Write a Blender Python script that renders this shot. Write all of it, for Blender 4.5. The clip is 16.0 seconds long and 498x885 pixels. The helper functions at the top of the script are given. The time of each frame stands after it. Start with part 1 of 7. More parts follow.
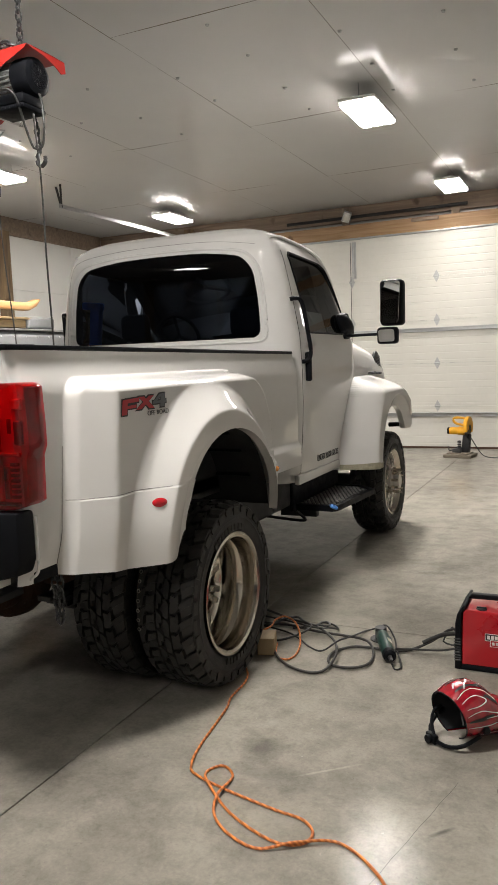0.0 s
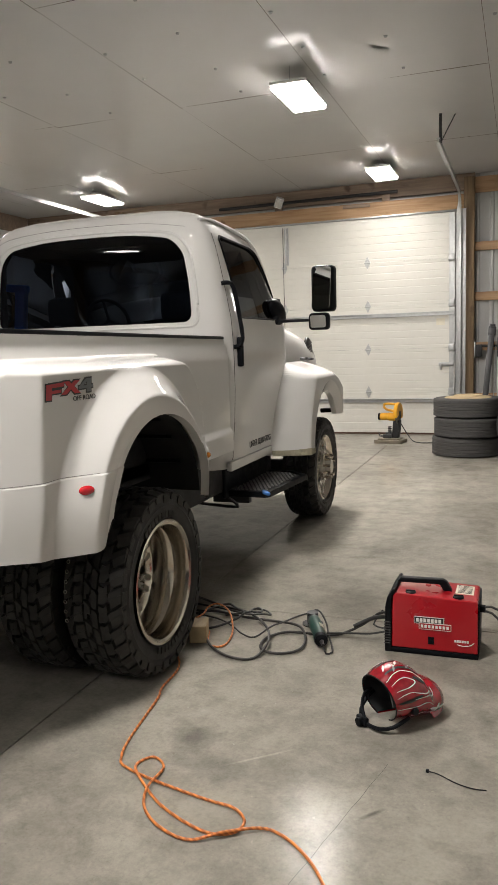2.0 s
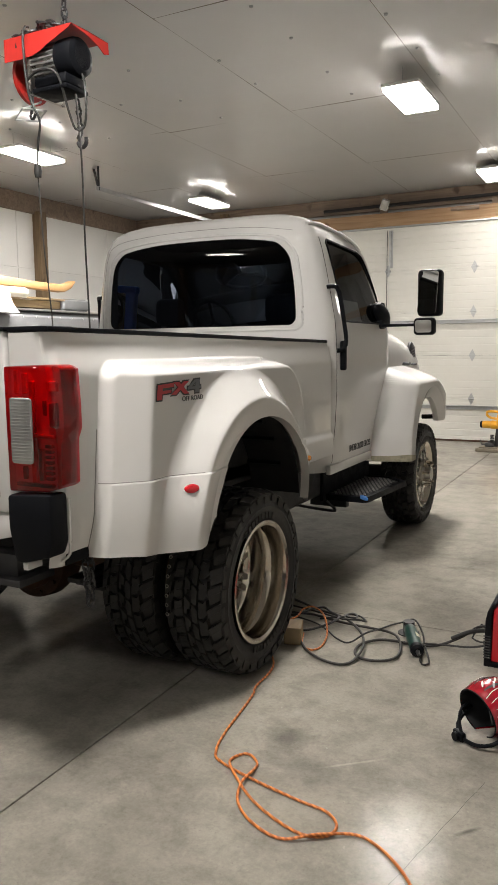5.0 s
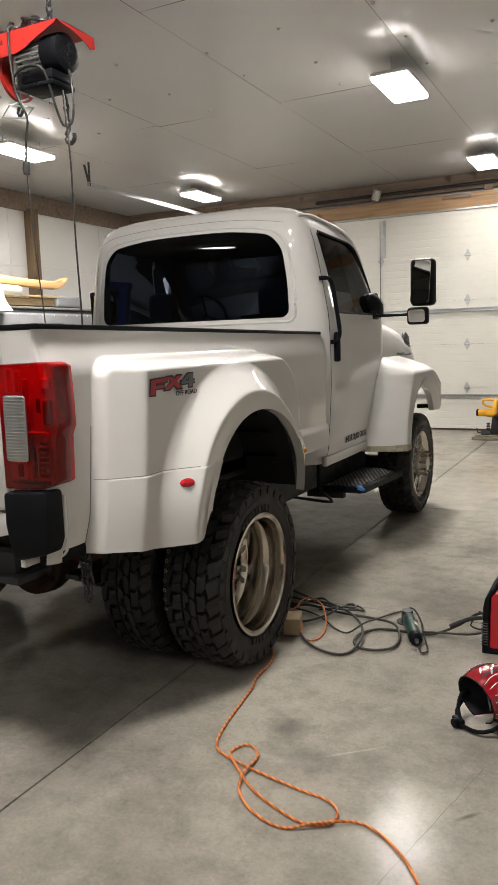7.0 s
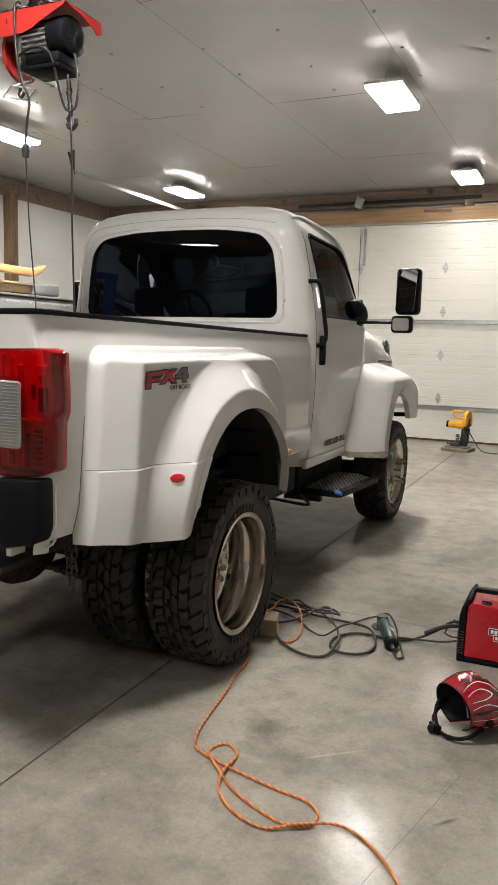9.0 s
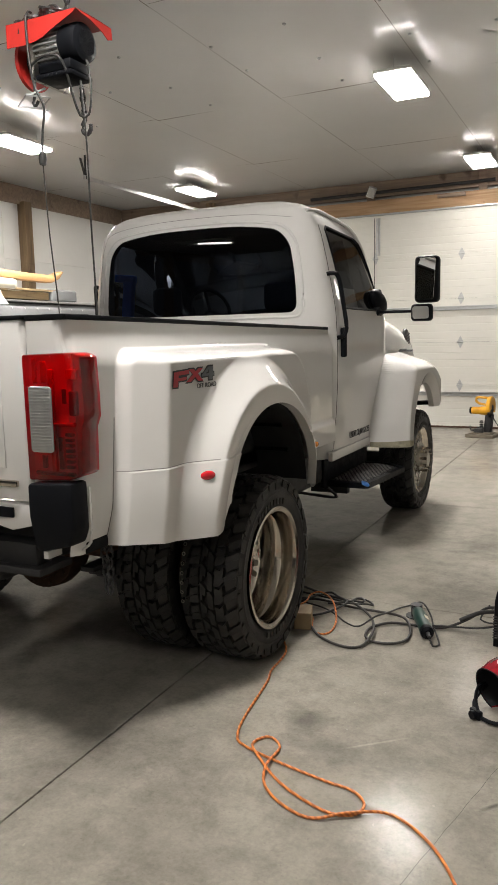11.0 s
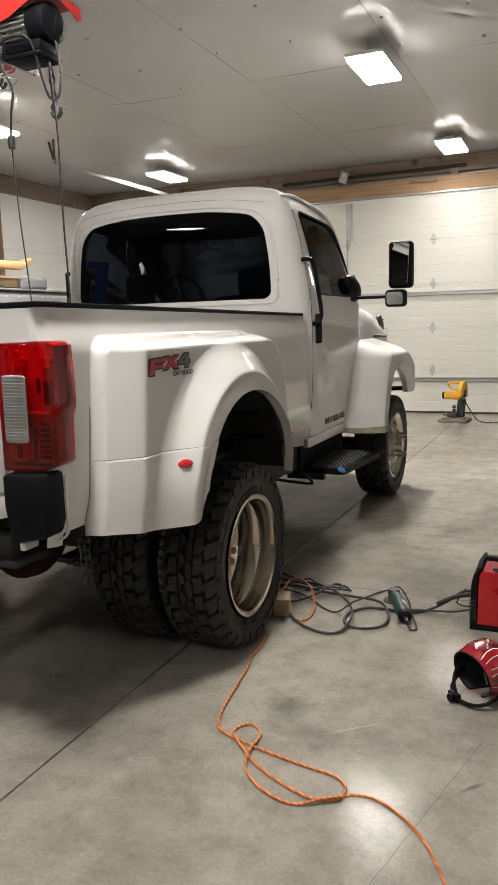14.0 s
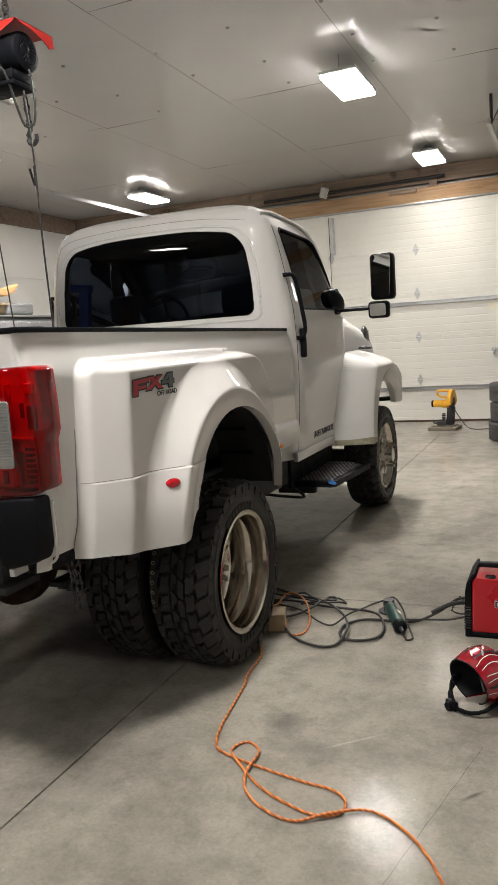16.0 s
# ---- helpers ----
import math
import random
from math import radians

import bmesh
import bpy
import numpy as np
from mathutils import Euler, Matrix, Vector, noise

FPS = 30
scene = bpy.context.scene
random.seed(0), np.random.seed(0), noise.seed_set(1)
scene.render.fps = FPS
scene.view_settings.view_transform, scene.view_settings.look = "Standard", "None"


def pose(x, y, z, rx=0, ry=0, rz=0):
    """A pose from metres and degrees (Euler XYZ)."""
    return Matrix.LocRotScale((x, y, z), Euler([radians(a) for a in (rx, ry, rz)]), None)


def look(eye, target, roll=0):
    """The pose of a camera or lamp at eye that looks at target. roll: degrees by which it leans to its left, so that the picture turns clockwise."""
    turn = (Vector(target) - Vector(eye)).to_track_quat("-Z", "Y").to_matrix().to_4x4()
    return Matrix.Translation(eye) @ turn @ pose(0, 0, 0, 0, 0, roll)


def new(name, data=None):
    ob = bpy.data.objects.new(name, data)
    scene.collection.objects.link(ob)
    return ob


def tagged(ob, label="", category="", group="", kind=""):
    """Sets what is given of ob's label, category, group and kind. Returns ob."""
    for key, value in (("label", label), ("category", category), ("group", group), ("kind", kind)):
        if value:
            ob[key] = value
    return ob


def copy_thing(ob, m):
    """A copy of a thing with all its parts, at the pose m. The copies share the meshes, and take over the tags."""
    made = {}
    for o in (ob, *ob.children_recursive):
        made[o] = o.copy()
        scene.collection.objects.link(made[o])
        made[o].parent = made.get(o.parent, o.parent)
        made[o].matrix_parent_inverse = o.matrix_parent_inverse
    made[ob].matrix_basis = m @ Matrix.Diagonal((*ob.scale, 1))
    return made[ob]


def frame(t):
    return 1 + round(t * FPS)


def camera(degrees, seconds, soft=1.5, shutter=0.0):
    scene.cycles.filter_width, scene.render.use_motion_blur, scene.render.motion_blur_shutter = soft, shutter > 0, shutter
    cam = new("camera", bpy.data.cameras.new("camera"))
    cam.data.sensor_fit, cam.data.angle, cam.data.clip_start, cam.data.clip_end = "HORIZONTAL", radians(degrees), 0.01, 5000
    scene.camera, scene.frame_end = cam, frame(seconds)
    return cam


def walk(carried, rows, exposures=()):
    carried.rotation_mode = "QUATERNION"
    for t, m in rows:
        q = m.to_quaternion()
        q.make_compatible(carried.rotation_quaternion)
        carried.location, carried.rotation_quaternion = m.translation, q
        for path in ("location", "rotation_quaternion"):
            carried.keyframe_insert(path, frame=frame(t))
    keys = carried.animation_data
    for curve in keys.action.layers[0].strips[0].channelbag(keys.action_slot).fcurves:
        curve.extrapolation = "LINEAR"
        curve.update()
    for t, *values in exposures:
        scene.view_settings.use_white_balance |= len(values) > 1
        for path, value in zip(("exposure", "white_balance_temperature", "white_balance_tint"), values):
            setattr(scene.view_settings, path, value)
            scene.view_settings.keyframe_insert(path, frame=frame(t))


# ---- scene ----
cam = camera(36.7, 16.0, 0.8)
PATH = [
    (0, (0.0, 0.018, 1.604), (-0.843, 1.819, 1.39), -2.1),
    (0.5, (-0.007, 0.012, 1.607), (-0.862, 1.808, 1.398), -1.3),
    (1, (-0.01, 0.014, 1.607), (-0.873, 1.806, 1.399), -1.0),
    (1.5, (-0.013, 0.013, 1.612), (-0.838, 1.823, 1.404), -1.1),
    (2, (-0.003, 0.069, 1.594), (-0.684, 1.932, 1.339), -1.8),
    (2.5, (-0.014, 0.08, 1.584), (-0.653, 1.948, 1.258), -2.2),
    (3, (-0.02, 0.083, 1.59), (-0.678, 1.94, 1.248), -2.8),
    (3.5, (-0.021, 0.08, 1.594), (-0.698, 1.936, 1.279), -2.5),
    (4, (-0.031, 0.061, 1.612), (-0.741, 1.911, 1.346), -1.7),
    (4.5, (-0.041, 0.062, 1.601), (-0.819, 1.886, 1.34), -1.1),
    (5, (-0.033, 0.03, 1.608), (-0.942, 1.794, 1.361), -0.6),
    (7.5, (-0.017, 0.029, 1.607), (-0.918, 1.795, 1.341), -1.9),
    (8, (-0.041, 0.024, 1.615), (-0.94, 1.792, 1.355), -1.7),
    (8.5, (-0.105, 0.007, 1.606), (-0.94, 1.805, 1.342), -0.3),
    (9, (-0.13, -0.014, 1.598), (-0.947, 1.793, 1.334), 1.5),
    (9.5, (-0.15, -0.014, 1.591), (-0.943, 1.803, 1.326), 1.8),
    (9.7, (-0.161, -0.026, 1.586), (-0.978, 1.777, 1.297), 1.9),
    (12, (-0.146, -0.046, 1.6), (-1.013, 1.736, 1.333), -2.8),
    (12.5, (-0.149, -0.039, 1.598), (-1.011, 1.744, 1.319), -2.9),
    (13, (-0.162, -0.037, 1.593), (-1.004, 1.752, 1.292), -2.1),
    (13.5, (-0.178, -0.032, 1.592), (-0.994, 1.765, 1.267), -1.4),
    (14, (-0.175, -0.035, 1.596), (-0.976, 1.771, 1.286), -1.6),
    (14.5, (-0.166, -0.033, 1.598), (-0.956, 1.781, 1.309), -2.3),
    (15, (-0.157, -0.035, 1.597), (-0.944, 1.782, 1.316), -2.7),
    (15.5, (-0.154, -0.034, 1.595), (-0.94, 1.784, 1.316), -3.2),
    (16, (-0.144, -0.029, 1.595), (-0.93, 1.79, 1.327), -3.9),
]
walk(cam, [(t, look(eye, target, roll)) for t, eye, target, roll in PATH])

# ---- world and light ----
XC = -2.95            # centre line of the truck
CEIL = 4.27           # ceiling height
LAMP_Z = 4.08         # height of most lamps
world = bpy.data.worlds.new("world")
world.use_nodes = True
world.node_tree.nodes["Background"].inputs[0].default_value = (0.55, 0.6, 0.7, 1)
world.node_tree.nodes["Background"].inputs[1].default_value = 0.02
scene.world = world
LAMP_POWER = 282
scene.view_settings.exposure = 0.0


# ---- materials ----
def material(name, color, rough=0.5, metal=0.0, var=0.12, scale=6.0, bump=0.0, bscale=80.0, coat=0.0, rvar=0.1, place=False, fine=40.0, spec=0.5):
    """A procedural surface: two scales of colour variation, uneven roughness and fine relief."""
    m = bpy.data.materials.new(name)
    m.use_nodes = True
    nt = m.node_tree
    b = nt.nodes["Principled BSDF"]
    tc = nt.nodes.new("ShaderNodeTexCoord")
    geo = nt.nodes.new("ShaderNodeNewGeometry")
    src = geo.outputs["Position"] if place else tc.outputs["Object"]

    def noise_at(s, detail=4.0):
        n = nt.nodes.new("ShaderNodeTexNoise")
        n.inputs["Scale"].default_value, n.inputs["Detail"].default_value = s, detail
        nt.links.new(src, n.inputs["Vector"])
        return n.outputs["Fac"]
    big, small = noise_at(scale), noise_at(fine, 3.0)
    add = nt.nodes.new("ShaderNodeMath")
    add.operation = "MULTIPLY_ADD"
    nt.links.new(small, add.inputs[0])
    add.inputs[1].default_value = 0.5
    nt.links.new(big, add.inputs[2])
    ramp = nt.nodes.new("ShaderNodeMapRange")
    ramp.inputs["From Min"].default_value, ramp.inputs["From Max"].default_value = 0.35, 1.15
    nt.links.new(add.outputs[0], ramp.inputs["Value"])
    mix = nt.nodes.new("ShaderNodeMix")
    mix.data_type = "RGBA"
    mix.inputs["A"].default_value = (*[c * (1 - var) for c in color], 1)
    mix.inputs["B"].default_value = (*[min(1, c * (1 + var)) for c in color], 1)
    nt.links.new(ramp.outputs[0], mix.inputs["Factor"])
    nt.links.new(mix.outputs["Result"], b.inputs["Base Color"])
    rr = nt.nodes.new("ShaderNodeMapRange")
    rr.inputs["From Min"].default_value, rr.inputs["From Max"].default_value = 0.3, 0.7
    rr.inputs["To Min"].default_value, rr.inputs["To Max"].default_value = max(0.02, rough * (1 - rvar * 2)), min(1, rough * (1 + rvar * 2))
    nt.links.new(big, rr.inputs["Value"])
    nt.links.new(rr.outputs[0], b.inputs["Roughness"])
    b.inputs["Metallic"].default_value = metal
    b.inputs["Coat Weight"].default_value = coat
    b.inputs["Coat Roughness"].default_value = 0.06
    b.inputs["Specular IOR Level"].default_value = spec
    if bump:
        bn = nt.nodes.new("ShaderNodeBump")
        bn.inputs["Strength"].default_value, bn.inputs["Distance"].default_value = bump, 0.004
        nt.links.new(noise_at(bscale, 5.0), bn.inputs["Height"])
        nt.links.new(bn.outputs[0], b.inputs["Normal"])
    return m


def emitter(name, color, strength):
    m = bpy.data.materials.new(name)
    m.use_nodes = True
    b = m.node_tree.nodes["Principled BSDF"]
    b.inputs["Base Color"].default_value = (*color, 1)
    b.inputs["Emission Color"].default_value = (*color, 1)
    b.inputs["Emission Strength"].default_value = strength
    return m


def tinted_glass(name, tint, rough=0.0):
    """Clear or tinted glass: what passes is tinted, what is mirrored grows at a grazing angle."""
    m = bpy.data.materials.new(name)
    m.use_nodes = True
    nt = m.node_tree
    nt.nodes.remove(nt.nodes["Principled BSDF"])
    tr = nt.nodes.new("ShaderNodeBsdfTransparent")
    tr.inputs[0].default_value = (*tint, 1)
    gl = nt.nodes.new("ShaderNodeBsdfGlossy")
    gl.inputs["Roughness"].default_value = rough
    fr = nt.nodes.new("ShaderNodeFresnel")
    fr.inputs["IOR"].default_value = 1.52
    mx = nt.nodes.new("ShaderNodeMixShader")
    nt.links.new(fr.outputs[0], mx.inputs[0])
    nt.links.new(tr.outputs[0], mx.inputs[1])
    nt.links.new(gl.outputs[0], mx.inputs[2])
    nt.links.new(mx.outputs[0], nt.nodes["Material Output"].inputs["Surface"])
    return m


BLOTS = [(-1.25, 2.71, 0.09, 0.12, 20, 0.5), (-1.08, 2.54, 0.24, 0.1, -15, 0.68), (-0.95, 2.65, 0.14, 0.008, 40, 1.4), (-0.46, 2.43, 0.06, 0.012, 50, 0.5),
         (-1.9, 2.2, 0.5, 0.3, 60, 0.75), (0.2, 4.6, 0.5, 0.3, 25, 0.85), (-0.8, 6.2, 0.7, 0.35, 70, 0.8)]


def concrete(name):
    """Sealed, trowelled concrete: cloudy grey, dark stains, faint scratches, an uneven sheen."""
    m = bpy.data.materials.new(name)
    m.use_nodes = True
    nt = m.node_tree
    b = nt.nodes["Principled BSDF"]
    pos = nt.nodes.new("ShaderNodeNewGeometry").outputs["Position"]

    def noise_at(s, detail=6.0, rough=0.55, warp=0.0):
        n = nt.nodes.new("ShaderNodeTexNoise")
        n.inputs["Scale"].default_value, n.inputs["Detail"].default_value = s, detail
        n.inputs["Roughness"].default_value, n.inputs["Distortion"].default_value = rough, warp
        nt.links.new(pos, n.inputs["Vector"])
        return n.outputs["Fac"]

    def ramp(src, stops):
        r = nt.nodes.new("ShaderNodeValToRGB")
        els = r.color_ramp.elements
        while len(els) < len(stops):
            els.new(0.5)
        for e, (p, c) in zip(els, stops):
            e.position, e.color = p, (*c, 1)
        nt.links.new(src, r.inputs[0])
        return r.outputs[0]

    def mult(a, c, f):
        x = nt.nodes.new("ShaderNodeMix")
        x.data_type, x.blend_type = "RGBA", "MULTIPLY"
        x.inputs["Factor"].default_value = f
        nt.links.new(a, x.inputs["A"])
        nt.links.new(c, x.inputs["B"])
        return x.outputs["Result"]
    def scaled(src, f):
        x = nt.nodes.new("ShaderNodeMath")
        x.operation = "MULTIPLY"
        x.inputs[1].default_value = f
        nt.links.new(src, x.inputs[0])
        return x.outputs[0]
    base = ramp(noise_at(0.8, 10, 0.68, 0.15), [(0.3, (0.2, 0.186, 0.158)), (0.48, (0.278, 0.26, 0.224)), (0.7, (0.345, 0.325, 0.282))])
    mottle = ramp(noise_at(5.5, 9, 0.74, 0.2), [(0.3, (0.6, 0.595, 0.58)), (0.55, (1, 1, 1)), (0.75, (1.12, 1.11, 1.08))])
    grain = ramp(noise_at(60, 6, 0.75), [(0.3, (0.62, 0.62, 0.62)), (0.52, (1, 1, 1)), (0.72, (1.3, 1.28, 1.22))])
    stain = ramp(noise_at(2.6, 8, 0.7, 0.3), [(0.24, (0.5, 0.49, 0.48)), (0.46, (1, 1, 1))])
    spots = ramp(noise_at(13, 6, 0.7, 0.2), [(0.22, (0.45, 0.44, 0.43)), (0.36, (1, 1, 1))])
    speck = ramp(noise_at(95, 2, 0.5), [(0.27, (0.4, 0.4, 0.4)), (0.33, (1, 1, 1))])
    chips = ramp(noise_at(38, 1, 0.5), [(0.76, (1, 1, 1)), (0.79, (1.5, 1.48, 1.42))])
    col = base
    # oil smudges and scuffs with places of their own
    warp = nt.nodes.new("ShaderNodeTexNoise")
    warp.inputs["Scale"].default_value, warp.inputs["Detail"].default_value, warp.inputs["Roughness"].default_value = 9, 6, 0.7
    nt.links.new(pos, warp.inputs["Vector"])
    for x, y, wide, long, turn, shade in BLOTS:
        mp = nt.nodes.new("ShaderNodeMapping")
        mp.vector_type = "TEXTURE"
        mp.inputs["Location"].default_value, mp.inputs["Rotation"].default_value, mp.inputs["Scale"].default_value = (x, y, 0), (0, 0, radians(turn)), (wide, long, 1)
        nt.links.new(pos, mp.inputs["Vector"])
        ln = nt.nodes.new("ShaderNodeVectorMath")
        ln.operation = "LENGTH"
        nt.links.new(mp.outputs[0], ln.inputs[0])
        ad = nt.nodes.new("ShaderNodeMath")
        ad.operation = "MULTIPLY_ADD"
        nt.links.new(warp.outputs["Fac"], ad.inputs[0])
        ad.inputs[1].default_value = 1.6
        nt.links.new(ln.outputs["Value"], ad.inputs[2])
        col = mult(col, ramp(scaled(ad.outputs[0], 0.5), [(0.5, (shade,) * 3), (0.95, (1, 1, 1))]), 1)
    for layer, f in ((mottle, 0.75), (grain, 0.4), (stain, 0.6), (spots, 0.6), (speck, 0.3), (chips, 0.4)):
        col = mult(col, layer, f)
    nt.links.new(col, b.inputs["Base Color"])
    rr = ramp(noise_at(2.2, 7, 0.65, 0.4), [(0.3, (0.07,) * 3), (0.7, (0.115,) * 3)])
    nt.links.new(rr, b.inputs["Roughness"])
    b.inputs["Specular IOR Level"].default_value = 0.022
    bn = nt.nodes.new("ShaderNodeBump")
    bn.inputs["Strength"].default_value, bn.inputs["Distance"].default_value = 0.1, 0.004
    nt.links.new(noise_at(34, 9, 0.8), bn.inputs["Height"])
    nt.links.new(bn.outputs[0], b.inputs["Normal"])
    return m


def timber(name, light, dark, rough=0.65, axis=0, scale=1.0):
    """Sawn softwood: grain drawn out along one axis, with knots."""
    m = bpy.data.materials.new(name)
    m.use_nodes = True
    nt = m.node_tree
    b = nt.nodes["Principled BSDF"]
    tc = nt.nodes.new("ShaderNodeNewGeometry")
    mp = nt.nodes.new("ShaderNodeMapping")
    sc = [9 * scale, 9 * scale, 9 * scale]
    sc[axis] = 0.55 * scale
    mp.inputs["Scale"].default_value = sc
    nt.links.new(tc.outputs["Position"], mp.inputs["Vector"])
    n = nt.nodes.new("ShaderNodeTexNoise")
    n.inputs["Scale"].default_value, n.inputs["Detail"].default_value, n.inputs["Distortion"].default_value = 2.2, 7, 0.8
    nt.links.new(mp.outputs[0], n.inputs["Vector"])
    k = nt.nodes.new("ShaderNodeTexNoise")
    k.inputs["Scale"].default_value, k.inputs["Detail"].default_value = 3.4, 2
    nt.links.new(tc.outputs["Position"], k.inputs["Vector"])
    r = nt.nodes.new("ShaderNodeValToRGB")
    r.color_ramp.elements[0].position, r.color_ramp.elements[0].color = 0.32, (*dark, 1)
    r.color_ramp.elements[1].position, r.color_ramp.elements[1].color = 0.66, (*light, 1)
    nt.links.new(n.outputs["Fac"], r.inputs[0])
    kr = nt.nodes.new("ShaderNodeValToRGB")
    kr.color_ramp.elements[0].position, kr.color_ramp.elements[0].color = 0.25, (0.35, 0.3, 0.26, 1)
    kr.color_ramp.elements[1].position, kr.color_ramp.elements[1].color = 0.34, (1, 1, 1, 1)
    nt.links.new(k.outputs["Fac"], kr.inputs[0])
    x = nt.nodes.new("ShaderNodeMix")
    x.data_type, x.blend_type = "RGBA", "MULTIPLY"
    x.inputs["Factor"].default_value = 1
    nt.links.new(r.outputs[0], x.inputs["A"])
    nt.links.new(kr.outputs[0], x.inputs["B"])
    nt.links.new(x.outputs["Result"], b.inputs["Base Color"])
    b.inputs["Roughness"].default_value = rough
    bn = nt.nodes.new("ShaderNodeBump")
    bn.inputs["Strength"].default_value, bn.inputs["Distance"].default_value = 0.25, 0.003
    nt.links.new(n.outputs["Fac"], bn.inputs["Height"])
    nt.links.new(bn.outputs[0], b.inputs["Normal"])
    return m


CONCRETE = concrete("concrete")
LINER = material("ceiling_liner", (0.95, 0.94, 0.93), 0.18, var=0.03, scale=0.7, place=True, rvar=0.06, fine=3, spec=0.7)
# dark finish added on walls out of view, to cut fill and window reflections
UNSEENDARK = material("unseen_dark_siding", (0.13, 0.145, 0.17), 0.5, var=0.12, scale=2.0, bump=0.05, bscale=9, place=True)
WALLWHITE = material("white_wall_panel", (0.74, 0.735, 0.71), 0.4, var=0.06, scale=1.5, bump=0.05, bscale=4, place=True)
SIDING = material("grey_steel_siding", (0.42, 0.425, 0.415), 0.42, var=0.1, scale=2.0, bump=0.05, bscale=9, place=True)
DOORWHITE = material("door_white", (0.64, 0.63, 0.58), 0.42, var=0.05, scale=2.0, bump=0.05, bscale=120, place=True, fine=14)
STEEL = material("galvanised_steel", (0.46, 0.47, 0.47), 0.38, 0.85, var=0.18, scale=14, bump=0.05, fine=60)
DARKSTEEL = material("dark_steel", (0.06, 0.06, 0.062), 0.45, 0.6, var=0.3, scale=12, bump=0.1)
PINE = timber("pine_beam", (0.42, 0.27, 0.15), (0.28, 0.165, 0.08))
# brown pine darkened further: dimness under the ceiling is put into its colour
PINEDARK = timber("dim_beam", (0.25, 0.185, 0.135), (0.16, 0.115, 0.082))
POSTWOOD = timber("post_wood", (0.2, 0.135, 0.07), (0.1, 0.062, 0.032), axis=2)
# darkened so that the block by the tyre carries its shade in the colour
BLOCKWOOD = timber("block_wood", (0.36, 0.26, 0.13), (0.24, 0.16, 0.08), axis=1)
PAINT = material("white_car_paint", (0.66, 0.655, 0.635), 0.55, var=0.025, scale=2.0, coat=1.0, rvar=0.05, fine=9, spec=0.2)
PAINTDIRT = material("chipped_white_edge", (0.3, 0.28, 0.2), 0.7, var=0.5, scale=30, bump=0.3)
BLACKPLASTIC = material("black_plastic", (0.0045, 0.0052, 0.007), 0.5, var=0.2, scale=20, bump=0.08, bscale=300, spec=0.12)
BLACKGLOSS = material("black_gloss", (0.012, 0.012, 0.014), 0.2, var=0.2, scale=10)
# blocks are dusty; the carcass rubber is darkened to paint shade into the grooves
TREAD = material("dusty_tread_rubber", (0.023, 0.0222, 0.0205), 0.62, var=0.45, scale=16, bump=0.3, bscale=120, rvar=0.1, spec=0.45)
RUBBER = material("tyre_rubber", (0.0075, 0.0073, 0.0072), 0.5, var=0.3, scale=9, bump=0.25, bscale=160, rvar=0.1, spec=0.4)
OLDRUBBER = material("worn_rubber", (0.045, 0.044, 0.043), 0.75, var=0.35, scale=7, bump=0.3, bscale=60)
CHROME = material("polished_alloy", (0.52, 0.475, 0.41), 0.17, 1.0, var=0.08, scale=6, bump=0.02, bscale=30)
ALLOY = material("brushed_alloy", (0.48, 0.465, 0.43), 0.28, 1.0, var=0.12, scale=8, bump=0.04)
CHASSIS = material("chassis_black", (0.014, 0.014, 0.015), 0.6, var=0.35, scale=8, bump=0.2)
RUST = material("rusty_steel", (0.07, 0.035, 0.02), 0.75, 0.2, var=0.5, scale=14, bump=0.3)
REDLENS = material("red_lens", (0.6, 0.008, 0.018), 0.12, var=0.5, scale=16, coat=1.0, bump=0.35, bscale=110)
REDDARK = material("deep_red_lens", (0.17, 0.003, 0.008), 0.14, var=0.3, scale=18, coat=1.0, bump=0.25, bscale=70)
CLEARLENS = material("clear_lens", (0.45, 0.45, 0.43), 0.16, 0.5, var=0.15, scale=20, coat=1.0)
AMBER = material("amber_lens", (0.7, 0.24, 0.02), 0.2, var=0.1, coat=1.0)
REDGLASS = tinted_glass("red_glass", (0.8, 0.018, 0.036), 0.02)
TINT = tinted_glass("tinted_glass", (0.17, 0.2, 0.26))
SCREENTINT = tinted_glass("screen_glass", (0.07, 0.075, 0.08))
SIDETINT = tinted_glass("side_glass", (0.26, 0.28, 0.27))
MIRROR = material("mirror_glass", (0.85, 0.86, 0.87), 0.02, 1.0, var=0.0)
INTERIOR = material("dark_interior", (0.014, 0.0145, 0.016), 0.8, var=0.2, bump=0.1)
SEATGREY = material("seat_cloth", (0.02, 0.02, 0.022), 0.9, var=0.2, bump=0.2)
BLUE = material("blue_plastic", (0.03, 0.2, 1.0), 0.35, var=0.2)
RED = material("welder_red", (0.4, 0.006, 0.014), 0.32, var=0.05, scale=5, coat=0.3, bump=0.02)
HOISTRED = material("hoist_red", (0.42, 0.022, 0.016), 0.4, var=0.1, scale=10, bump=0.08)
HELMETRED = material("helmet_red", (0.3, 0.005, 0.014), 0.2, var=0.6, scale=26, coat=1.0)
SILVER = material("silver_paint", (0.62, 0.62, 0.62), 0.25, 0.5, var=0.1, coat=0.6)
WHITEINK = material("white_print", (0.8, 0.8, 0.78), 0.5, var=0.03)
BLACKINK = material("black_print", (0.015, 0.015, 0.017), 0.45, var=0.1)
REDINK = material("red_print", (0.45, 0.02, 0.03), 0.35, var=0.1)
GREYINK = material("slate_print", (0.12, 0.135, 0.15), 0.35, var=0.1)
TOOLGREEN = material("tool_green", (0.012, 0.045, 0.035), 0.4, var=0.2, scale=20)
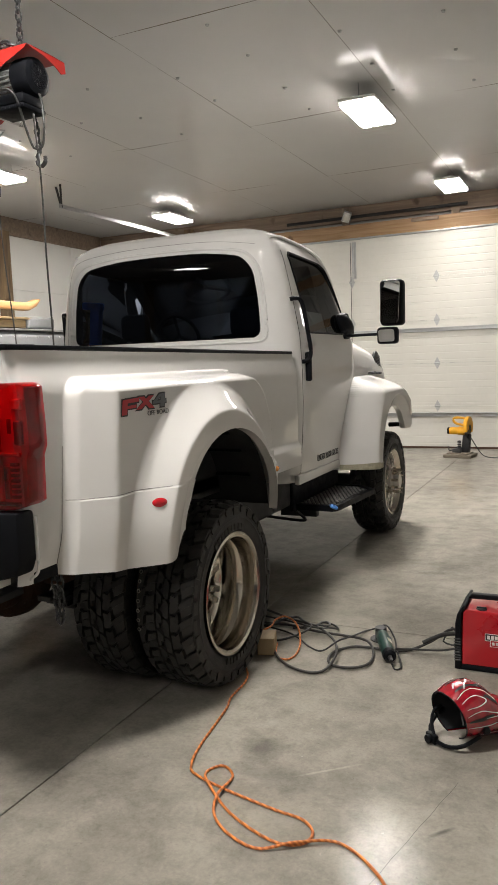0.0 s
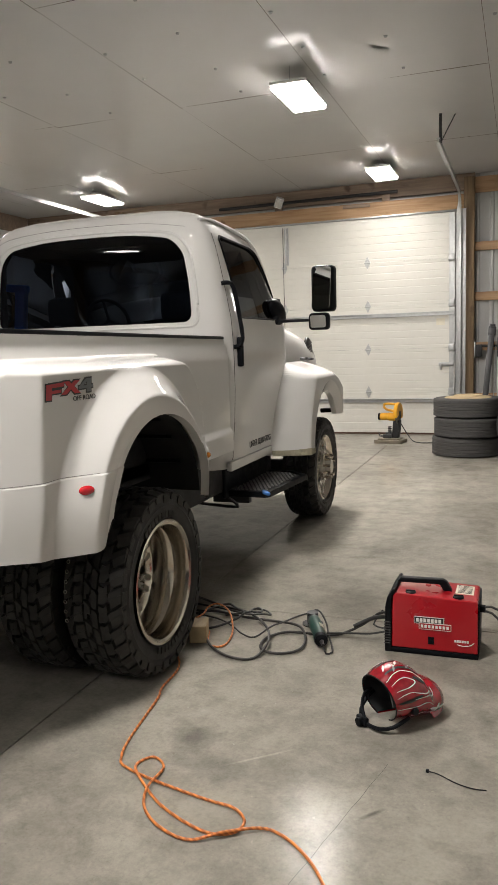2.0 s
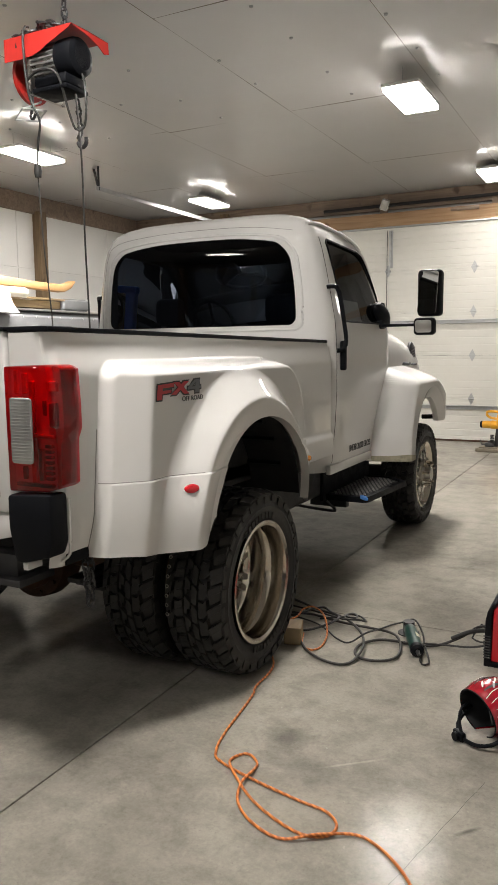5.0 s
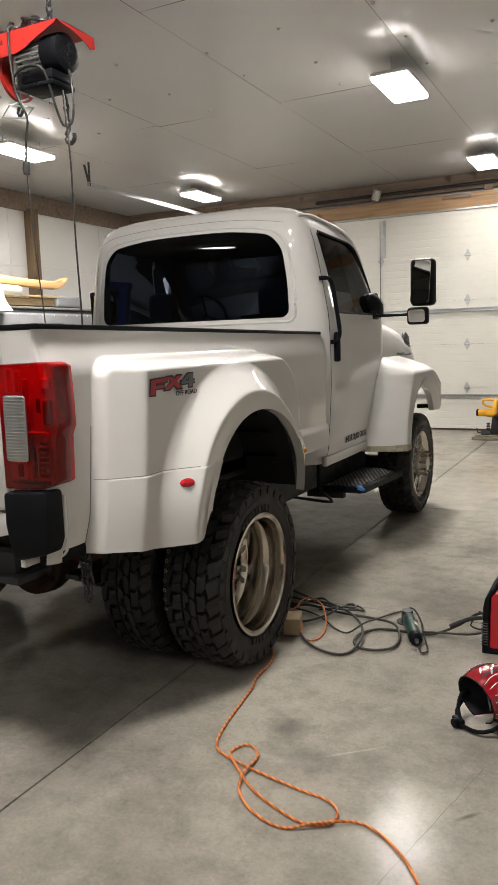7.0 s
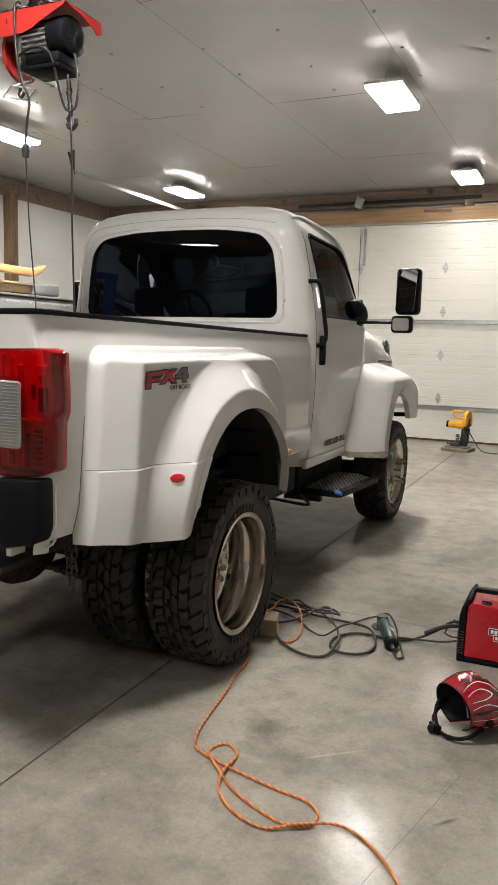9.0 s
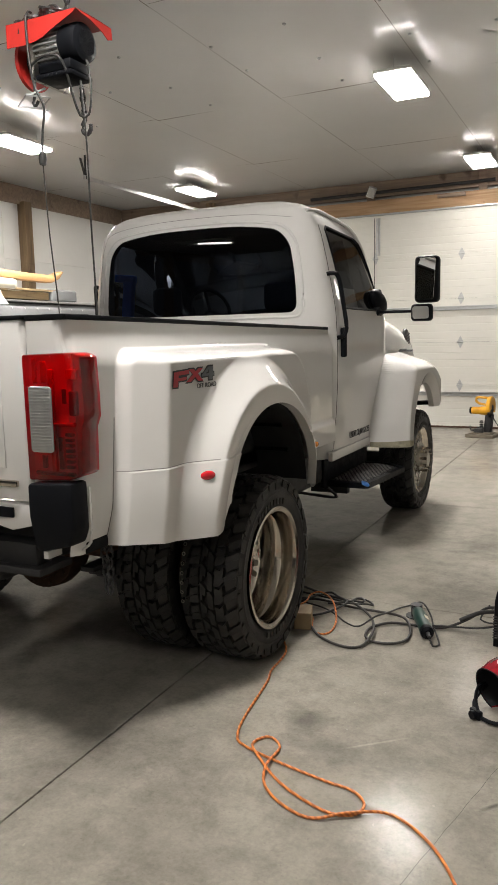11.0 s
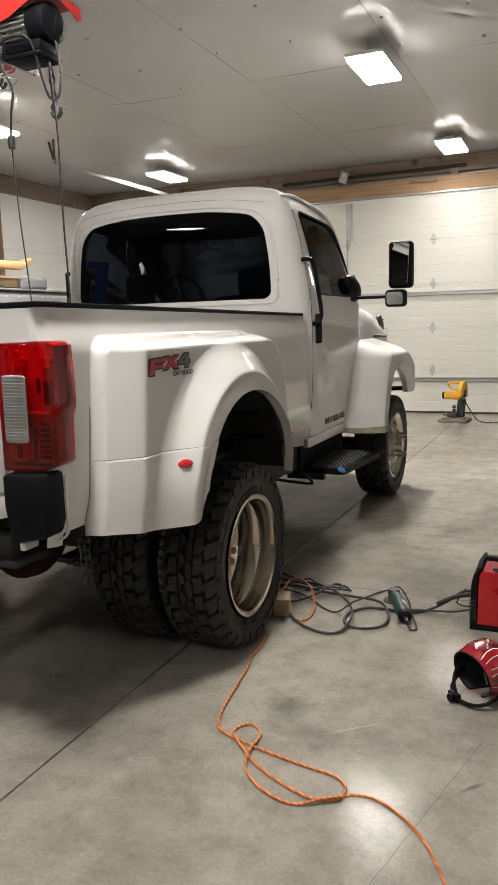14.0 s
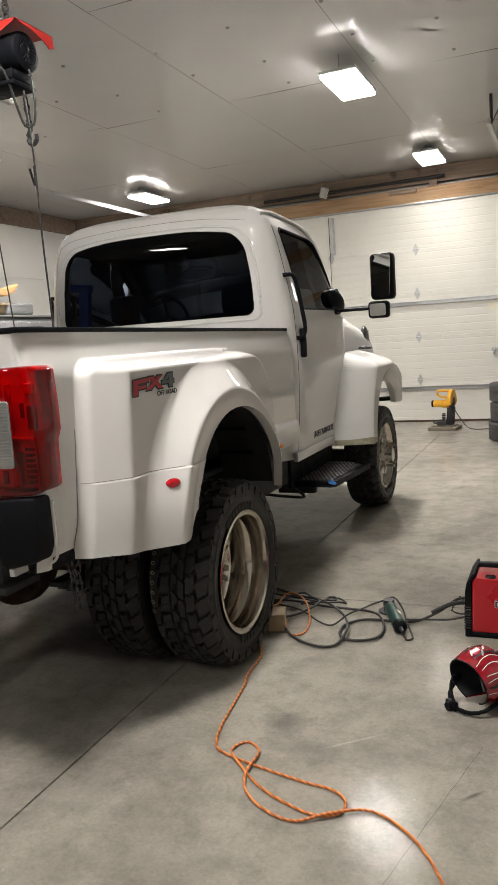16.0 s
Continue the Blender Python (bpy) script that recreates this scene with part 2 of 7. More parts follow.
YELLOW = material("tool_yellow", (0.72, 0.36, 0.015), 0.42, var=0.12, scale=12, bump=0.06)
CABLE = material("black_cable", (0.018, 0.018, 0.017), 0.5, var=0.25, scale=30)
GREYCABLE = material("grey_cable", (0.024, 0.022, 0.02), 0.55, var=0.2, scale=30)
TAPE = material("blue_tape", (0.06, 0.22, 0.6), 0.6, var=0.1)
BOATGREY = material("grey_tarp", (0.17, 0.175, 0.18), 0.6, var=0.2, scale=4, bump=0.2, bscale=14)
CREAM = material("cream_plastic", (0.68, 0.64, 0.52), 0.5, var=0.1)
TAN = material("tan_wood", (0.6, 0.36, 0.16), 0.45, var=0.15, scale=5)
CARDBOARD = material("cardboard", (0.38, 0.29, 0.17), 0.85, var=0.2, scale=9, bump=0.2)


def cord_material(name):
    """Braided orange jacket with dark flecks along it."""
    m = material(name, (0.6, 0.17, 0.035), 0.55, var=0.3, scale=60, fine=300)
    nt = m.node_tree
    b = nt.nodes["Principled BSDF"]
    wave = nt.nodes.new("ShaderNodeTexWave")
    wave.bands_direction = "DIAGONAL"
    wave.inputs["Scale"].default_value, wave.inputs["Distortion"].default_value, wave.inputs["Detail"].default_value = 22.0, 3.0, 2.0
    nt.links.new(nt.nodes.new("ShaderNodeNewGeometry").outputs["Position"], wave.inputs["Vector"])
    tone = nt.nodes.new("ShaderNodeValToRGB")
    tone.color_ramp.elements[0].position, tone.color_ramp.elements[0].color = 0.25, (0.68, 0.64, 0.64, 1)
    tone.color_ramp.elements[1].position, tone.color_ramp.elements[1].color = 0.7, (1.08, 1.22, 1.2, 1)
    nt.links.new(wave.outputs["Fac"], tone.inputs[0])
    x = nt.nodes.new("ShaderNodeMix")
    x.data_type, x.blend_type = "RGBA", "MULTIPLY"
    x.inputs["Factor"].default_value = 1
    nt.links.new(b.inputs["Base Color"].links[0].from_socket, x.inputs["A"])
    nt.links.new(tone.outputs[0], x.inputs["B"])
    nt.links.new(x.outputs["Result"], b.inputs["Base Color"])
    return m


ORANGE = cord_material("orange_jacket")


# ---- building helpers ----
SEAMGREY = material("seam_shadow_gap", (0.2, 0.195, 0.185), 0.6)
GRIP = material("worn_grip_steel", (0.34, 0.34, 0.33), 0.4, 0.7, var=0.4, scale=40)
OLDGREY = material("dusty_batten", (0.26, 0.23, 0.2), 0.8)
SAWBASE = material("dusty_cast_iron", (0.17, 0.145, 0.11), 0.75, var=0.3, scale=14, bump=0.2)
CRACK = material("dark_crack", (0.06, 0.055, 0.05), 0.9)
CHALK = material("chalk_mark", (0.3, 0.29, 0.25), 0.8)


def thing(name, label, category, at=(0, 0, 0), rz=0, group="", kind=""):
    ob = new(name)
    ob.empty_display_size = 0.05
    ob.matrix_world = pose(*at, 0, 0, rz)
    return tagged(ob, label, category, group, kind)


def part(name, bm, mat, parent=None, label="", off=(0, 0, 0), smooth=True, angle=35):
    """Links a bmesh as one mesh object, under a thing or a part."""
    if off != (0, 0, 0):
        bmesh.ops.translate(bm, verts=bm.verts, vec=off)
    bmesh.ops.recalc_face_normals(bm, faces=bm.faces)
    me = bpy.data.meshes.new(name)
    bm.to_mesh(me)
    bm.free()
    for m in (mat if isinstance(mat, (list, tuple)) else [mat]):
        me.materials.append(m)
    if smooth:
        me.polygons.foreach_set("use_smooth", [True] * len(me.polygons))
        me.set_sharp_from_angle(angle=radians(angle))
    ob = new(name, me)
    if parent is not None:
        ob.parent = parent
    if label:
        tagged(ob, label)
    return ob


def again(name, me_ob, parent, m):
    """Another part on the same mesh, at the pose m."""
    ob = new(name, me_ob.data)
    ob.parent = parent
    ob.matrix_basis = m
    return ob


def box(x0, x1, y0, y1, z0, z1, bevel=0.0, seg=2, bm=None, index=0):
    own = bmesh.new()
    bmesh.ops.create_cube(own, size=1)
    bmesh.ops.scale(own, vec=(abs(x1 - x0), abs(y1 - y0), abs(z1 - z0)), verts=own.verts)
    bmesh.ops.translate(own, vec=((x0 + x1) / 2, (y0 + y1) / 2, (z0 + z1) / 2), verts=own.verts)
    if bevel:
        bmesh.ops.bevel(own, geom=own.edges[:], offset=bevel, segments=seg, affect="EDGES", profile=0.5, clamp_overlap=True)
    return merge(bm, own, index)


def merge(bm, own, index=0):
    """Adds own to bm (or returns own); index: the material slot of its faces."""
    for f in own.faces:
        f.material_index = index
    if bm is None:
        return own
    vs = [bm.verts.new(v.co) for v in own.verts]
    own.verts.index_update()
    for f in own.faces:
        try:
            nf = bm.faces.new([vs[v.index] for v in f.verts])
            nf.material_index = index
        except ValueError:
            pass
    own.free()
    return bm


def moved(bm, m):
    bmesh.ops.transform(bm, matrix=m, verts=bm.verts)
    return bm


def lathe(profile, n=48, axis="x", at=(0, 0, 0), bm=None, closed=False, index=0, a0=0.0, a1=360.0):
    """Turns (radius, along) pairs round an axis."""
    own = bmesh.new()
    rings = []
    whole = abs(a1 - a0 - 360) < 1e-6
    count = n if whole else n + 1
    for i in range(count):
        a = radians(a0 + (a1 - a0) * i / n)
        row = []
        for r, h in profile:
            c, s = r * math.cos(a), r * math.sin(a)
            p = {"x": (h, c, s), "y": (c, h, s), "z": (c, s, h)}[axis]
            row.append(own.verts.new((p[0] + at[0], p[1] + at[1], p[2] + at[2])))
        rings.append(row)
    k = len(profile)
    for i in range(count if whole else count - 1):
        a, b = rings[i], rings[(i + 1) % count]
        for j in range(k if closed else k - 1):
            own.faces.new((a[j], a[(j + 1) % k], b[(j + 1) % k], b[j]))
    bmesh.ops.remove_doubles(own, verts=own.verts, dist=1e-5)
    return merge(bm, own, index)


def rod(p, q, r, n=12, bm=None, r2=None, index=0):
    """A capped round bar from p to q."""
    p, q = Vector(p), Vector(q)
    own = bmesh.new()
    bmesh.ops.create_cone(own, cap_ends=True, segments=n, radius1=r, radius2=r if r2 is None else r2, depth=(q - p).length)
    m = Matrix.Translation((p + q) / 2) @ (q - p).to_track_quat("Z", "Y").to_matrix().to_4x4()
    return merge(bm, moved(own, m), index)


def spline(points, step=0.02, closed=False):
    """A smooth line (Catmull-Rom) through the points."""
    pts = [Vector(p) for p in points]
    out = []
    n = len(pts)
    for i in range(n if closed else n - 1):
        if closed:
            a, b, c, d = pts[i - 1], pts[i], pts[(i + 1) % n], pts[(i + 2) % n]
        else:
            a, b, c, d = pts[max(i - 1, 0)], pts[i], pts[i + 1], pts[min(i + 2, n - 1)]
        m = max(2, int((c - b).length / step))
        for j in range(m):
            t = j / m
            out.append(0.5 * ((2 * b) + (c - a) * t + (2 * a - 5 * b + 4 * c - d) * t * t + (3 * b - a - 3 * c + d) * t ** 3))
    if not closed:
        out.append(pts[-1])
    return out


def tube(points, r, n=8, step=0.02, bm=None, smooth_line=True, closed=False, index=0):
    """A round tube along a smooth line."""
    line = spline(points, step, closed) if smooth_line else [Vector(p) for p in points]
    own = bmesh.new()
    rings = []
    up = Vector((0, 0, 1))
    k = len(line)
    for i, p in enumerate(line):
        if closed:
            d = (line[(i + 1) % k] - line[i - 1]).normalized()
        else:
            d = (line[min(i + 1, k - 1)] - line[max(i - 1, 0)]).normalized()
        side = d.cross(up)
        if side.length < 0.05:
            side = d.cross(Vector((0, 1, 0)))
        side.normalize()
        top = side.cross(d)
        rings.append([own.verts.new(p + r * (math.cos(2 * math.pi * j / n) * side + math.sin(2 * math.pi * j / n) * top)) for j in range(n)])
    for i in range(k if closed else k - 1):
        a, b = rings[i], rings[(i + 1) % k]
        for j in range(n):
            own.faces.new((a[j], a[(j + 1) % n], b[(j + 1) % n], b[j]))
    if not closed:
        own.faces.new(rings[0])
        own.faces.new(rings[-1])
    return merge(bm, own, index)


def extrude_outline(pts, depth, axis="y", at=0.0, bm=None, index=0, bevel=0.0):
    """A flat outline (two coordinates each) given depth along an axis."""
    own = bmesh.new()
    put = {"x": lambda a, b, h: (h, a, b), "y": lambda a, b, h: (a, h, b), "z": lambda a, b, h: (a, b, h)}[axis]
    lo = [own.verts.new(put(a, b, at)) for a, b in pts]
    hi = [own.verts.new(put(a, b, at + depth)) for a, b in pts]
    own.faces.new(lo)
    own.faces.new(hi)
    k = len(pts)
    for i in range(k):
        own.faces.new((lo[i], lo[(i + 1) % k], hi[(i + 1) % k], hi[i]))
    bmesh.ops.recalc_face_normals(own, faces=own.faces)
    if bevel:
        bmesh.ops.bevel(own, geom=own.edges[:], offset=bevel, segments=2, affect="EDGES", profile=0.5, clamp_overlap=True)
    return merge(bm, own, index)


def rounded(x0, x1, y0, y1, r, n=6):
    """The outline of a rectangle with round corners."""
    out = []
    for cx, cy, a in ((x1 - r, y1 - r, 0), (x0 + r, y1 - r, 90), (x0 + r, y0 + r, 180), (x1 - r, y0 + r, 270)):
        for i in range(n + 1):
            t = radians(a + 90 * i / n)
            out.append((cx + r * math.cos(t), cy + r * math.sin(t)))
    return out


def sheet(fn, us, vs, bm=None, index=0):
    """A grid of quads over fn(u, v)."""
    own = bmesh.new()
    g = [[own.verts.new(fn(u, v)) for v in vs] for u in us]
    for i in range(len(us) - 1):
        for j in range(len(vs) - 1):
            own.faces.new((g[i][j], g[i + 1][j], g[i + 1][j + 1], g[i][j + 1]))
    return merge(bm, own, index)


def thicken(bm, t):
    """Gives a sheet thickness."""
    bmesh.ops.recalc_face_normals(bm, faces=bm.faces)
    bmesh.ops.solidify(bm, geom=bm.faces[:], thickness=t)
    return bm


def steps(a, b, n):
    return [a + (b - a) * i / n for i in range(n + 1)]


def smoothstep(t):
    t = max(0.0, min(1.0, t))
    return t * t * (3 - 2 * t)


def lettering(text, size, depth, mat, parent, m, name="lettering", label="", width=None, shear=0.0):
    """Raised or printed letters in the built-in font, as a mesh."""
    cu = bpy.data.curves.new(name, "FONT")
    cu.body, cu.size, cu.extrude, cu.shear = text, size, depth, shear
    cu.align_x, cu.align_y = "CENTER", "CENTER"
    tmp = bpy.data.objects.new(name, cu)
    scene.collection.objects.link(tmp)
    dg = bpy.context.evaluated_depsgraph_get()
    me = bpy.data.meshes.new_from_object(tmp.evaluated_get(dg))
    bpy.data.objects.remove(tmp)
    me.materials.clear()
    me.materials.append(mat)
    if width:
        xs = [v.co.x for v in me.vertices]
        me.transform(Matrix.Diagonal((width / (max(xs) - min(xs)), 1, 1, 1)))
    ob = new(name, me)
    ob.parent = parent
    ob.matrix_basis = m
    if label:
        tagged(ob, label)
    return ob

# ---- the shop: floor, walls, ceiling ----
X_WEST, X_EAST, Y_SOUTH, Y_NORTH = -9.45, 3.4, -12.0, 13.3
DOOR_Y = 13.07
FLOOR_X = [X_WEST - 0.2, -7.95, -4.95, -1.95, 1.05, X_EAST + 0.2]
FLOOR_Y = [Y_SOUTH - 0.2, -9.67, -6.9, -4.13, -1.35, 1.43, 4.21, 6.99, 9.77, Y_NORTH + 0.2]

floor = tagged(part("floor", box(X_WEST - 0.2, X_EAST + 0.2, Y_SOUTH - 0.2, Y_NORTH + 0.2, -0.25, -0.06), CONCRETE), "grey sealed concrete shop floor with saw-cut joints and stains", "floor", kind="structure")

wall = bmesh.new()
box(X_WEST - 0.15, -7.1, Y_NORTH, Y_NORTH + 0.15, 0, CEIL, bm=wall)
box(-1.0, X_EAST + 0.15, Y_NORTH, Y_NORTH + 0.15, 0, CEIL, bm=wall)
box(-7.1, -1.0, Y_NORTH, Y_NORTH + 0.15, 3.68, CEIL, bm=wall)
wall_north = tagged(part("wall_north", wall, SIDING, smooth=False), "pole barn end wall with bare steel siding and wooden girts", "wall", kind="structure")
ribs = bmesh.new()
x = -0.72
while x < X_EAST:
    extrude_outline([(x - 0.035, Y_NORTH - 0.001), (x - 0.015, Y_NORTH - 0.02), (x + 0.015, Y_NORTH - 0.02), (x + 0.035, Y_NORTH - 0.001)], CEIL - 0.02, "z", 0.0, bm=ribs)
    x += 0.229
part("siding_rib", ribs, SIDING, wall_north, smooth=False)
for z in (0.62, 1.47, 2.29, 3.1):
    part("girt", box(-0.76, X_EAST, Y_NORTH - 0.085, Y_NORTH - 0.045, z - 0.07, z + 0.07, 0.004), PINE, wall_north)
part("girt", box(-0.76, X_EAST, Y_NORTH - 0.085, Y_NORTH - 0.045, 3.95, 4.2, 0.004), PINE, wall_north, "top girt of sawn pine")
part("post", box(-0.93, -0.76, Y_NORTH - 0.19, Y_NORTH - 0.022, 0, 4.2, 0.006), POSTWOOD, wall_north, "square brown treated timber post")
part("post", box(-7.36, -7.19, Y_NORTH - 0.19, Y_NORTH - 0.022, 0, 4.2, 0.006), POSTWOOD, wall_north, "square brown treated timber post")
for z in (0.95, 1.62, 2.49):
    part("wire_clip", box(-0.952, -0.932, Y_NORTH - 0.2, Y_NORTH - 0.16, z - 0.03, z + 0.03, 0.003), WHITEINK, wall_north)
part("header_beam", box(-7.19, -0.93, Y_NORTH - 0.2, Y_NORTH - 0.022, 3.70, 3.93, 0.005), PINE, wall_north, "bright pine header beam over the door")
part("header_board", box(-9.4, -0.76, Y_NORTH - 0.1, Y_NORTH - 0.022, 4.0, CEIL - 0.004, 0.005), PINEDARK, wall_north, "dim brown board under the ceiling")
part("header_block", box(-2.92, -2.46, Y_NORTH - 0.235, Y_NORTH - 0.202, 3.86, 3.915, 0.004), PINEDARK, wall_north)
part("header_block", box(-5.9, -5.4, Y_NORTH - 0.235, Y_NORTH - 0.202, 3.86, 3.93, 0.004), PINE, wall_north)
part("pipe", rod((-5.2, Y_NORTH - 0.18, 4.055), (-2.0, Y_NORTH - 0.18, 4.075), 0.028), CHASSIS, wall_north, "long black pipe along the header")
for x in (-4.1, -2.2):
    part("header_post", box(x - 0.07, x + 0.07, Y_NORTH - 0.13, Y_NORTH - 0.1, 3.932, CEIL - 0.006, 0.004), PINEDARK, wall_north)

# west wall: white liner panels between posts in front; unseen rear darkened against glass reflections
LINED = 2.5
own = box(X_WEST - 0.15, X_WEST - 0.012, LINED, Y_NORTH + 0.15, 0, CEIL)
box(X_WEST - 0.15, X_WEST - 0.012, Y_SOUTH, LINED, 0, CEIL, bm=own, index=1)
wall_west = tagged(part("wall_west", own, [WALLWHITE, UNSEENDARK], smooth=False), "white lined side wall with wooden posts", "wall", kind="structure")
for z0, z1 in ((0.0, 1.8), (1.805, 3.02), (3.025, 4.0)):
    y = LINED
    while y < Y_NORTH:
        y1 = min(y + 2.44, Y_NORTH)
        part("wall_panel", box(X_WEST - 0.012, X_WEST, y + 0.004, y1 - 0.004, z0 + 0.003, z1 - 0.003, 0.003, 1), WALLWHITE, wall_west)
        y = y1
for y in (-8.9, -5.1, -1.3, 2.5, 6.3, 10.3):
    part("post", box(X_WEST, X_WEST + 0.16, y - 0.09, y + 0.09, 0, 4.0, 0.006), POSTWOOD, wall_west, "square brown treated timber post")
part("top_beam", box(X_WEST, X_WEST + 0.06, Y_SOUTH, Y_NORTH - 0.11, 3.96, CEIL - 0.004, 0.005), PINEDARK, wall_west, "brown board along the top of the wall")

wall_east = tagged(part("wall_east", box(X_EAST, X_EAST + 0.15, Y_SOUTH, Y_NORTH + 0.15, 0, CEIL), WALLWHITE, smooth=False), "plain white lined side wall", "wall", kind="structure")
wall_south = tagged(part("wall_south", box(X_WEST - 0.15, X_EAST + 0.15, Y_SOUTH - 0.15, Y_SOUTH, 0, CEIL), UNSEENDARK, smooth=False), "unseen plain end wall, darkened to cut fill and reflections", "wall", kind="structure")

# ceiling: large sheets, each hung a little unevenly, with open joints and screw heads
ceil_mesh = bmesh.new()
rnd = random.Random(4)
for i in range(-5, 5):
    x0 = -2.0 + 1.65 * i
    for j in range(-9, 3):
        y0 = 8.15 + 2.72 * j + (0.0 if i % 2 else 0.05)
        x1, y1 = x0 + 1.65, y0 + 2.72
        a, b = max(x0, X_WEST - 0.1), min(x1, X_EAST + 0.1)
        c, d = max(y0, Y_SOUTH - 0.1), min(y1, Y_NORTH + 0.1)
        if b - a < 0.1 or d - c < 0.1:
            continue
        own = bmesh.new()
        sheet(lambda u, v: (u, v, CEIL + 0.003 * math.sin(u * 2.3 + i) * math.sin(v * 1.7 + j * 2) + rnd.uniform(-0.0008, 0.0008)), steps(a + 0.0025, b - 0.0025, 5), steps(c + 0.0025, d - 0.0025, 7), bm=own)
        bmesh.ops.solidify(own, geom=own.faces[:], thickness=-0.012)
        merge(ceil_mesh, own)
box(X_WEST - 0.15, X_EAST + 0.15, Y_SOUTH - 0.15, Y_NORTH + 0.15, CEIL + 0.03, CEIL + 0.12, bm=ceil_mesh, index=2)
for i in range(-5, 5):
    for j in range(26):
        for k in (0.08, 0.82):
            x, y = -2.0 + 1.65 * i + k + rnd.uniform(-0.05, 0.05), Y_SOUTH + 0.4 + 0.78 * j + rnd.uniform(-0.12, 0.12)
            if X_WEST < x < X_EAST and 2.5 < y < Y_NORTH - 0.2 and rnd.random() < 0.75:
                lathe([(0.0, -0.012), (0.014, -0.011), (0.019, 0.004)], 7, "z", (x, y, CEIL - 0.003), bm=ceil_mesh, index=1)
ceiling = tagged(part("ceiling", ceil_mesh, [LINER, STEEL, OLDGREY]), "glossy off-white ceiling sheets with screw heads and seams", "ceiling", kind="structure")


# ---- overhead door ----
def door_section(z0, z1, x0, x1):
    """One insulated section, ribbed from side to side."""
    prof = [(DOOR_Y, z0 + 0.0015)]
    n = 6
    pitch = (z1 - z0) / n
    for i in range(n):
        z = z0 + pitch * (i + 0.5)
        prof += [(DOOR_Y, z - 0.01), (DOOR_Y + 0.0016, z - 0.006), (DOOR_Y + 0.0016, z + 0.006), (DOOR_Y, z + 0.01)]
    prof += [(DOOR_Y, z1 - 0.0015), (DOOR_Y + 0.05, z1 - 0.0015), (DOOR_Y + 0.05, z0 + 0.0015)]
    return extrude_outline(prof, x1 - x0, "x", x0)


SEC = 0.732
DX0, DX1 = -7.06, -1.06
garage_door = thing("garage_door", "closed white sectional overhead door with ribbed panels and galvanised hinges", "garage door", (-4.06, DOOR_Y, 0), kind="structure")
D_OFF = (4.06, -DOOR_Y, 0)
for i in range(5):
    part("section", door_section(SEC * i + (0.03 if i == 0 else 0), SEC * (i + 1), DX0, DX1), DOORWHITE, garage_door, off=D_OFF, smooth=False)
part("bottom_seal", box(DX0, DX1, DOOR_Y - 0.012, DOOR_Y + 0.055, 0.001, 0.03, 0.006), RUST, garage_door, "dark rubber seal along the floor", off=D_OFF)
part("top_strip", box(DX0 - 0.1, DX1 + 0.06, DOOR_Y - 0.03, DOOR_Y + 0.03, 3.662, 3.69, 0.004), STEEL, garage_door, "silver strip over the door", off=D_OFF)
for z in (0.585, 2.035):
    own = extrude_outline([(DOOR_Y, z - 0.035), (DOOR_Y - 0.045, z - 0.03), (DOOR_Y - 0.045, z - 0.022), (DOOR_Y - 0.008, z - 0.026), (DOOR_Y - 0.008, z + 0.026), (DOOR_Y - 0.045, z + 0.022), (DOOR_Y - 0.045, z + 0.03), (DOOR_Y, z + 0.035)], DX1 - DX0 - 0.02, "x", DX0 + 0.01)
    part("strut", own, STEEL, garage_door, "galvanised stiffening strut", off=D_OFF, smooth=False)


def door_hinge():
    bm = extrude_outline([(0, 0.105), (0.02, 0.07), (0.048, 0.012), (0.048, -0.012), (0.02, -0.07), (0, -0.105), (-0.02, -0.07), (-0.048, -0.012), (-0.048, 0.012), (-0.02, 0.07)], -0.006, "y", -0.001)
    rod((-0.05, -0.014, 0), (0.05, -0.014, 0), 0.012, 8, bm)
    for dz in (-0.06, 0.06, -0.03, 0.03):
        rod((0, -0.006, dz), (0, -0.014, dz), 0.008, 6, bm)
    return bm


hinge = None
for x in (-2.505, -3.98, -5.45):
    for i in range(1, 5):
        m = pose(x + 4.06, 0, SEC * i)
        if hinge is None:
            hinge = part("hinge", door_hinge(), STEEL, garage_door, "diamond-shaped galvanised hinge")
            hinge.matrix_basis = m
        else:
            again("hinge", hinge, garage_door, m)
for x in (DX0 + 0.045, DX1 - 0.045):
    part("end_stile", box(x - 0.045, x + 0.045, DOOR_Y - 0.006, DOOR_Y - 0.002, 0.03, 3.655), STEEL, garage_door, off=D_OFF)
for i in range(1, 5):
    for x in (DX0 + 0.05, DX1 - 0.05):
        own = box(x - 0.05, x + 0.05, DOOR_Y - 0.03, DOOR_Y - 0.008, SEC * i - 0.06, SEC * i + 0.06, 0.006)
        rod((x - 0.06, DOOR_Y - 0.045, SEC * i - 0.03), (x + 0.09, DOOR_Y - 0.045, SEC * i - 0.03), 0.008, 8, own)
        part("roller_hinge", own, STEEL, garage_door, off=D_OFF)
own = box(-3.97, -3.895, DOOR_Y - 0.012, DOOR_Y - 0.002, 2.98, 3.62, 0.003)
box(-3.945, -3.92, DOOR_Y - 0.035, DOOR_Y - 0.014, 3.0, 3.6, 0.004, bm=own)
for z in (3.02, 3.3, 3.57):
    rod((-3.93, DOOR_Y - 0.03, z), (-3.93, DOOR_Y - 0.05, z), 0.014, 8, own)
part("opener_bracket", own, STEEL, garage_door, "galvanised opener bracket plate", off=D_OFF)
part("pull_cord", rod((-3.995, DOOR_Y - 0.02, 0.6), (-3.995, DOOR_Y - 0.02, 3.62), 0.005, 6), CABLE, garage_door, off=D_OFF)
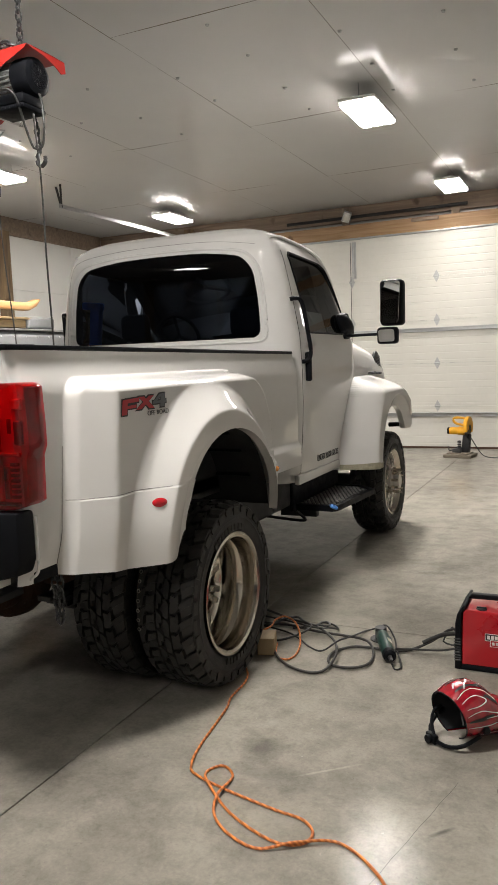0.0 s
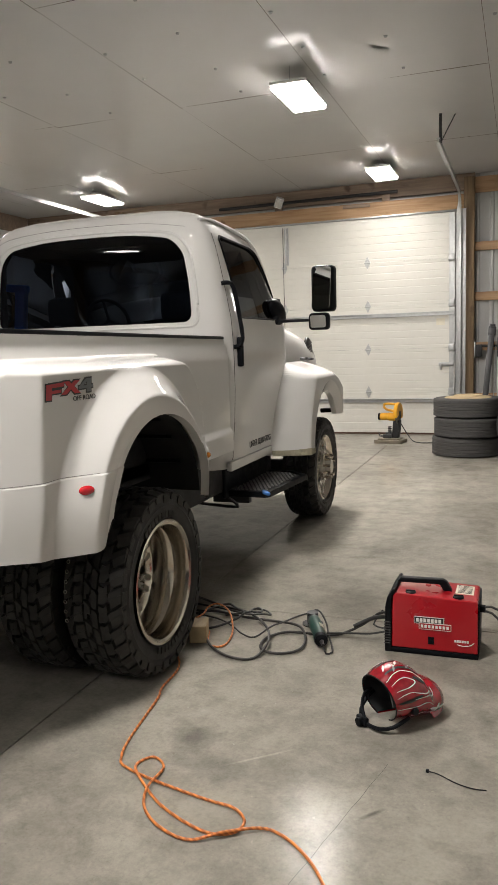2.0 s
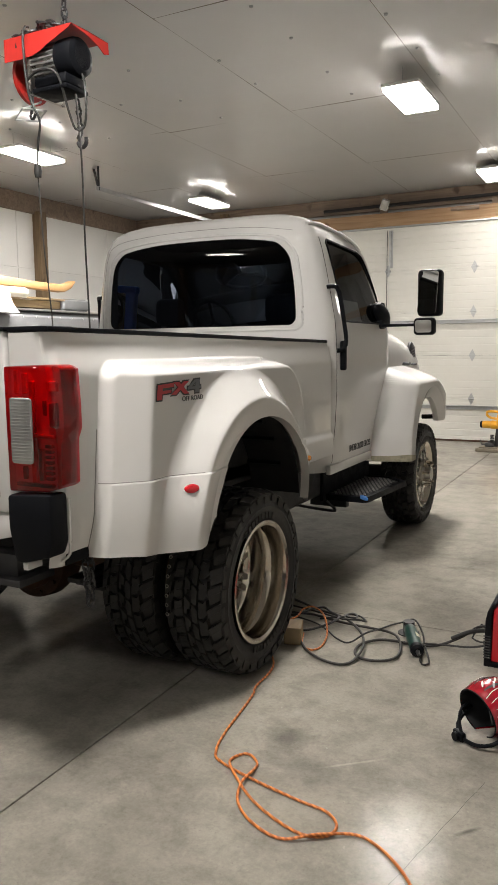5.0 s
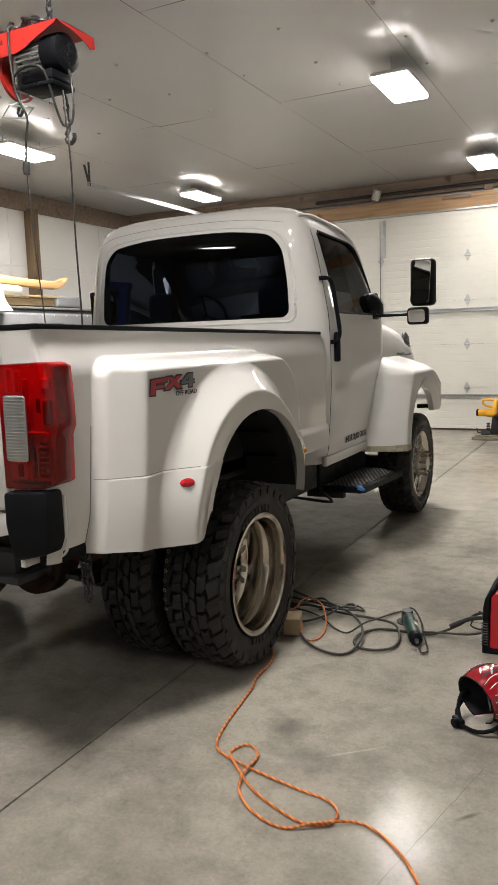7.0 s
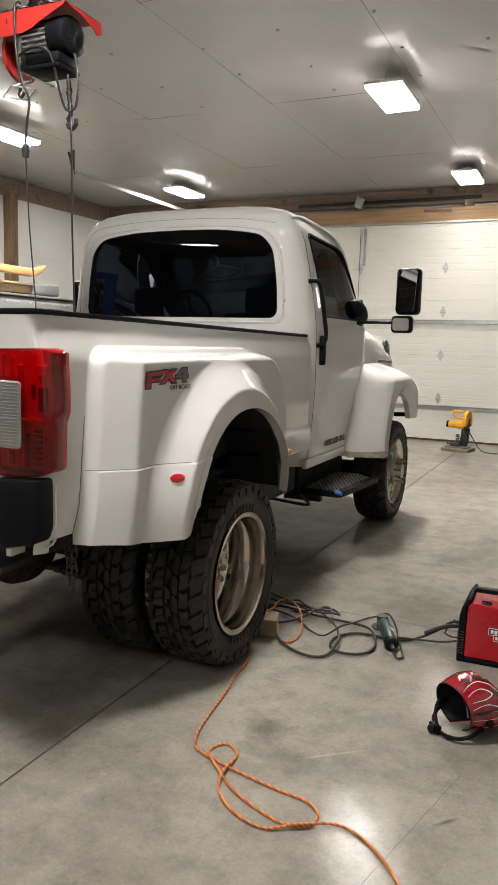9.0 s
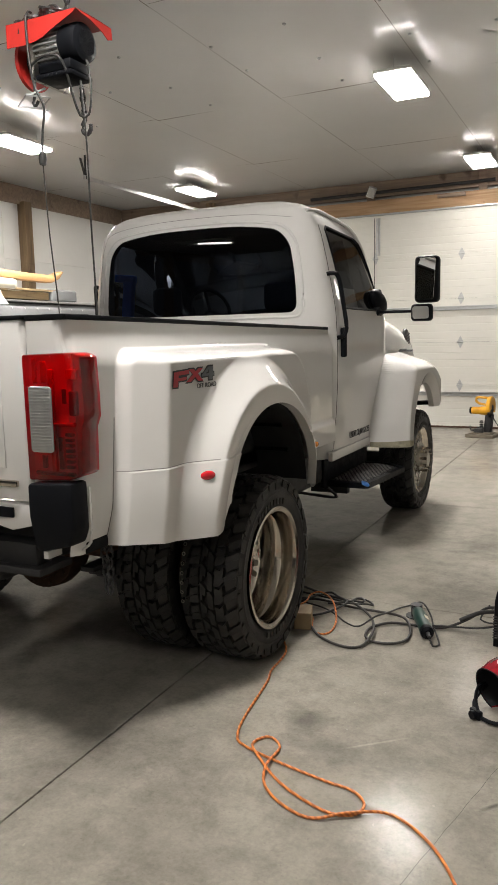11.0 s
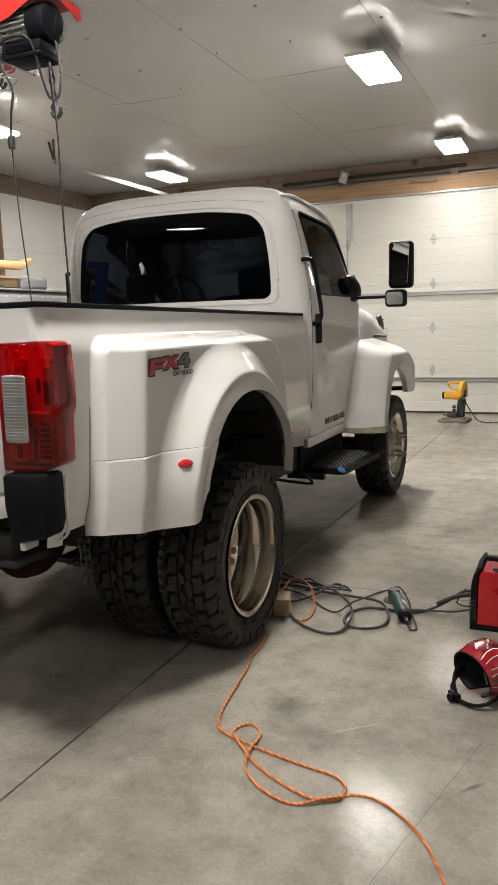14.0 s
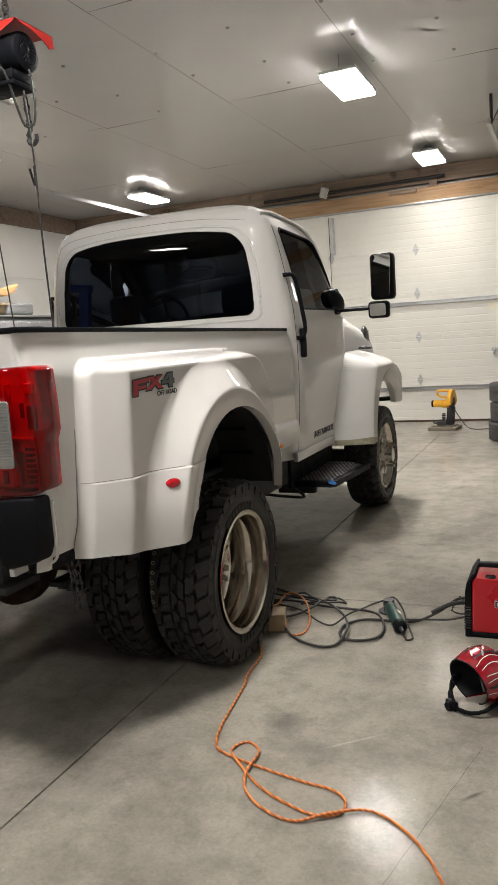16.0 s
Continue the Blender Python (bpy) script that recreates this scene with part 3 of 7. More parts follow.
own = box(-1.32, -1.08, DOOR_Y - 0.025, DOOR_Y - 0.012, 1.16, 1.22, 0.004)
box(-1.3, -1.27, DOOR_Y - 0.06, DOOR_Y - 0.026, 1.1, 1.2, 0.004, bm=own)
part("slide_lock", own, STEEL, garage_door, "steel slide lock", off=D_OFF)
part("sticker", box(-1.36, -1.22, DOOR_Y - 0.0035, DOOR_Y - 0.002, 1.84, 1.95), CREAM, garage_door, "small pale yellow sticker", off=D_OFF)


def door_track(x, side, y_end):
    """The vertical track, its bend and the level run, hung from the ceiling."""
    line = [(DOOR_Y - 0.06, 0.05), (DOOR_Y - 0.06, 3.62)]
    for i in range(9):
        a = radians(90 * i / 8)
        line.append((DOOR_Y - 0.06 - 0.33 * (1 - math.cos(a)), 3.62 + 0.33 * math.sin(a)))
    line.append((y_end, 3.95))
    track = thing("door_track", "galvanised door track bending back under the ceiling", "door track", (x, DOOR_Y, 0), kind="structure")
    own = bmesh.new()
    prev = None
    for k, (y, z) in enumerate(line):
        y2, z2 = line[min(k + 1, len(line) - 1)]
        y1, z1 = line[max(k - 1, 0)]
        t = Vector((y2 - y1, z2 - z1)).normalized()
        nrm = Vector((t.y, -t.x))
        row = [own.verts.new((a, y + nrm.x * b - DOOR_Y, z + nrm.y * b)) for a, b in ((-0.012, -0.03), (side * 0.03, -0.03), (side * 0.03, 0.03), (-0.012, 0.03))]
        if prev:
            for j in range(3):
                own.faces.new((prev[j], prev[j + 1], row[j + 1], row[j]))
        prev = row
    thicken(own, 0.004)
    part("rail", own, STEEL, track, smooth=False)
    own = box(side * 0.034, side * 0.038, -0.055, 0.04, 0.05, 3.7)
    box(side * 0.034, side * 0.1, 0.02, 0.024, 0.05, 3.7, bm=own)
    part("jamb_angle", own, STEEL, track, smooth=False)
    own = bmesh.new()
    for dx, dy in ((0.0, 0.0), (0.16 * side, 0.1)):
        p, q = Vector((side * 0.032, y_end + 0.06 - DOOR_Y, 3.93)), Vector((side * 0.032 + dx, y_end + 0.06 + dy - DOOR_Y, CEIL - 0.002))
        one = box(-0.018, 0.018, -0.002, 0.002, 0, (q - p).length)
        moved(one, Matrix.Translation(p) @ (q - p).to_track_quat("Z", "Y").to_matrix().to_4x4())
        merge(own, one)
        for i in range(7):
            c = p.lerp(q, (i + 0.5) / 7)
            lathe([(0.001, -0.004), (0.007, -0.004), (0.007, 0.004), (0.001, 0.004)], 6, "y", c, bm=own, index=1)
    part("hanger", own, [DARKSTEEL, CHASSIS], track, "perforated angle hanger", smooth=False)
    return track


for x0, x1 in ((-1.058, -0.935), (-7.185, -7.062)):
    part("jamb_plate", box(x0, x1, DOOR_Y + 0.06, DOOR_Y + 0.075, 0.0, 3.66), STEEL, wall_north, smooth=False)

door_track(-0.99, 1, 9.62)
door_track(-7.1, -1, 9.05)

# flood lamp on the header
flood = thing("flood_light", "small grey flood lamp fixed to the header", "lamp", (-4.05, Y_NORTH - 0.2, 4.03))
part("bracket", box(-0.03, 0.03, 0.0, 0.098, -0.02, 0.06, 0.004), STEEL, flood)
own = moved(box(-0.07, 0.07, -0.1, 0.0, -0.09, 0.09, 0.015), pose(0, -0.03, 0.05, 25, 20, 20))
part("head", own, STEEL, flood)
part("lens", moved(box(-0.055, 0.055, -0.108, -0.101, -0.075, 0.075, 0.004), pose(0, -0.03, 0.05, 25, 20, 20)), CLEARLENS, flood)


# ---- ceiling lamps ----
GLOW = emitter("led_panel", (1.0, 0.945, 0.89), LAMP_POWER * 0.55)
NEARGLOW = emitter("near_led_panel", (1.0, 0.945, 0.89), LAMP_POWER * 0.38)
REARFILL = emitter("rear_fill_panel", (1.0, 0.945, 0.89), LAMP_POWER * 0.16)
FARGLOW = emitter("far_led_panel", (1.0, 0.945, 0.89), LAMP_POWER * 0.155)
# glow on the panel edges is added to brighten the ceiling
GLOWEND = emitter("led_panel_end", (1.0, 0.945, 0.89), 13.0)
GLOWSIDE = emitter("led_edge_fill", (1.0, 0.945, 0.89), 42.0)
beam = bpy.data.lights.new("led_beam", "AREA")
beam.shape, beam.size, beam.size_y = "RECTANGLE", 0.35, 0.81
beam.energy, beam.color, beam.spread = LAMP_POWER * 0.5, (1.0, 0.945, 0.89), radians(180)


def ceiling_light(x, y, z, data, glow):
    lamp = thing("ceiling_light", "lit flat white LED panel hung below the ceiling", "ceiling light", (x, y, z), group="ceiling lamps")
    own = box(-0.185, 0.185, -0.42, 0.42, 0.004, 0.035, 0.006)
    box(-0.07, 0.07, -0.3, 0.3, 0.036, 0.08, 0.008, bm=own)
    part("housing", own, WALLWHITE, lamp)
    for i in range(3):
        own = box(-0.175 + 0.12 * i, -0.065 + 0.12 * i, -0.405, 0.405, -0.03, 0.003, 0.006, 1)
        for f in own.faces:
            f.normal_update()
            f.material_index = 0 if f.normal.z < -0.9 else 1 if abs(f.normal.y) > 0.9 else 2
        part("diffuser", own, [glow, GLOWEND, GLOWSIDE], lamp, smooth=False)
    light = new("led_beam", data)
    light.parent = lamp
    light.location = (0, 0, -0.036)
    for dy in (-0.33, 0.33):
        part("hanger", rod((0, dy, 0.062), (0, dy, CEIL - z - 0.003), 0.004, 6), STEEL, lamp)
    return lamp


far_beam = beam.copy()
far_beam.energy, far_beam.spread = LAMP_POWER * 0.04, radians(110)
rear_fill_beam = beam.copy()
rear_fill_beam.energy = LAMP_POWER * 0.14
near_beam = beam.copy()
near_beam.energy = LAMP_POWER * 0.33
first = ceiling_light(-2.16, 7.77, LAMP_Z, beam, GLOW)
copy_thing(first, pose(-6.98, 7.6, LAMP_Z))
ceiling_light(-1.85, 1.75, LAMP_Z, near_beam, NEARGLOW)
# weak unseen lamps behind the camera, added as fill; the rear window mirrors (-6.7, -2.2)
rear = ceiling_light(-2.0, -2.2, LAMP_Z, rear_fill_beam, REARFILL)
for x, y in ((-6.7, -2.2), (-2.0, -8.0)):
    copy_thing(rear, pose(x, y, LAMP_Z))
# the pair by the door hangs higher, dimmed to avoid a hot spot there
far_lamp = ceiling_light(-2.055, 11.99, 4.15, far_beam, FARGLOW)
copy_thing(far_lamp, pose(-6.8, 11.75, 4.15))

# ---- the truck (x from its centre line, y and z as in the shop) ----
T_OFF = (0, -5.0, 0)
truck = thing("pickup_truck", "white dually pickup truck with tinted windows and flared fenders", "pickup truck", (XC, 5.0, 0))


def tpart(name, bm, mat, parent=None, label="", smooth=True, angle=35):
    ob = part(name, bm, mat, parent or truck, label, T_OFF, smooth, angle)
    return ob




def bend(t):
    return math.sin(math.pi / 2 * max(0.0, min(1.0, t)))


def soft_ramp(k, r=0.02):
    """Rises straight to 1 and then stays there, with a soft bend between."""
    u = 1 - k
    return max(0.0, 1 - (u + math.sqrt(u * u + r)) / 2)


def bed_half(y, z):
    """Half width of the bed side: a stepped-out fender whose opening flares to a crest and then runs flat to the lip."""
    x = 1.035 - 0.03 * smoothstep((z - 1.5) / 0.16)
    x -= 0.03 * (1 - bend((y - 2.132) / 0.05))
    dz = max(z - 0.8, 0)
    e = math.hypot((y - 3.295) / 0.595, dz / 0.575)
    back, top = y - (2.325 + 0.1 * (z - 0.82)), 1.572 - z
    edge = min(back, top)
    if back < 0.09 and top < 0.09:
        edge = 0.09 - math.hypot(0.09 - back, 0.09 - top)
    x -= 0.03 * smoothstep((0.98 - z) / 0.2) * (1 - smoothstep(edge / 0.02))
    front = 1.0
    if y > 3.3:
        front = 0.8 - 0.8 * (((y - 3.3) / 0.84) ** 4.2 + (dz / 0.8) ** 4.2) ** (1 / 4.2)
    on = smoothstep(edge / 0.03) * bend(front / 0.05)
    body = soft_ramp(max(0.0, back) / 0.145, 0.006) * bend(top / 0.07)
    flare = soft_ramp(max(0.0, (1.255 - e) / 0.255), 0.004) ** 1.35 * bend(top / 0.14)
    x += on * (0.034 + 0.132 * body + 0.116 * flare)
    if z < 1.085:
        x += on * (0.005 * smoothstep((1.085 - z) / 0.006) - 0.02 * smoothstep((1.0 - z) / 0.3))
    # pressed crease low on the bed side, ahead of the wheel
    if y > 3.9:
        x += 0.022 * smoothstep((y - 4.02) / 0.06) * smoothstep((1.04 - z) / 0.05)
    if e < 1:
        x -= 0.016 * min(1.3, (1 - e) / 0.15) ** 1.5
    return x


def arch_sheet(half, cy, cz, rin_y, rin_z, y0, y1, z0, z1, side, nt=150, ns=110, drop=lambda y, z: 0.0):
    """A body side round a wheel arch, from the lip out to a rectangle."""
    own = bmesh.new()
    angles = sorted(set([180.0 * i / nt for i in range(nt + 1)] + ([138 + 0.14 * i for i in range(190)] if nt > 400 else []) + [math.degrees(math.atan2(z1 - cz, y1 - cy)), math.degrees(math.atan2(z1 - cz, y0 - cy))]))
    grid = []
    for a in angles:
        c, s = math.cos(radians(a)), math.sin(radians(a))
        ry, rz = cy + rin_y * c, cz + rin_z * s
        t = min((y1 - cy) / c if c > 1e-6 else 1e9, (y0 - cy) / c if c < -1e-6 else 1e9, (z1 - cz) / s if s > 1e-6 else 1e9)
        oy, oz = cy + t * c, cz + t * s
        row = []
        for k in range(ns + 1):
            f = k / ns
            y, z = ry + (oy - ry) * f, rz + (oz - rz) * f
            z -= drop(y, z)
            row.append(own.verts.new((side * half(y, z), y, z)))
        grid.append(row)
    for i in range(len(grid) - 1):
        for k in range(ns):
            own.faces.new((grid[i][k], grid[i + 1][k], grid[i + 1][k + 1], grid[i][k + 1]))
    lip = []
    for row in grid:
        v = row[0]
        lip.append(own.verts.new((v.co.x - side * 0.05, v.co.y, v.co.z)))
    for i in range(len(grid) - 1):
        own.faces.new((grid[i][0], grid[i + 1][0], lip[i + 1], lip[i]))
    bmesh.ops.remove_doubles(own, verts=own.verts, dist=1e-5)
    return own


for side in (1, -1):
    own = arch_sheet(bed_half, 3.375, 0.8, 0.51, 0.475, 2.134, 4.93, 0.8, 1.645, side, 420 if side > 0 else 150, 170, drop=lambda y, z: (0.03 * smoothstep((y - 2.3) / 0.35) * (1 - smoothstep((y - 2.77) / 0.09)) + 0.008) * max(0.0, 1 - (z - 0.8) / 0.3) - (0.078 * smoothstep((y - 2.755) / 0.105) ** 2 * max(0.0, 1 - (z - 0.8) / 0.2) if y < 3.2 else 0.0) + (0.05 * math.exp(-((y - 3.93) / 0.05) ** 2) - 0.08 * smoothstep((y - 4.0) / 0.12) if y > 3.6 else 0.0) * max(0.0, 1 - (z - 0.8) / 0.3) - 0.0125 * (4.93 - y) * smoothstep((z - 1.58) / 0.065))
    bed_side = tpart("bed_side", own, PAINT, label="white bed side with a wide flare over the wheels")
    own = box(side * 0.9, side * 1.013, 2.14, 4.925, 1.644, 1.664, 0.006)
    for v in own.verts:
        v.co.z += 0.0125 * (4.93 - v.co.y)
    box(side * 0.823, side * 1.006, 2.13, 2.29, 1.6785, 1.7, 0.005, bm=own)
    tpart("rail_cap", own, BLACKPLASTIC, label="black plastic bed rail cap")
    plan = [(0.823, 2.3), (0.823, 2.14), (0.829, 2.132), (0.975, 2.131), (1.005, 2.136), (1.025, 2.15), (1.034, 2.17), (1.0358, 2.19), (1.0354, 2.23), (1.034, 2.26)]
    own = sheet(lambda u, z: (side * (plan[u][0] - (0.03 * smoothstep((z - 1.5) / 0.16) + 0.02 * smoothstep((0.98 - z) / 0.2) if plan[u][0] > 0.9 else 0)), plan[u][1] + (0.004 if z > 1.68 else 0), z), range(len(plan)), steps(0.87, 1.65, 26) + [1.67, 1.677])
    tpart("corner_post", own, PAINT, label="white bed corner post")
    own = bmesh.new()
    sheet(lambda u, v: (side * 0.93, u, 0.7 + v), steps(2.2, 4.8, 4), steps(0.15, 0.9, 3), bm=own)
    tpart("bed_inner_wall", thicken(own, 0.03), CHASSIS)
    # wheel liner
    own = bmesh.new()
    sheet(lambda a, v: (side * v, 3.375 - (0.535 * math.cos(radians(a))), 0.79 + 0.505 * math.sin(radians(a))), steps(0, 180, 28), steps(0.6, 1.235, 6), bm=own)
    liner = tpart("wheel_liner", own, INTERIOR, label="ribbed black wheel well liner")
    for a in range(20, 180, 20):
        c, sn = 3.375 - 0.53 * math.cos(radians(a)), 0.79 + 0.5 * math.sin(radians(a))
        tpart("liner_rib", rod((side * 0.62, c, sn), (side * 1.14, c, sn), 0.012, 6), BLACKPLASTIC, liner)
tpart("bed_front_wall", box(-0.93, 0.93, 4.72, 4.8, 0.85, 1.64, 0.01), PAINT)
tpart("bed_floor", box(-0.93, 0.93, 2.25, 4.72, 0.88, 0.95), CHASSIS)

# tailgate
tailgate = tpart("tailgate", box(-0.811, 0.811, 2.125, 2.2, 0.99, 1.685, 0.014, 3), PAINT, label="white tailgate, shut")
tpart("gate_cap", box(-0.815, 0.815, 2.122, 2.205, 1.684, 1.7, 0.005), BLACKPLASTIC, tailgate, "black plastic cap along the gate")
for side in (1, -1):
    tpart("gate_gap", box(side * 0.81, side * 0.828, 2.16, 2.2, 0.99, 1.68), CHASSIS, tailgate)
tpart("gate_recess", box(-0.7, 0.7, 2.118, 2.1235, 1.12, 1.5, 0.003), PAINT, tailgate)
tpart("emblem_bar", box(0.5, 0.76, 2.105, 2.1235, 1.05, 1.075, 0.005), CHROME, tailgate, "thin chrome strip")
own = extrude_outline([(-0.82, 0.98), (0.82, 0.98), (0.82, 0.9), (0.7, 0.87), (0.45, 0.92), (-0.45, 0.92), (-0.7, 0.87), (-0.82, 0.9)], 0.09, "y", 2.13, bevel=0.008)
tpart("lower_valance", own, PAINT)
tpart("plate_recess", box(0.56, 0.72, 2.118, 2.128, 0.925, 0.965, 0.002), BLACKPLASTIC)

for side in (1, -1):
    # tail lamp: red glass over a bright, stepped reflector
    pts = [(0.832, 1.555), (1.03, 1.56), (1.058, 1.545), (1.066, 1.40), (1.066, 1.32), (1.05, 1.28), (1.046, 1.11), (1.03, 1.095), (0.836, 1.085)]
    lamp = tpart("tail_light", extrude_outline([(side * (0.95 + (a - 0.95) * 0.985), 1.32 + (b - 1.32) * 0.985) for a, b in pts], 0.1, "y", 2.15), REDLENS, label="red tail lamp with a clear reversing lens")
    own = extrude_outline([(side * a, b) for a, b in pts], 0.15, "y", 2.092, bevel=0.014)
    tpart("red_lens", own, REDGLASS, lamp, "glossy red outer lens")
    own = extrude_outline([(side * a, b) for a, b in rounded(0.862, 0.968, 1.195, 1.44, 0.015)], 0.006, "y", 2.087, bevel=0.002)
    tpart("reversing_lens", own, CLEARLENS, lamp, "clear ribbed lens")
    rib = tpart("lens_rib", box(side * 0.867, side * 0.963, 2.0845, 2.0865, 1.206, 1.211, 0.0008, 1), CLEARLENS, lamp)
    for i in range(1, 20):
        again("lens_rib", rib, lamp, pose(0, 0, 0.0118 * i))
    for x0, x1, z0, z1, y, mt in ((0.846, 0.87, 1.45, 1.54, 2.128, REDLENS), (0.885, 0.915, 1.45, 1.53, 2.128, REDLENS), (0.925, 0.95, 1.12, 1.5, 2.12, REDLENS), (0.96, 1.045, 1.46, 1.5, 2.135, REDLENS),
                                  (0.97, 1.0, 1.37, 1.43, 2.132, REDDARK), (1.01, 1.045, 1.33, 1.42, 2.13, REDDARK), (0.85, 1.03, 1.105, 1.12, 2.115, CHROME), (0.93, 1.04, 1.29, 1.305, 2.118, REDLENS), (0.962, 0.985, 1.13, 1.25, 2.118, CHROME), (0.875, 0.9, 1.13, 1.18, 2.125, REDDARK)):
        tpart("reflector", box(side * x0, side * x1, y, y + 0.02, z0, z1, 0.004, 1), mt, lamp)
    stud = tpart("reflector_step", box(side * 1.0, side * 1.035, 2.112, 2.13, 1.135, 1.147, 0.003, 1), CHROME, lamp)
    for i in range(1, 7):
        again("reflector_step", stud, lamp, pose(0, 0, 0.02 * i))
    tpart("lamp_seal", extrude_outline([(side * a, b) for a, b in ((0.826, 1.56), (0.98, 1.56), (0.98, 1.074), (0.826, 1.074))], 0.02, "y", 2.2), BLACKPLASTIC, lamp)
    # plastic bumper end
    own = extrude_outline([(side * a, b) for a, b in ((0.838, 1.076), (1.046, 1.088), (1.048, 0.9), (1.03, 0.85), (0.89, 0.815), (0.862, 0.825), (0.838, 0.95))], 0.1, "y", 2.075, bevel=0.016)
    tpart("bumper_end", own, BLACKPLASTIC, label="black plastic bumper corner")
    own = tube([(side * 1.046, 2.181, 1.06), (side * 1.046, 2.181, 0.88), (side * 1.03, 2.18, 0.83), (side * 0.985, 2.17, 0.805)], 0.006, 6)
    tpart("bumper_trim", own, PAINT)
    tpart("bumper_bracket", box(side * 0.86, side * 0.885, 2.12, 2.2, 0.775, 0.805, 0.003), PAINT)
    own = box(side * 0.97, side * 1.012, 2.19, 2.33, 0.79, 0.84, 0.006)
    tpart("sill_trim", own, BLACKPLASTIC)
    own = box(side * 0.97, side * 1.0, 2.23, 2.4, 0.84, 1.2, 0.008)
    tpart("side_filler", own, PAINT)

# marker lamps
for side in (1, -1):
    own = bmesh.new()
    bmesh.ops.create_uvsphere(own, u_segments=18, v_segments=10, radius=1)
    moved(own, Matrix.Translation((side * bed_half(2.692, 1.026), 2.692, 1.026)) @ Matrix.Rotation(-side * math.atan((bed_half(2.742, 1.026) - bed_half(2.642, 1.026)) / 0.1), 4, "Z") @ Matrix.Diagonal((0.014, 0.034, 0.02, 1)))
    tpart("side_marker", own, REDLENS, label="oval red side marker lamp")
    own = bmesh.new()
    bmesh.ops.create_uvsphere(own, u_segments=12, v_segments=8, radius=1)
    moved(own, Matrix.Translation((side * (bed_half(3.87, 1.0) + 0.008), 3.87, 1.0)) @ Matrix.Diagonal((0.014, 0.03, 0.016, 1)))
    tpart("amber_marker", own, AMBER, label="small amber side marker")
own = tube([(bed_half(y, 1.088) + 0.0008, y, 1.0865) for y in steps(2.36, 2.76, 60)], 0.0014, 5, smooth_line=False)
tpart("panel_seam", own, SEAMGREY)
own = tube([(1.0365 - 0.03 * smoothstep((0.98 - z) / 0.2), 2.3225 + 0.1 * (z - 0.82), z) for z in steps(0.82, 1.3, 20)], 0.0018, 5)
tpart("panel_seam", own, SEAMGREY)

# ---- cab ----
CAB = [  # height, half width, back, front
    (0.72, 0.985, 4.905, 6.42), (0.8, 1.015, 4.89, 6.44), (1.05, 1.035, 4.885, 6.46), (1.3, 1.045, 4.88, 6.47), (1.55, 1.045, 4.88, 6.47), (1.74, 1.038, 4.88, 6.47),
    (1.8, 1.032, 4.881, 6.42), (1.95, 1.006, 4.883, 6.32), (2.15, 0.968, 4.886, 6.17), (2.3, 0.935, 4.89, 6.05), (2.38, 0.91, 4.898, 5.98), (2.445, 0.877, 4.925, 5.916),
    (2.495, 0.835, 4.95, 5.85), (2.535, 0.76, 4.99, 5.77), (2.565, 0.64, 5.05, 5.7), (2.587, 0.47, 5.13, 5.62), (2.6, 0.28, 5.21, 5.57), (2.606, 0.12, 5.28, 5.54)]


def cab_at(z):
    for a, b in zip(CAB, CAB[1:]):
        if z <= b[0]:
            t = max(0, (z - a[0]) / (b[0] - a[0]))
            return [a[i] + (b[i] - a[i]) * t for i in (1, 2, 3)]
    return CAB[-1][1:]


CN = 9.0


def cab_back(x, z):
    w, b, f = cab_at(z)
    return (b + f) / 2 - (f - b) / 2 * max(0.0, 1 - abs(x / w) ** CN) ** (1 / CN)


def cab_side(y, z):
    w, b, f = cab_at(z)
    return w * max(0.0, 1 - abs((y - (b + f) / 2) / ((f - b) / 2)) ** CN) ** (1 / CN)


def cab_solid(inset=0.0, n=192, z_lo=None, z_hi=None):
    own = bmesh.new()
    rings = []
    zs = []
    for a, b in zip(CAB, CAB[1:]):
        zs += [a[0] + (b[0] - a[0]) * i / 3 for i in range(3)]
    zs.append(CAB[-1][0])
    zs = [z for z in zs if (z_lo is None or z >= z_lo) and (z_hi is None or z <= z_hi)]
    for z in zs:
        w, b, f = cab_at(z)
        w, b, f = w - inset, b + inset, f - inset
        row = []
        for i in range(n):
            a = 2 * math.pi * (i + 0.5) / n
            c, s = math.cos(a), math.sin(a)
            row.append(own.verts.new((w * math.copysign(abs(c) ** (2 / CN), c), (b + f) / 2 + (f - b) / 2 * math.copysign(abs(s) ** (2 / CN), s), z)))
        rings.append(row)
    for a, b in zip(rings, rings[1:]):
        for i in range(n):
            own.faces.new((a[i], a[(i + 1) % n], b[(i + 1) % n], b[i]))
    own.faces.new(rings[0])
    own.faces.new(rings[-1])
    bmesh.ops.recalc_face_normals(own, faces=own.faces)
    return own


def dense(outline, n=10):
    out = []
    for (a, b), (c, d) in zip(outline, outline[1:] + outline[:1]):
        m = max(1, int(math.hypot(c - a, d - b) * n))
        out += [(a + (c - a) * i / m, b + (d - b) * i / m) for i in range(m)]
    return out


def to_object(bm, name):
    me = bpy.data.meshes.new(name)
    bm.to_mesh(me)
    bm.free()
    return new(name, me)


REAR_WIN = [(x, z) for x, z in rounded(-0.8, 0.8, 1.772, 2.395, 0.06, 8) if z < 2.05] + [(x, z) for x, z in rounded(-0.8, 0.8, 1.772, 2.395, 0.13, 8) if z > 2.1]
REAR_WIN.sort(key=lambda p: math.atan2(p[1] - 2.08, p[0]))
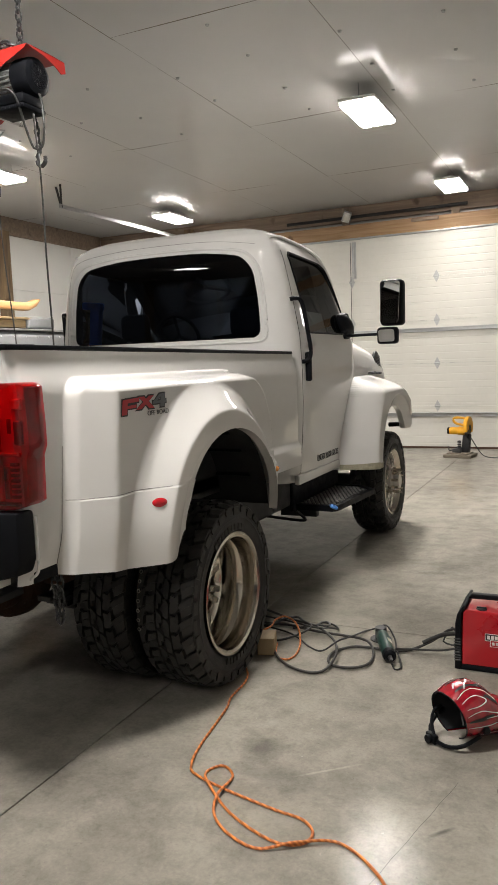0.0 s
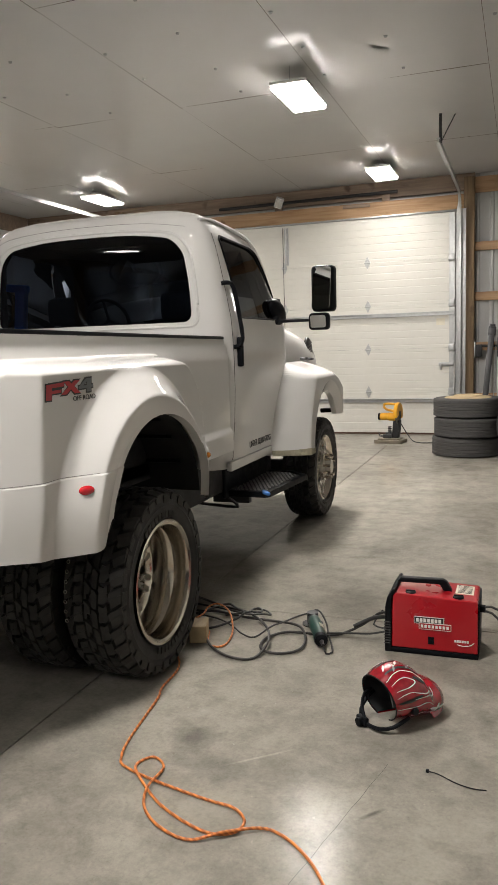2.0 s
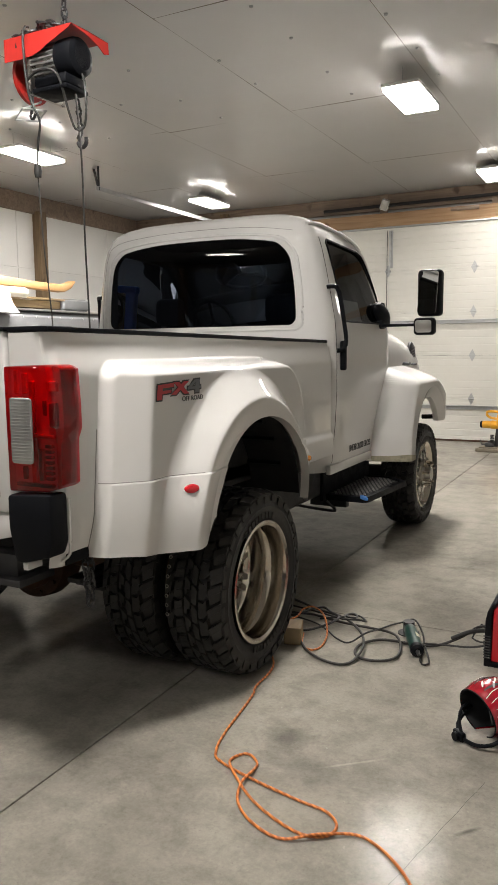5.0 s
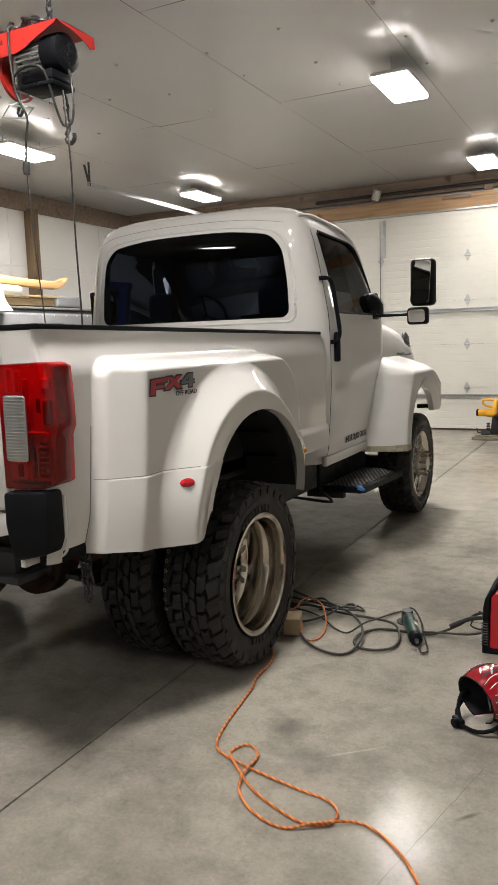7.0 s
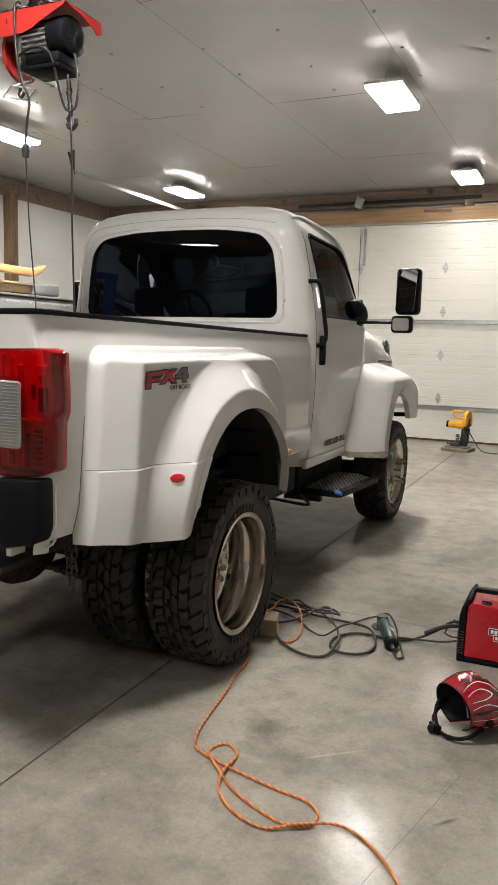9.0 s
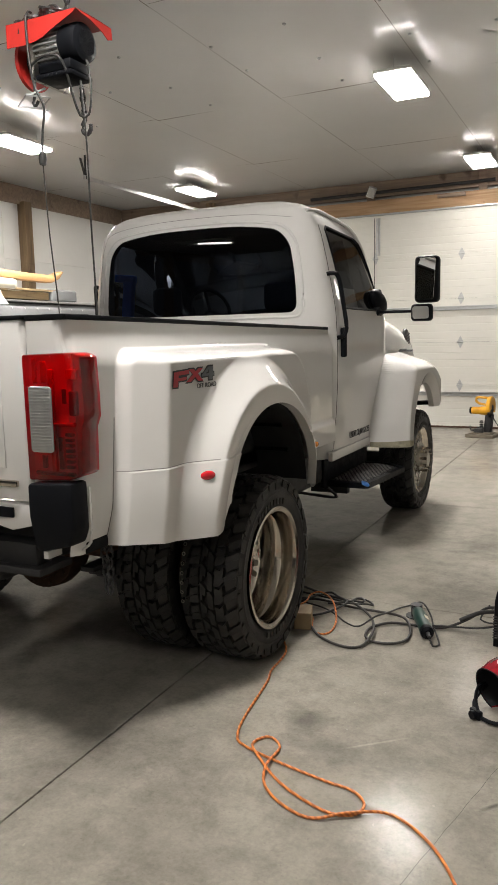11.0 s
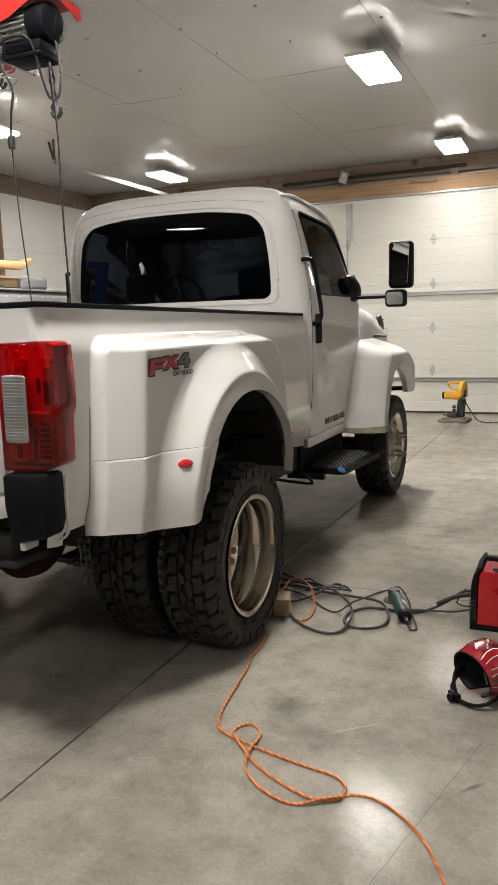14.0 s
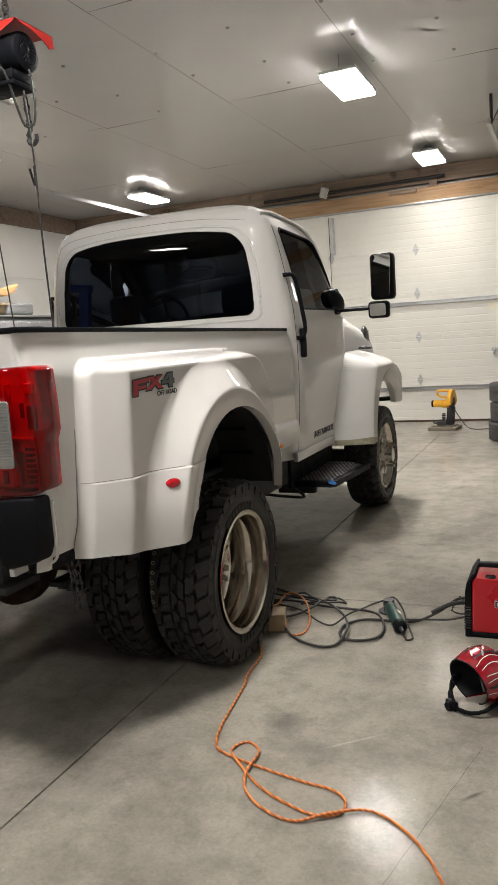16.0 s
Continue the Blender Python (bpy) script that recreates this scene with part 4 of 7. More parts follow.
# the top edge bows upward and the sides lean in
REAR_WIN = [(-0.01 + x * (1 - 0.075 * ((z - 1.775) / 0.62) ** 2), z - 0.07 * abs(x / 0.8) ** 3 * min(1.0, max(0.0, (z - 1.9) / 0.36))) for x, z in dense(REAR_WIN, 12)]
SIDE_WIN = [(5.215, 1.80), (6.38, 1.80), (6.36, 1.83), (6.0, 2.22), (5.88, 2.32), (5.75, 2.35), (5.15, 2.375), (5.112, 2.345)]
shell = to_object(cab_solid(), "shell")
cutters = [to_object(cab_solid(0.045, z_lo=0.75, z_hi=2.47), "cut")]
cutters.append(to_object(extrude_outline(REAR_WIN, 0.5, "y", 4.7), "cut"))
cutters.append(to_object(extrude_outline(SIDE_WIN, 2.4, "x", -1.2), "cut"))
cutters.append(to_object(extrude_outline([(x, z) for x, z in rounded(-0.74, 0.74, 1.85, 2.33, 0.08)], 1.2, "y", 5.75), "cut"))
for c in cutters:
    md = shell.modifiers.new("cut", "BOOLEAN")
    md.operation, md.object, md.solver = "DIFFERENCE", c, "EXACT"
dg = bpy.context.evaluated_depsgraph_get()
me = bpy.data.meshes.new_from_object(shell.evaluated_get(dg))
for o in cutters + [shell]:
    bpy.data.objects.remove(o)
own = bmesh.new()
own.from_mesh(me)
for f in own.faces:
    c = f.calc_center_median()
    w, b, e = cab_at(c.z)
    if (abs(c.x) / w) ** CN + abs((c.y - (b + e) / 2) / ((e - b) / 2)) ** CN < 0.86 and c.z < 2.48:
        f.material_index = 1
cab = tpart("cab_shell", own, [PAINT, INTERIOR], label="white painted cab shell", angle=28)


def window_pane(outline, surface, mat, name, parent, inset, label=""):
    """A pane that follows the cab's surface inside an outline, fanned in rings."""
    own = bmesh.new()
    cx, cz = sum(p[0] for p in outline) / len(outline), sum(p[1] for p in outline) / len(outline)
    rings = []
    for k in range(1, 9):
        f = k / 8 * 1.012
        rings.append([own.verts.new(surface(cx + (a - cx) * f, cz + (b - cz) * f, inset)) for a, b in outline])
    mid = own.verts.new(surface(cx, cz, inset))
    n = len(outline)
    for i in range(n):
        own.faces.new((mid, rings[0][i], rings[0][(i + 1) % n]))
    for a, b in zip(rings, rings[1:]):
        for i in range(n):
            own.faces.new((a[i], b[i], b[(i + 1) % n], a[(i + 1) % n]))
    return tpart(name, own, mat, parent, label)


rear_window = window_pane(dense(REAR_WIN), lambda x, z, i: (x, cab_back(x, z) + i, z), TINT, "rear_window", truck, 0.006, "dark tinted rear window")
own = tube([(x, cab_back(x, z) + 0.004, z) for x, z in dense(REAR_WIN, 25)], 0.0045, 6, smooth_line=False, closed=True)
tpart("window_seal", own, BLACKGLOSS, rear_window)
bead = [(-0.01 + (x + 0.01) * 1.06, 2.08 + (z - 2.08) * 1.1) for x, z in dense(REAR_WIN, 25)]
own = tube([(x, cab_back(x, z) + 0.006, z) for x, z in bead], 0.013, 8, smooth_line=False, closed=True)
tpart("window_bead", own, PAINT)
# pressed seam round the back of the cab
SEAM = [(0.9, 1.67), (0.895, 1.9), (0.872, 2.15), (0.835, 2.33), (0.75, 2.425), (0.42, 2.47), (0.0, 2.482)]
SEAM = SEAM[4:] + [(-x, z) for x, z in reversed(SEAM[:-1])]
own = tube([(p.x, cab_back(p.x, p.y) - 0.0005, p.y) for p in spline([(x, z, 0) for x, z in SEAM], 0.03)], 0.0016, 5, smooth_line=False)
tpart("panel_seam", own, SEAMGREY)
for side in (1, -1):
    pane = window_pane(dense(SIDE_WIN, 14), lambda y, z, i: (side * (cab_side(y, z) - i), y, z), SIDETINT, "side_window", truck, 0.012, "lightly tinted door window")
    own = tube([(side * (cab_side(y, z) + 0.001), y, z) for y, z in dense(SIDE_WIN, 25)], 0.008, 6, smooth_line=False, closed=True)
    tpart("window_seal", own, BLACKPLASTIC, pane)
    # door seam and lower body crease
    door_line = [(5.03, 2.38), (5.05, 1.8), (5.055, 1.3), (5.05, 0.8), (5.08, 0.745), (5.5, 0.735), (6.0, 0.735)]
    own = tube([(side * (cab_side(p.x, p.y) + 0.0005), p.x, p.y) for p in spline([(y, z, 0) for y, z in door_line], 0.03)], 0.002, 5, smooth_line=False)
    tpart("door_seam", own, BLACKGLOSS)
    own = tube([(side * (cab_side(y, z) + 0.012), y, z) for y, z in ((4.99, 2.47), (5.12, 2.485), (5.3, 2.48), (5.55, 2.455), (5.76, 2.41), (5.98, 2.28), (6.2, 2.04))], 0.014, 6)
    tpart("drip_rail", own, PAINT)
    own = box(side * 0.98, side * 1.022, 4.97, 5.95, 0.71, 0.78, 0.012)
    tpart("rocker", own, PAINT)
    # black grab handle on the pillar, and the door pull below it
    own = tube([(side * 0.975, 5.0, 2.03), (side * 1.02, 5.02, 2.035), (side * 1.045, 5.055, 2.0), (side * 1.07, 5.09, 1.8), (side * 1.085, 5.1, 1.66), (side * 1.065, 5.09, 1.6), (side * 1.03, 5.06, 1.59)], 0.0155, 8)
    tpart("grab_handle", own, BLACKPLASTIC, label="black pillar grab handle")
    own = box(side * 1.035, side * 1.08, 5.1, 5.14, 1.45, 1.66, 0.014, 3)
    tpart("door_handle", own, BLACKPLASTIC, label="black door handle")
    # mirror
    own = extrude_outline([(6.05, 1.80), (6.38, 1.80), (6.34, 1.86), (6.2, 1.98), (6.12, 1.98), (6.04, 1.9)], side * 0.05, "x", side * 0.975, bevel=0.012)
    lobe = bmesh.new()
    bmesh.ops.create_uvsphere(lobe, u_segments=24, v_segments=14, radius=1)
    moved(lobe, Matrix.Translation((side * 1.02, 6.1, 1.87)) @ Matrix.Rotation(radians(-25), 4, "X") @ Matrix.Diagonal((0.07, 0.17, 0.08, 1)))
    merge(own, lobe)
    mirror = tpart("side_mirror", own, BLACKPLASTIC, label="tall black towing mirror on a double arm")
    own = box(side * 1.02, side * 1.34, 6.03, 6.065, 1.775, 1.8, 0.01)
    box(side * 0.99, side * 1.06, 6.02, 6.15, 1.76, 1.85, 0.02, bm=own)
    tpart("arm", own, BLACKPLASTIC, mirror)
    own = box(side * 1.345, side * 1.535, 6.0, 6.12, 1.85, 2.215, 0.035, 4)
    tpart("head", own, BLACKPLASTIC, mirror)
    own = moved(extrude_outline(rounded(-0.08, 0.08, -0.165, 0.165, 0.025), -0.004, "y", 0), pose(side * 1.44, 5.974, 2.033, -7, 0, side * -14))
    tpart("glass", own, MIRROR, mirror, "main mirror glass", smooth=False)
    own = box(side * 1.315, side * 1.485, 6.01, 6.1, 1.705, 1.842, 0.03, 4)
    tpart("lower_head", own, BLACKPLASTIC, mirror)
    own = moved(extrude_outline(rounded(-0.065, 0.065, -0.049, 0.049, 0.02), -0.004, "y", 0), pose(side * 1.4, 6.004, 1.773, 9))
    tpart("lower_glass", own, MIRROR, mirror, "small convex mirror", smooth=False)

own = sheet(lambda u, v: (u, 6.37 - (v - 1.84) * 0.78 - 0.1 * (u / 0.8) ** 2, v), steps(-0.8, 0.8, 10), steps(1.82, 2.36, 6))
tpart("windshield", own, SCREENTINT, label="tinted windshield")

# cab interior, dim behind the glass
own = box(-0.9, 0.9, 4.98, 6.1, 0.76, 0.84)
tpart("cab_floor", own, INTERIOR)
for x in (-0.5, 0.5):
    own = box(x - 0.27, x + 0.27, 5.22, 5.38, 1.05, 1.78, 0.06, 3)
    box(x - 0.27, x + 0.27, 5.3, 5.75, 1.0, 1.15, 0.05, bm=own)
    box(x - 0.13, x + 0.13, 5.23, 5.33, 1.8, 2.02, 0.05, 3, own)
    tpart("seat", own, SEATGREY, label="dark cloth seat")
tpart("dashboard", box(-0.9, 0.9, 5.95, 6.15, 1.3, 1.75, 0.05, 3), INTERIOR)
own = lathe([(0.19 + 0.016 * math.cos(a), 0.016 * math.sin(a)) for a in steps(0, 2 * math.pi, 8)[:-1]], 28, "y", closed=True)
for a in (90, 210, 330):
    rod((0, 0, 0), (0.19 * math.cos(radians(a)), 0, 0.19 * math.sin(radians(a))), 0.014, 6, own)
moved(own, pose(-0.42, 5.85, 1.85, 25))
tpart("steering_wheel", own, INTERIOR)
own = moved(box(-0.045, 0.045, -0.03, 0.03, -0.2, 0.17, 0.015), pose(-0.655, 4.955, 1.93, 0, 6, 0))
moved_top = moved(box(-0.09, 0.09, -0.03, 0.03, -0.03, 0.03, 0.012), pose(-0.675, 4.955, 2.08, 0, 6, 0))
merge(own, moved_top)
tpart("bottle_jack_bag", own, BLUE, label="blue plastic tool behind the rear window")

# ---- hood and front fenders ----


def hood_point(y, a):
    t = (y - 6.12) / 1.45
    w = 1.03 - 0.02 * t - 0.12 * smoothstep((t - 0.88) / 0.12) ** 2
    top = 1.815 - 0.25 * t ** 2.2 - 0.2 * smoothstep((t - 0.86) / 0.14) ** 2
    c, s = math.cos(radians(a)), math.sin(radians(a))
    return (w * math.copysign(abs(c) ** 0.24, c), y, 1.0 + (top - 1.0) * abs(s) ** 0.24)


own = sheet(hood_point, steps(6.12, 7.57, 24), steps(0, 180, 48))
hood = tpart("hood", own, PAINT, label="white sloping hood")
tpart("grille", box(-0.75, 0.75, 7.5, 7.57, 1.0, 1.45, 0.02), BLACKPLASTIC)


def fender_half(y, z):
    x = 0.98
    rear = y - (5.875 + 0.05 * (z - 0.7) + 0.3 * max(0.0, (z - 0.85) / 0.6) ** 1.6)
    top = 1.455 - 0.25 * smoothstep((y - 6.75) / 0.75) ** 1.5 - z
    x += 0.345 * bend(rear / 0.13) * bend(top / 0.16) * bend((7.27 - y) / 0.08)
    e = math.hypot((y - 6.69) / 0.475, max(z - 0.69, 0) / 0.48)
    if e < 1.2:
        x -= 0.045 * ((1.2 - e) / 0.2)
    return x


for side in (1, -1):
    own = arch_sheet(fender_half, 6.69, 0.69, 0.475, 0.48, 5.87, 7.29, 0.69, 1.46, side, 120, 90)
    # the arch opens downward at the front: the front leg is short
    dead = [f for f in own.faces if all(v.co.y > 6.8 and v.co.z < 0.93 for v in f.verts) or all(v.co.y > 7.0 and v.co.z < 1.17 and abs(v.co.x) < 1.275 for v in f.verts)]
    bmesh.ops.delete(own, geom=dead, context="FACES")
    fender = tpart("front_fender", own, PAINT, label="wide white front fender with a deep flare")
    own = bmesh.new()
    sheet(lambda u, v: (side * (fender_half(u, 0.7 + v) + 0.004), u, 0.688 + v + 0.006 * math.sin(37 * u) * (v > 0.03)), steps(5.885, 6.215, 40), steps(0.0, 0.05, 3), bm=own)
    tpart("chipped_edge", own, PAINTDIRT, fender, "chipped dirty lower edge")
    own = box(side * 1.08, side * 1.2, 6.55, 6.61, 1.452, 1.472, 0.008)
    box(side * 1.1, side * 1.16, 6.5, 6.56, 1.455, 1.48, 0.008, bm=own)
    tpart("hood_latch", own, DARKSTEEL, fender, "black rubber hood latch")
    vent = [(7.2 + 0.13 * math.cos(a) * (1.0 if math.cos(a) > 0 else 0.75), 1.53 + 0.125 * math.sin(a) - 0.04 * math.cos(a)) for a in steps(0, 2 * math.pi, 20)[:-1]]
    own = extrude_outline(vent, side * 0.03, "x", side * 0.968, bevel=0.008)
    tpart("hood_vent", own, DARKSTEEL, hood, "black louvred hood vent")
    for i in range(6):
        tpart("louvre", moved(box(-0.004, 0.004, -0.085, 0.085, -0.005, 0.005, 0.002, 1), pose(side * 0.998, 7.2, 1.455 + i * 0.028, 12)), BLACKGLOSS, hood)
    own = rod((side * 1.3, 7.2, 0.955), (side * 1.1, 7.2, 0.945), 0.022)
    tpart("bumper_bar", own, BLACKGLOSS, fender, "black bar end")
tpart("front_bumper", box(-0.9, 0.9, 7.5, 7.62, 0.7, 0.95, 0.03), DARKSTEEL)

# door lettering
m = Matrix.Translation((cab_side(5.6, 0.853) + 0.0035, 5.6 - 5.0, 0.853)) @ Euler((radians(90), 0, radians(90))).to_matrix().to_4x4()
lettering("UNDER 20,000 GROSS", 0.07, 0.001, BLACKINK, truck, m, "door_lettering", "black weight lettering low on the door", 0.5)

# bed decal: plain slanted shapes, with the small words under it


def on_flare(y, z, lift):
    return (bed_half(y, z) + lift, y, z)


def decal_shape(pts, mat, lift, name="decal"):
    own = bmesh.new()
    outline = dense(pts, 40)
    cy, cz = sum(p[0] for p in outline) / len(outline), sum(p[1] for p in outline) / len(outline)
    vs = [own.verts.new(on_flare(a, b, lift)) for a, b in outline]
    mid = own.verts.new(on_flare(cy, cz, lift))
    for i in range(len(vs)):
        own.faces.new((mid, vs[i], vs[(i + 1) % len(vs)]))
    return tpart(name, own, mat, smooth=False)


def decal_strip(p, q, w, mat, lift):
    """A slanted stroke from p to q, w wide."""
    p, q = Vector(p), Vector(q)
    n = Vector((w / 2, 0))
    return decal_shape([tuple(p - n), tuple(p + n), tuple(q + n), tuple(q - n)], mat, lift)


D0, DZ = 2.546, 1.418
DS, VS = 1.0, 0.62
for grow, lift, mats in ((0.006, 0.004, (BLACKINK,) * 3), (0.0, 0.0055, (REDINK, REDINK, GREYINK))):
    g = grow
    decal_shape([(D0 - g, DZ - VS * 0.02 - g), (D0 + DS * 0.036 + g, DZ - VS * 0.02 - g), (D0 + DS * 0.046 + g, DZ + VS * 0.078 + g), (D0 + DS * 0.01 - g, DZ + VS * 0.078 + g)], mats[0], lift)
    decal_shape([(D0 + DS * 0.03 - g, DZ + VS * 0.055 - g), (D0 + DS * 0.125 + g, DZ + VS * 0.06 - g), (D0 + DS * 0.13 + g, DZ + VS * 0.087 + g), (D0 + DS * 0.03 - g, DZ + VS * 0.08 + g)], mats[0], lift)
    decal_shape([(D0 + DS * 0.035 - g, DZ + VS * 0.018 - g), (D0 + DS * 0.105 + g, DZ + VS * 0.022 - g), (D0 + DS * 0.108 + g, DZ + VS * 0.042 + g), (D0 + DS * 0.035 - g, DZ + VS * 0.038 + g)], mats[0], lift)
    decal_strip((D0 + DS * 0.12, DZ + VS * 0.006 - g), (D0 + DS * 0.225, DZ + VS * 0.092 + g), 0.042 + 2 * g, mats[1], lift + 0.0008)
    decal_strip((D0 + DS * 0.225, DZ + VS * 0.006 - g), (D0 + DS * 0.145, DZ + VS * 0.09 + g), 0.042 + 2 * g, mats[1], lift + 0.0004)
    decal_strip((D0 + DS * 0.31, DZ + VS * 0.008 - g), (D0 + DS * 0.318, DZ + VS * 0.1 + g), 0.034 + 2 * g, mats[2], lift + 0.0006)
    decal_shape([(D0 + DS * 0.235 - g, DZ + VS * 0.032 - g), (D0 + DS * 0.345 + g, DZ + VS * 0.036 - g), (D0 + DS * 0.345 + g, DZ + VS * 0.054 + g), (D0 + DS * 0.235 - g, DZ + VS * 0.05 + g)], mats[2], lift)
    decal_strip((D0 + DS * 0.245, DZ + VS * 0.042 - g), (D0 + DS * 0.305, DZ + VS * 0.098 + g), 0.028 + 2 * g, mats[2], lift + 0.0003)
slope = (bed_half(2.87, 1.39) - bed_half(2.69, 1.39)) / 0.18
m = Matrix.Translation(((bed_half(2.87, 1.39) + bed_half(2.69, 1.39)) / 2 + 0.009, 2.815 - 5.0, 1.4)) @ Euler((radians(90), 0, radians(90) - math.atan(slope))).to_matrix().to_4x4()
lettering("OFF ROAD", 0.029, 0.001, BLACKINK, truck, m, "decal_words", "small black words under the decal", 0.17)

# ---- running boards ----
for side in (1, -1):
    plan = [(0.86, 5.26), (1.17, 5.245), (1.2, 5.28), (1.27, 6.05), (1.1, 6.22), (0.86, 6.22)]
    cx, cy = 1.03, 5.72
    own = bmesh.new()
    inner = [(cx + (a - cx) * 0.84, cy + (b - cy) * 0.93) for a, b in plan]
    rings = [[own.verts.new((side * a, b, z)) for a, b in loop] for loop, z in ((plan, 0.515), (plan, 0.472), (inner, 0.472), (inner, 0.517))]
    for k in range(4):
        for i in range(6):
            own.faces.new((rings[k][i], rings[k][(i + 1) % 6], rings[(k + 1) % 4][(i + 1) % 6], rings[(k + 1) % 4][i]))
    step = tpart("running_board", own, BLACKPLASTIC, label="black running board with an open perforated grip plate", smooth=False)
    own = bmesh.new()
    for i in range(24):
        y = 5.315 + 0.0357 * i
        edge = min(1.155 + 0.09 * (y - 5.28), 1.215 - max(0.0, y - 6.0) * 0.9)
        box(side * 0.885, side * edge, y - 0.007, y + 0.007, 0.488, 0.512, bm=own)
    for j in range(10):
        x = 0.9 + 0.033 * j
        y0 = 5.3 if x < 1.14 else 5.3 + (x - 1.14) / 0.09
        box(side * (x - 0.0065), side * (x + 0.0065), min(y0, 6.0), 6.15 - max(0.0, x - 1.06) * 0.9, 0.489, 0.5125, bm=own)
    tpart("grip_plate", own, DARKSTEEL, step, "open lattice of the grip plate", smooth=False)
    own = bmesh.new()
    for i in range(23):
        for j in range(9):
            x, y = 0.9 + 0.033 * j + (0.0165 if i % 2 else 0), 5.333 + 0.0357 * i
            if x < 1.15 + 0.09 * (y - 5.28) - 0.01 and x < 1.2 - max(0.0, y - 6.0) * 0.9:
                box(side * (x - 0.008), side * (x + 0.008), y - 0.024, y - 0.012, 0.5128, 0.5185, bm=own)
    tagged(tpart("grip_teeth", own, GRIP, step, "rows of raised worn grip teeth", smooth=False), kind="stuff")
    own = box(side * 0.84, side * 0.875, 5.2, 6.3, 0.46, 0.72, 0.02)
    tpart("riser", own, BLACKPLASTIC, step)
    for y in (5.36, 5.98):
        tpart("step_bracket", box(side * 0.7, side * 1.0, y, y + 0.06, 0.4, 0.474, 0.006), CHASSIS, step)
    tpart("brake_hose", tube([(side * 0.9, 5.2, 0.47), (side * 0.95, 5.25, 0.4), (side * 0.8, 5.4, 0.36), (side * 0.6, 5.3, 0.4)], 0.012, 6), CHASSIS)
tpart("tape_flag", moved(box(-0.03, 0.03, -0.025, 0.03, -0.012, 0.012, 0.01), pose(1.172, 5.262, 0.508, 10, 20, 30)), TAPE, label="scrap of blue masking tape on the step corner")


# ---- wheels ----
TYRE_R, TYRE_W = 0.46, 0.295


LUGS = 32


def tyre_mesh(r, w, rim):
    """The carcass of an all-terrain tyre round the x axis, outer wall towards +x."""
    h = w / 2
    prof = [(rim - 0.012, -h * 0.72), (rim + 0.01, -h * 0.9), (rim + 0.05, -h * 0.99), (r - 0.08, -h * 1.0), (r - 0.045, -h * 0.96), (r - 0.028, -h * 0.86), (r - 0.024, -h * 0.5), (r - 0.023, 0),
            (r - 0.024, h * 0.5), (r - 0.028, h * 0.86), (r - 0.045, h * 0.96), (r - 0.08, h * 1.0), (r - 0.085, h * 1.012), (r - 0.09, h * 1.0), (rim + 0.05, h * 0.99), (rim + 0.02, h * 0.95), (rim + 0.01, h * 0.9), (rim - 0.012, h * 0.72)]
    return lathe(prof, 96, "x")


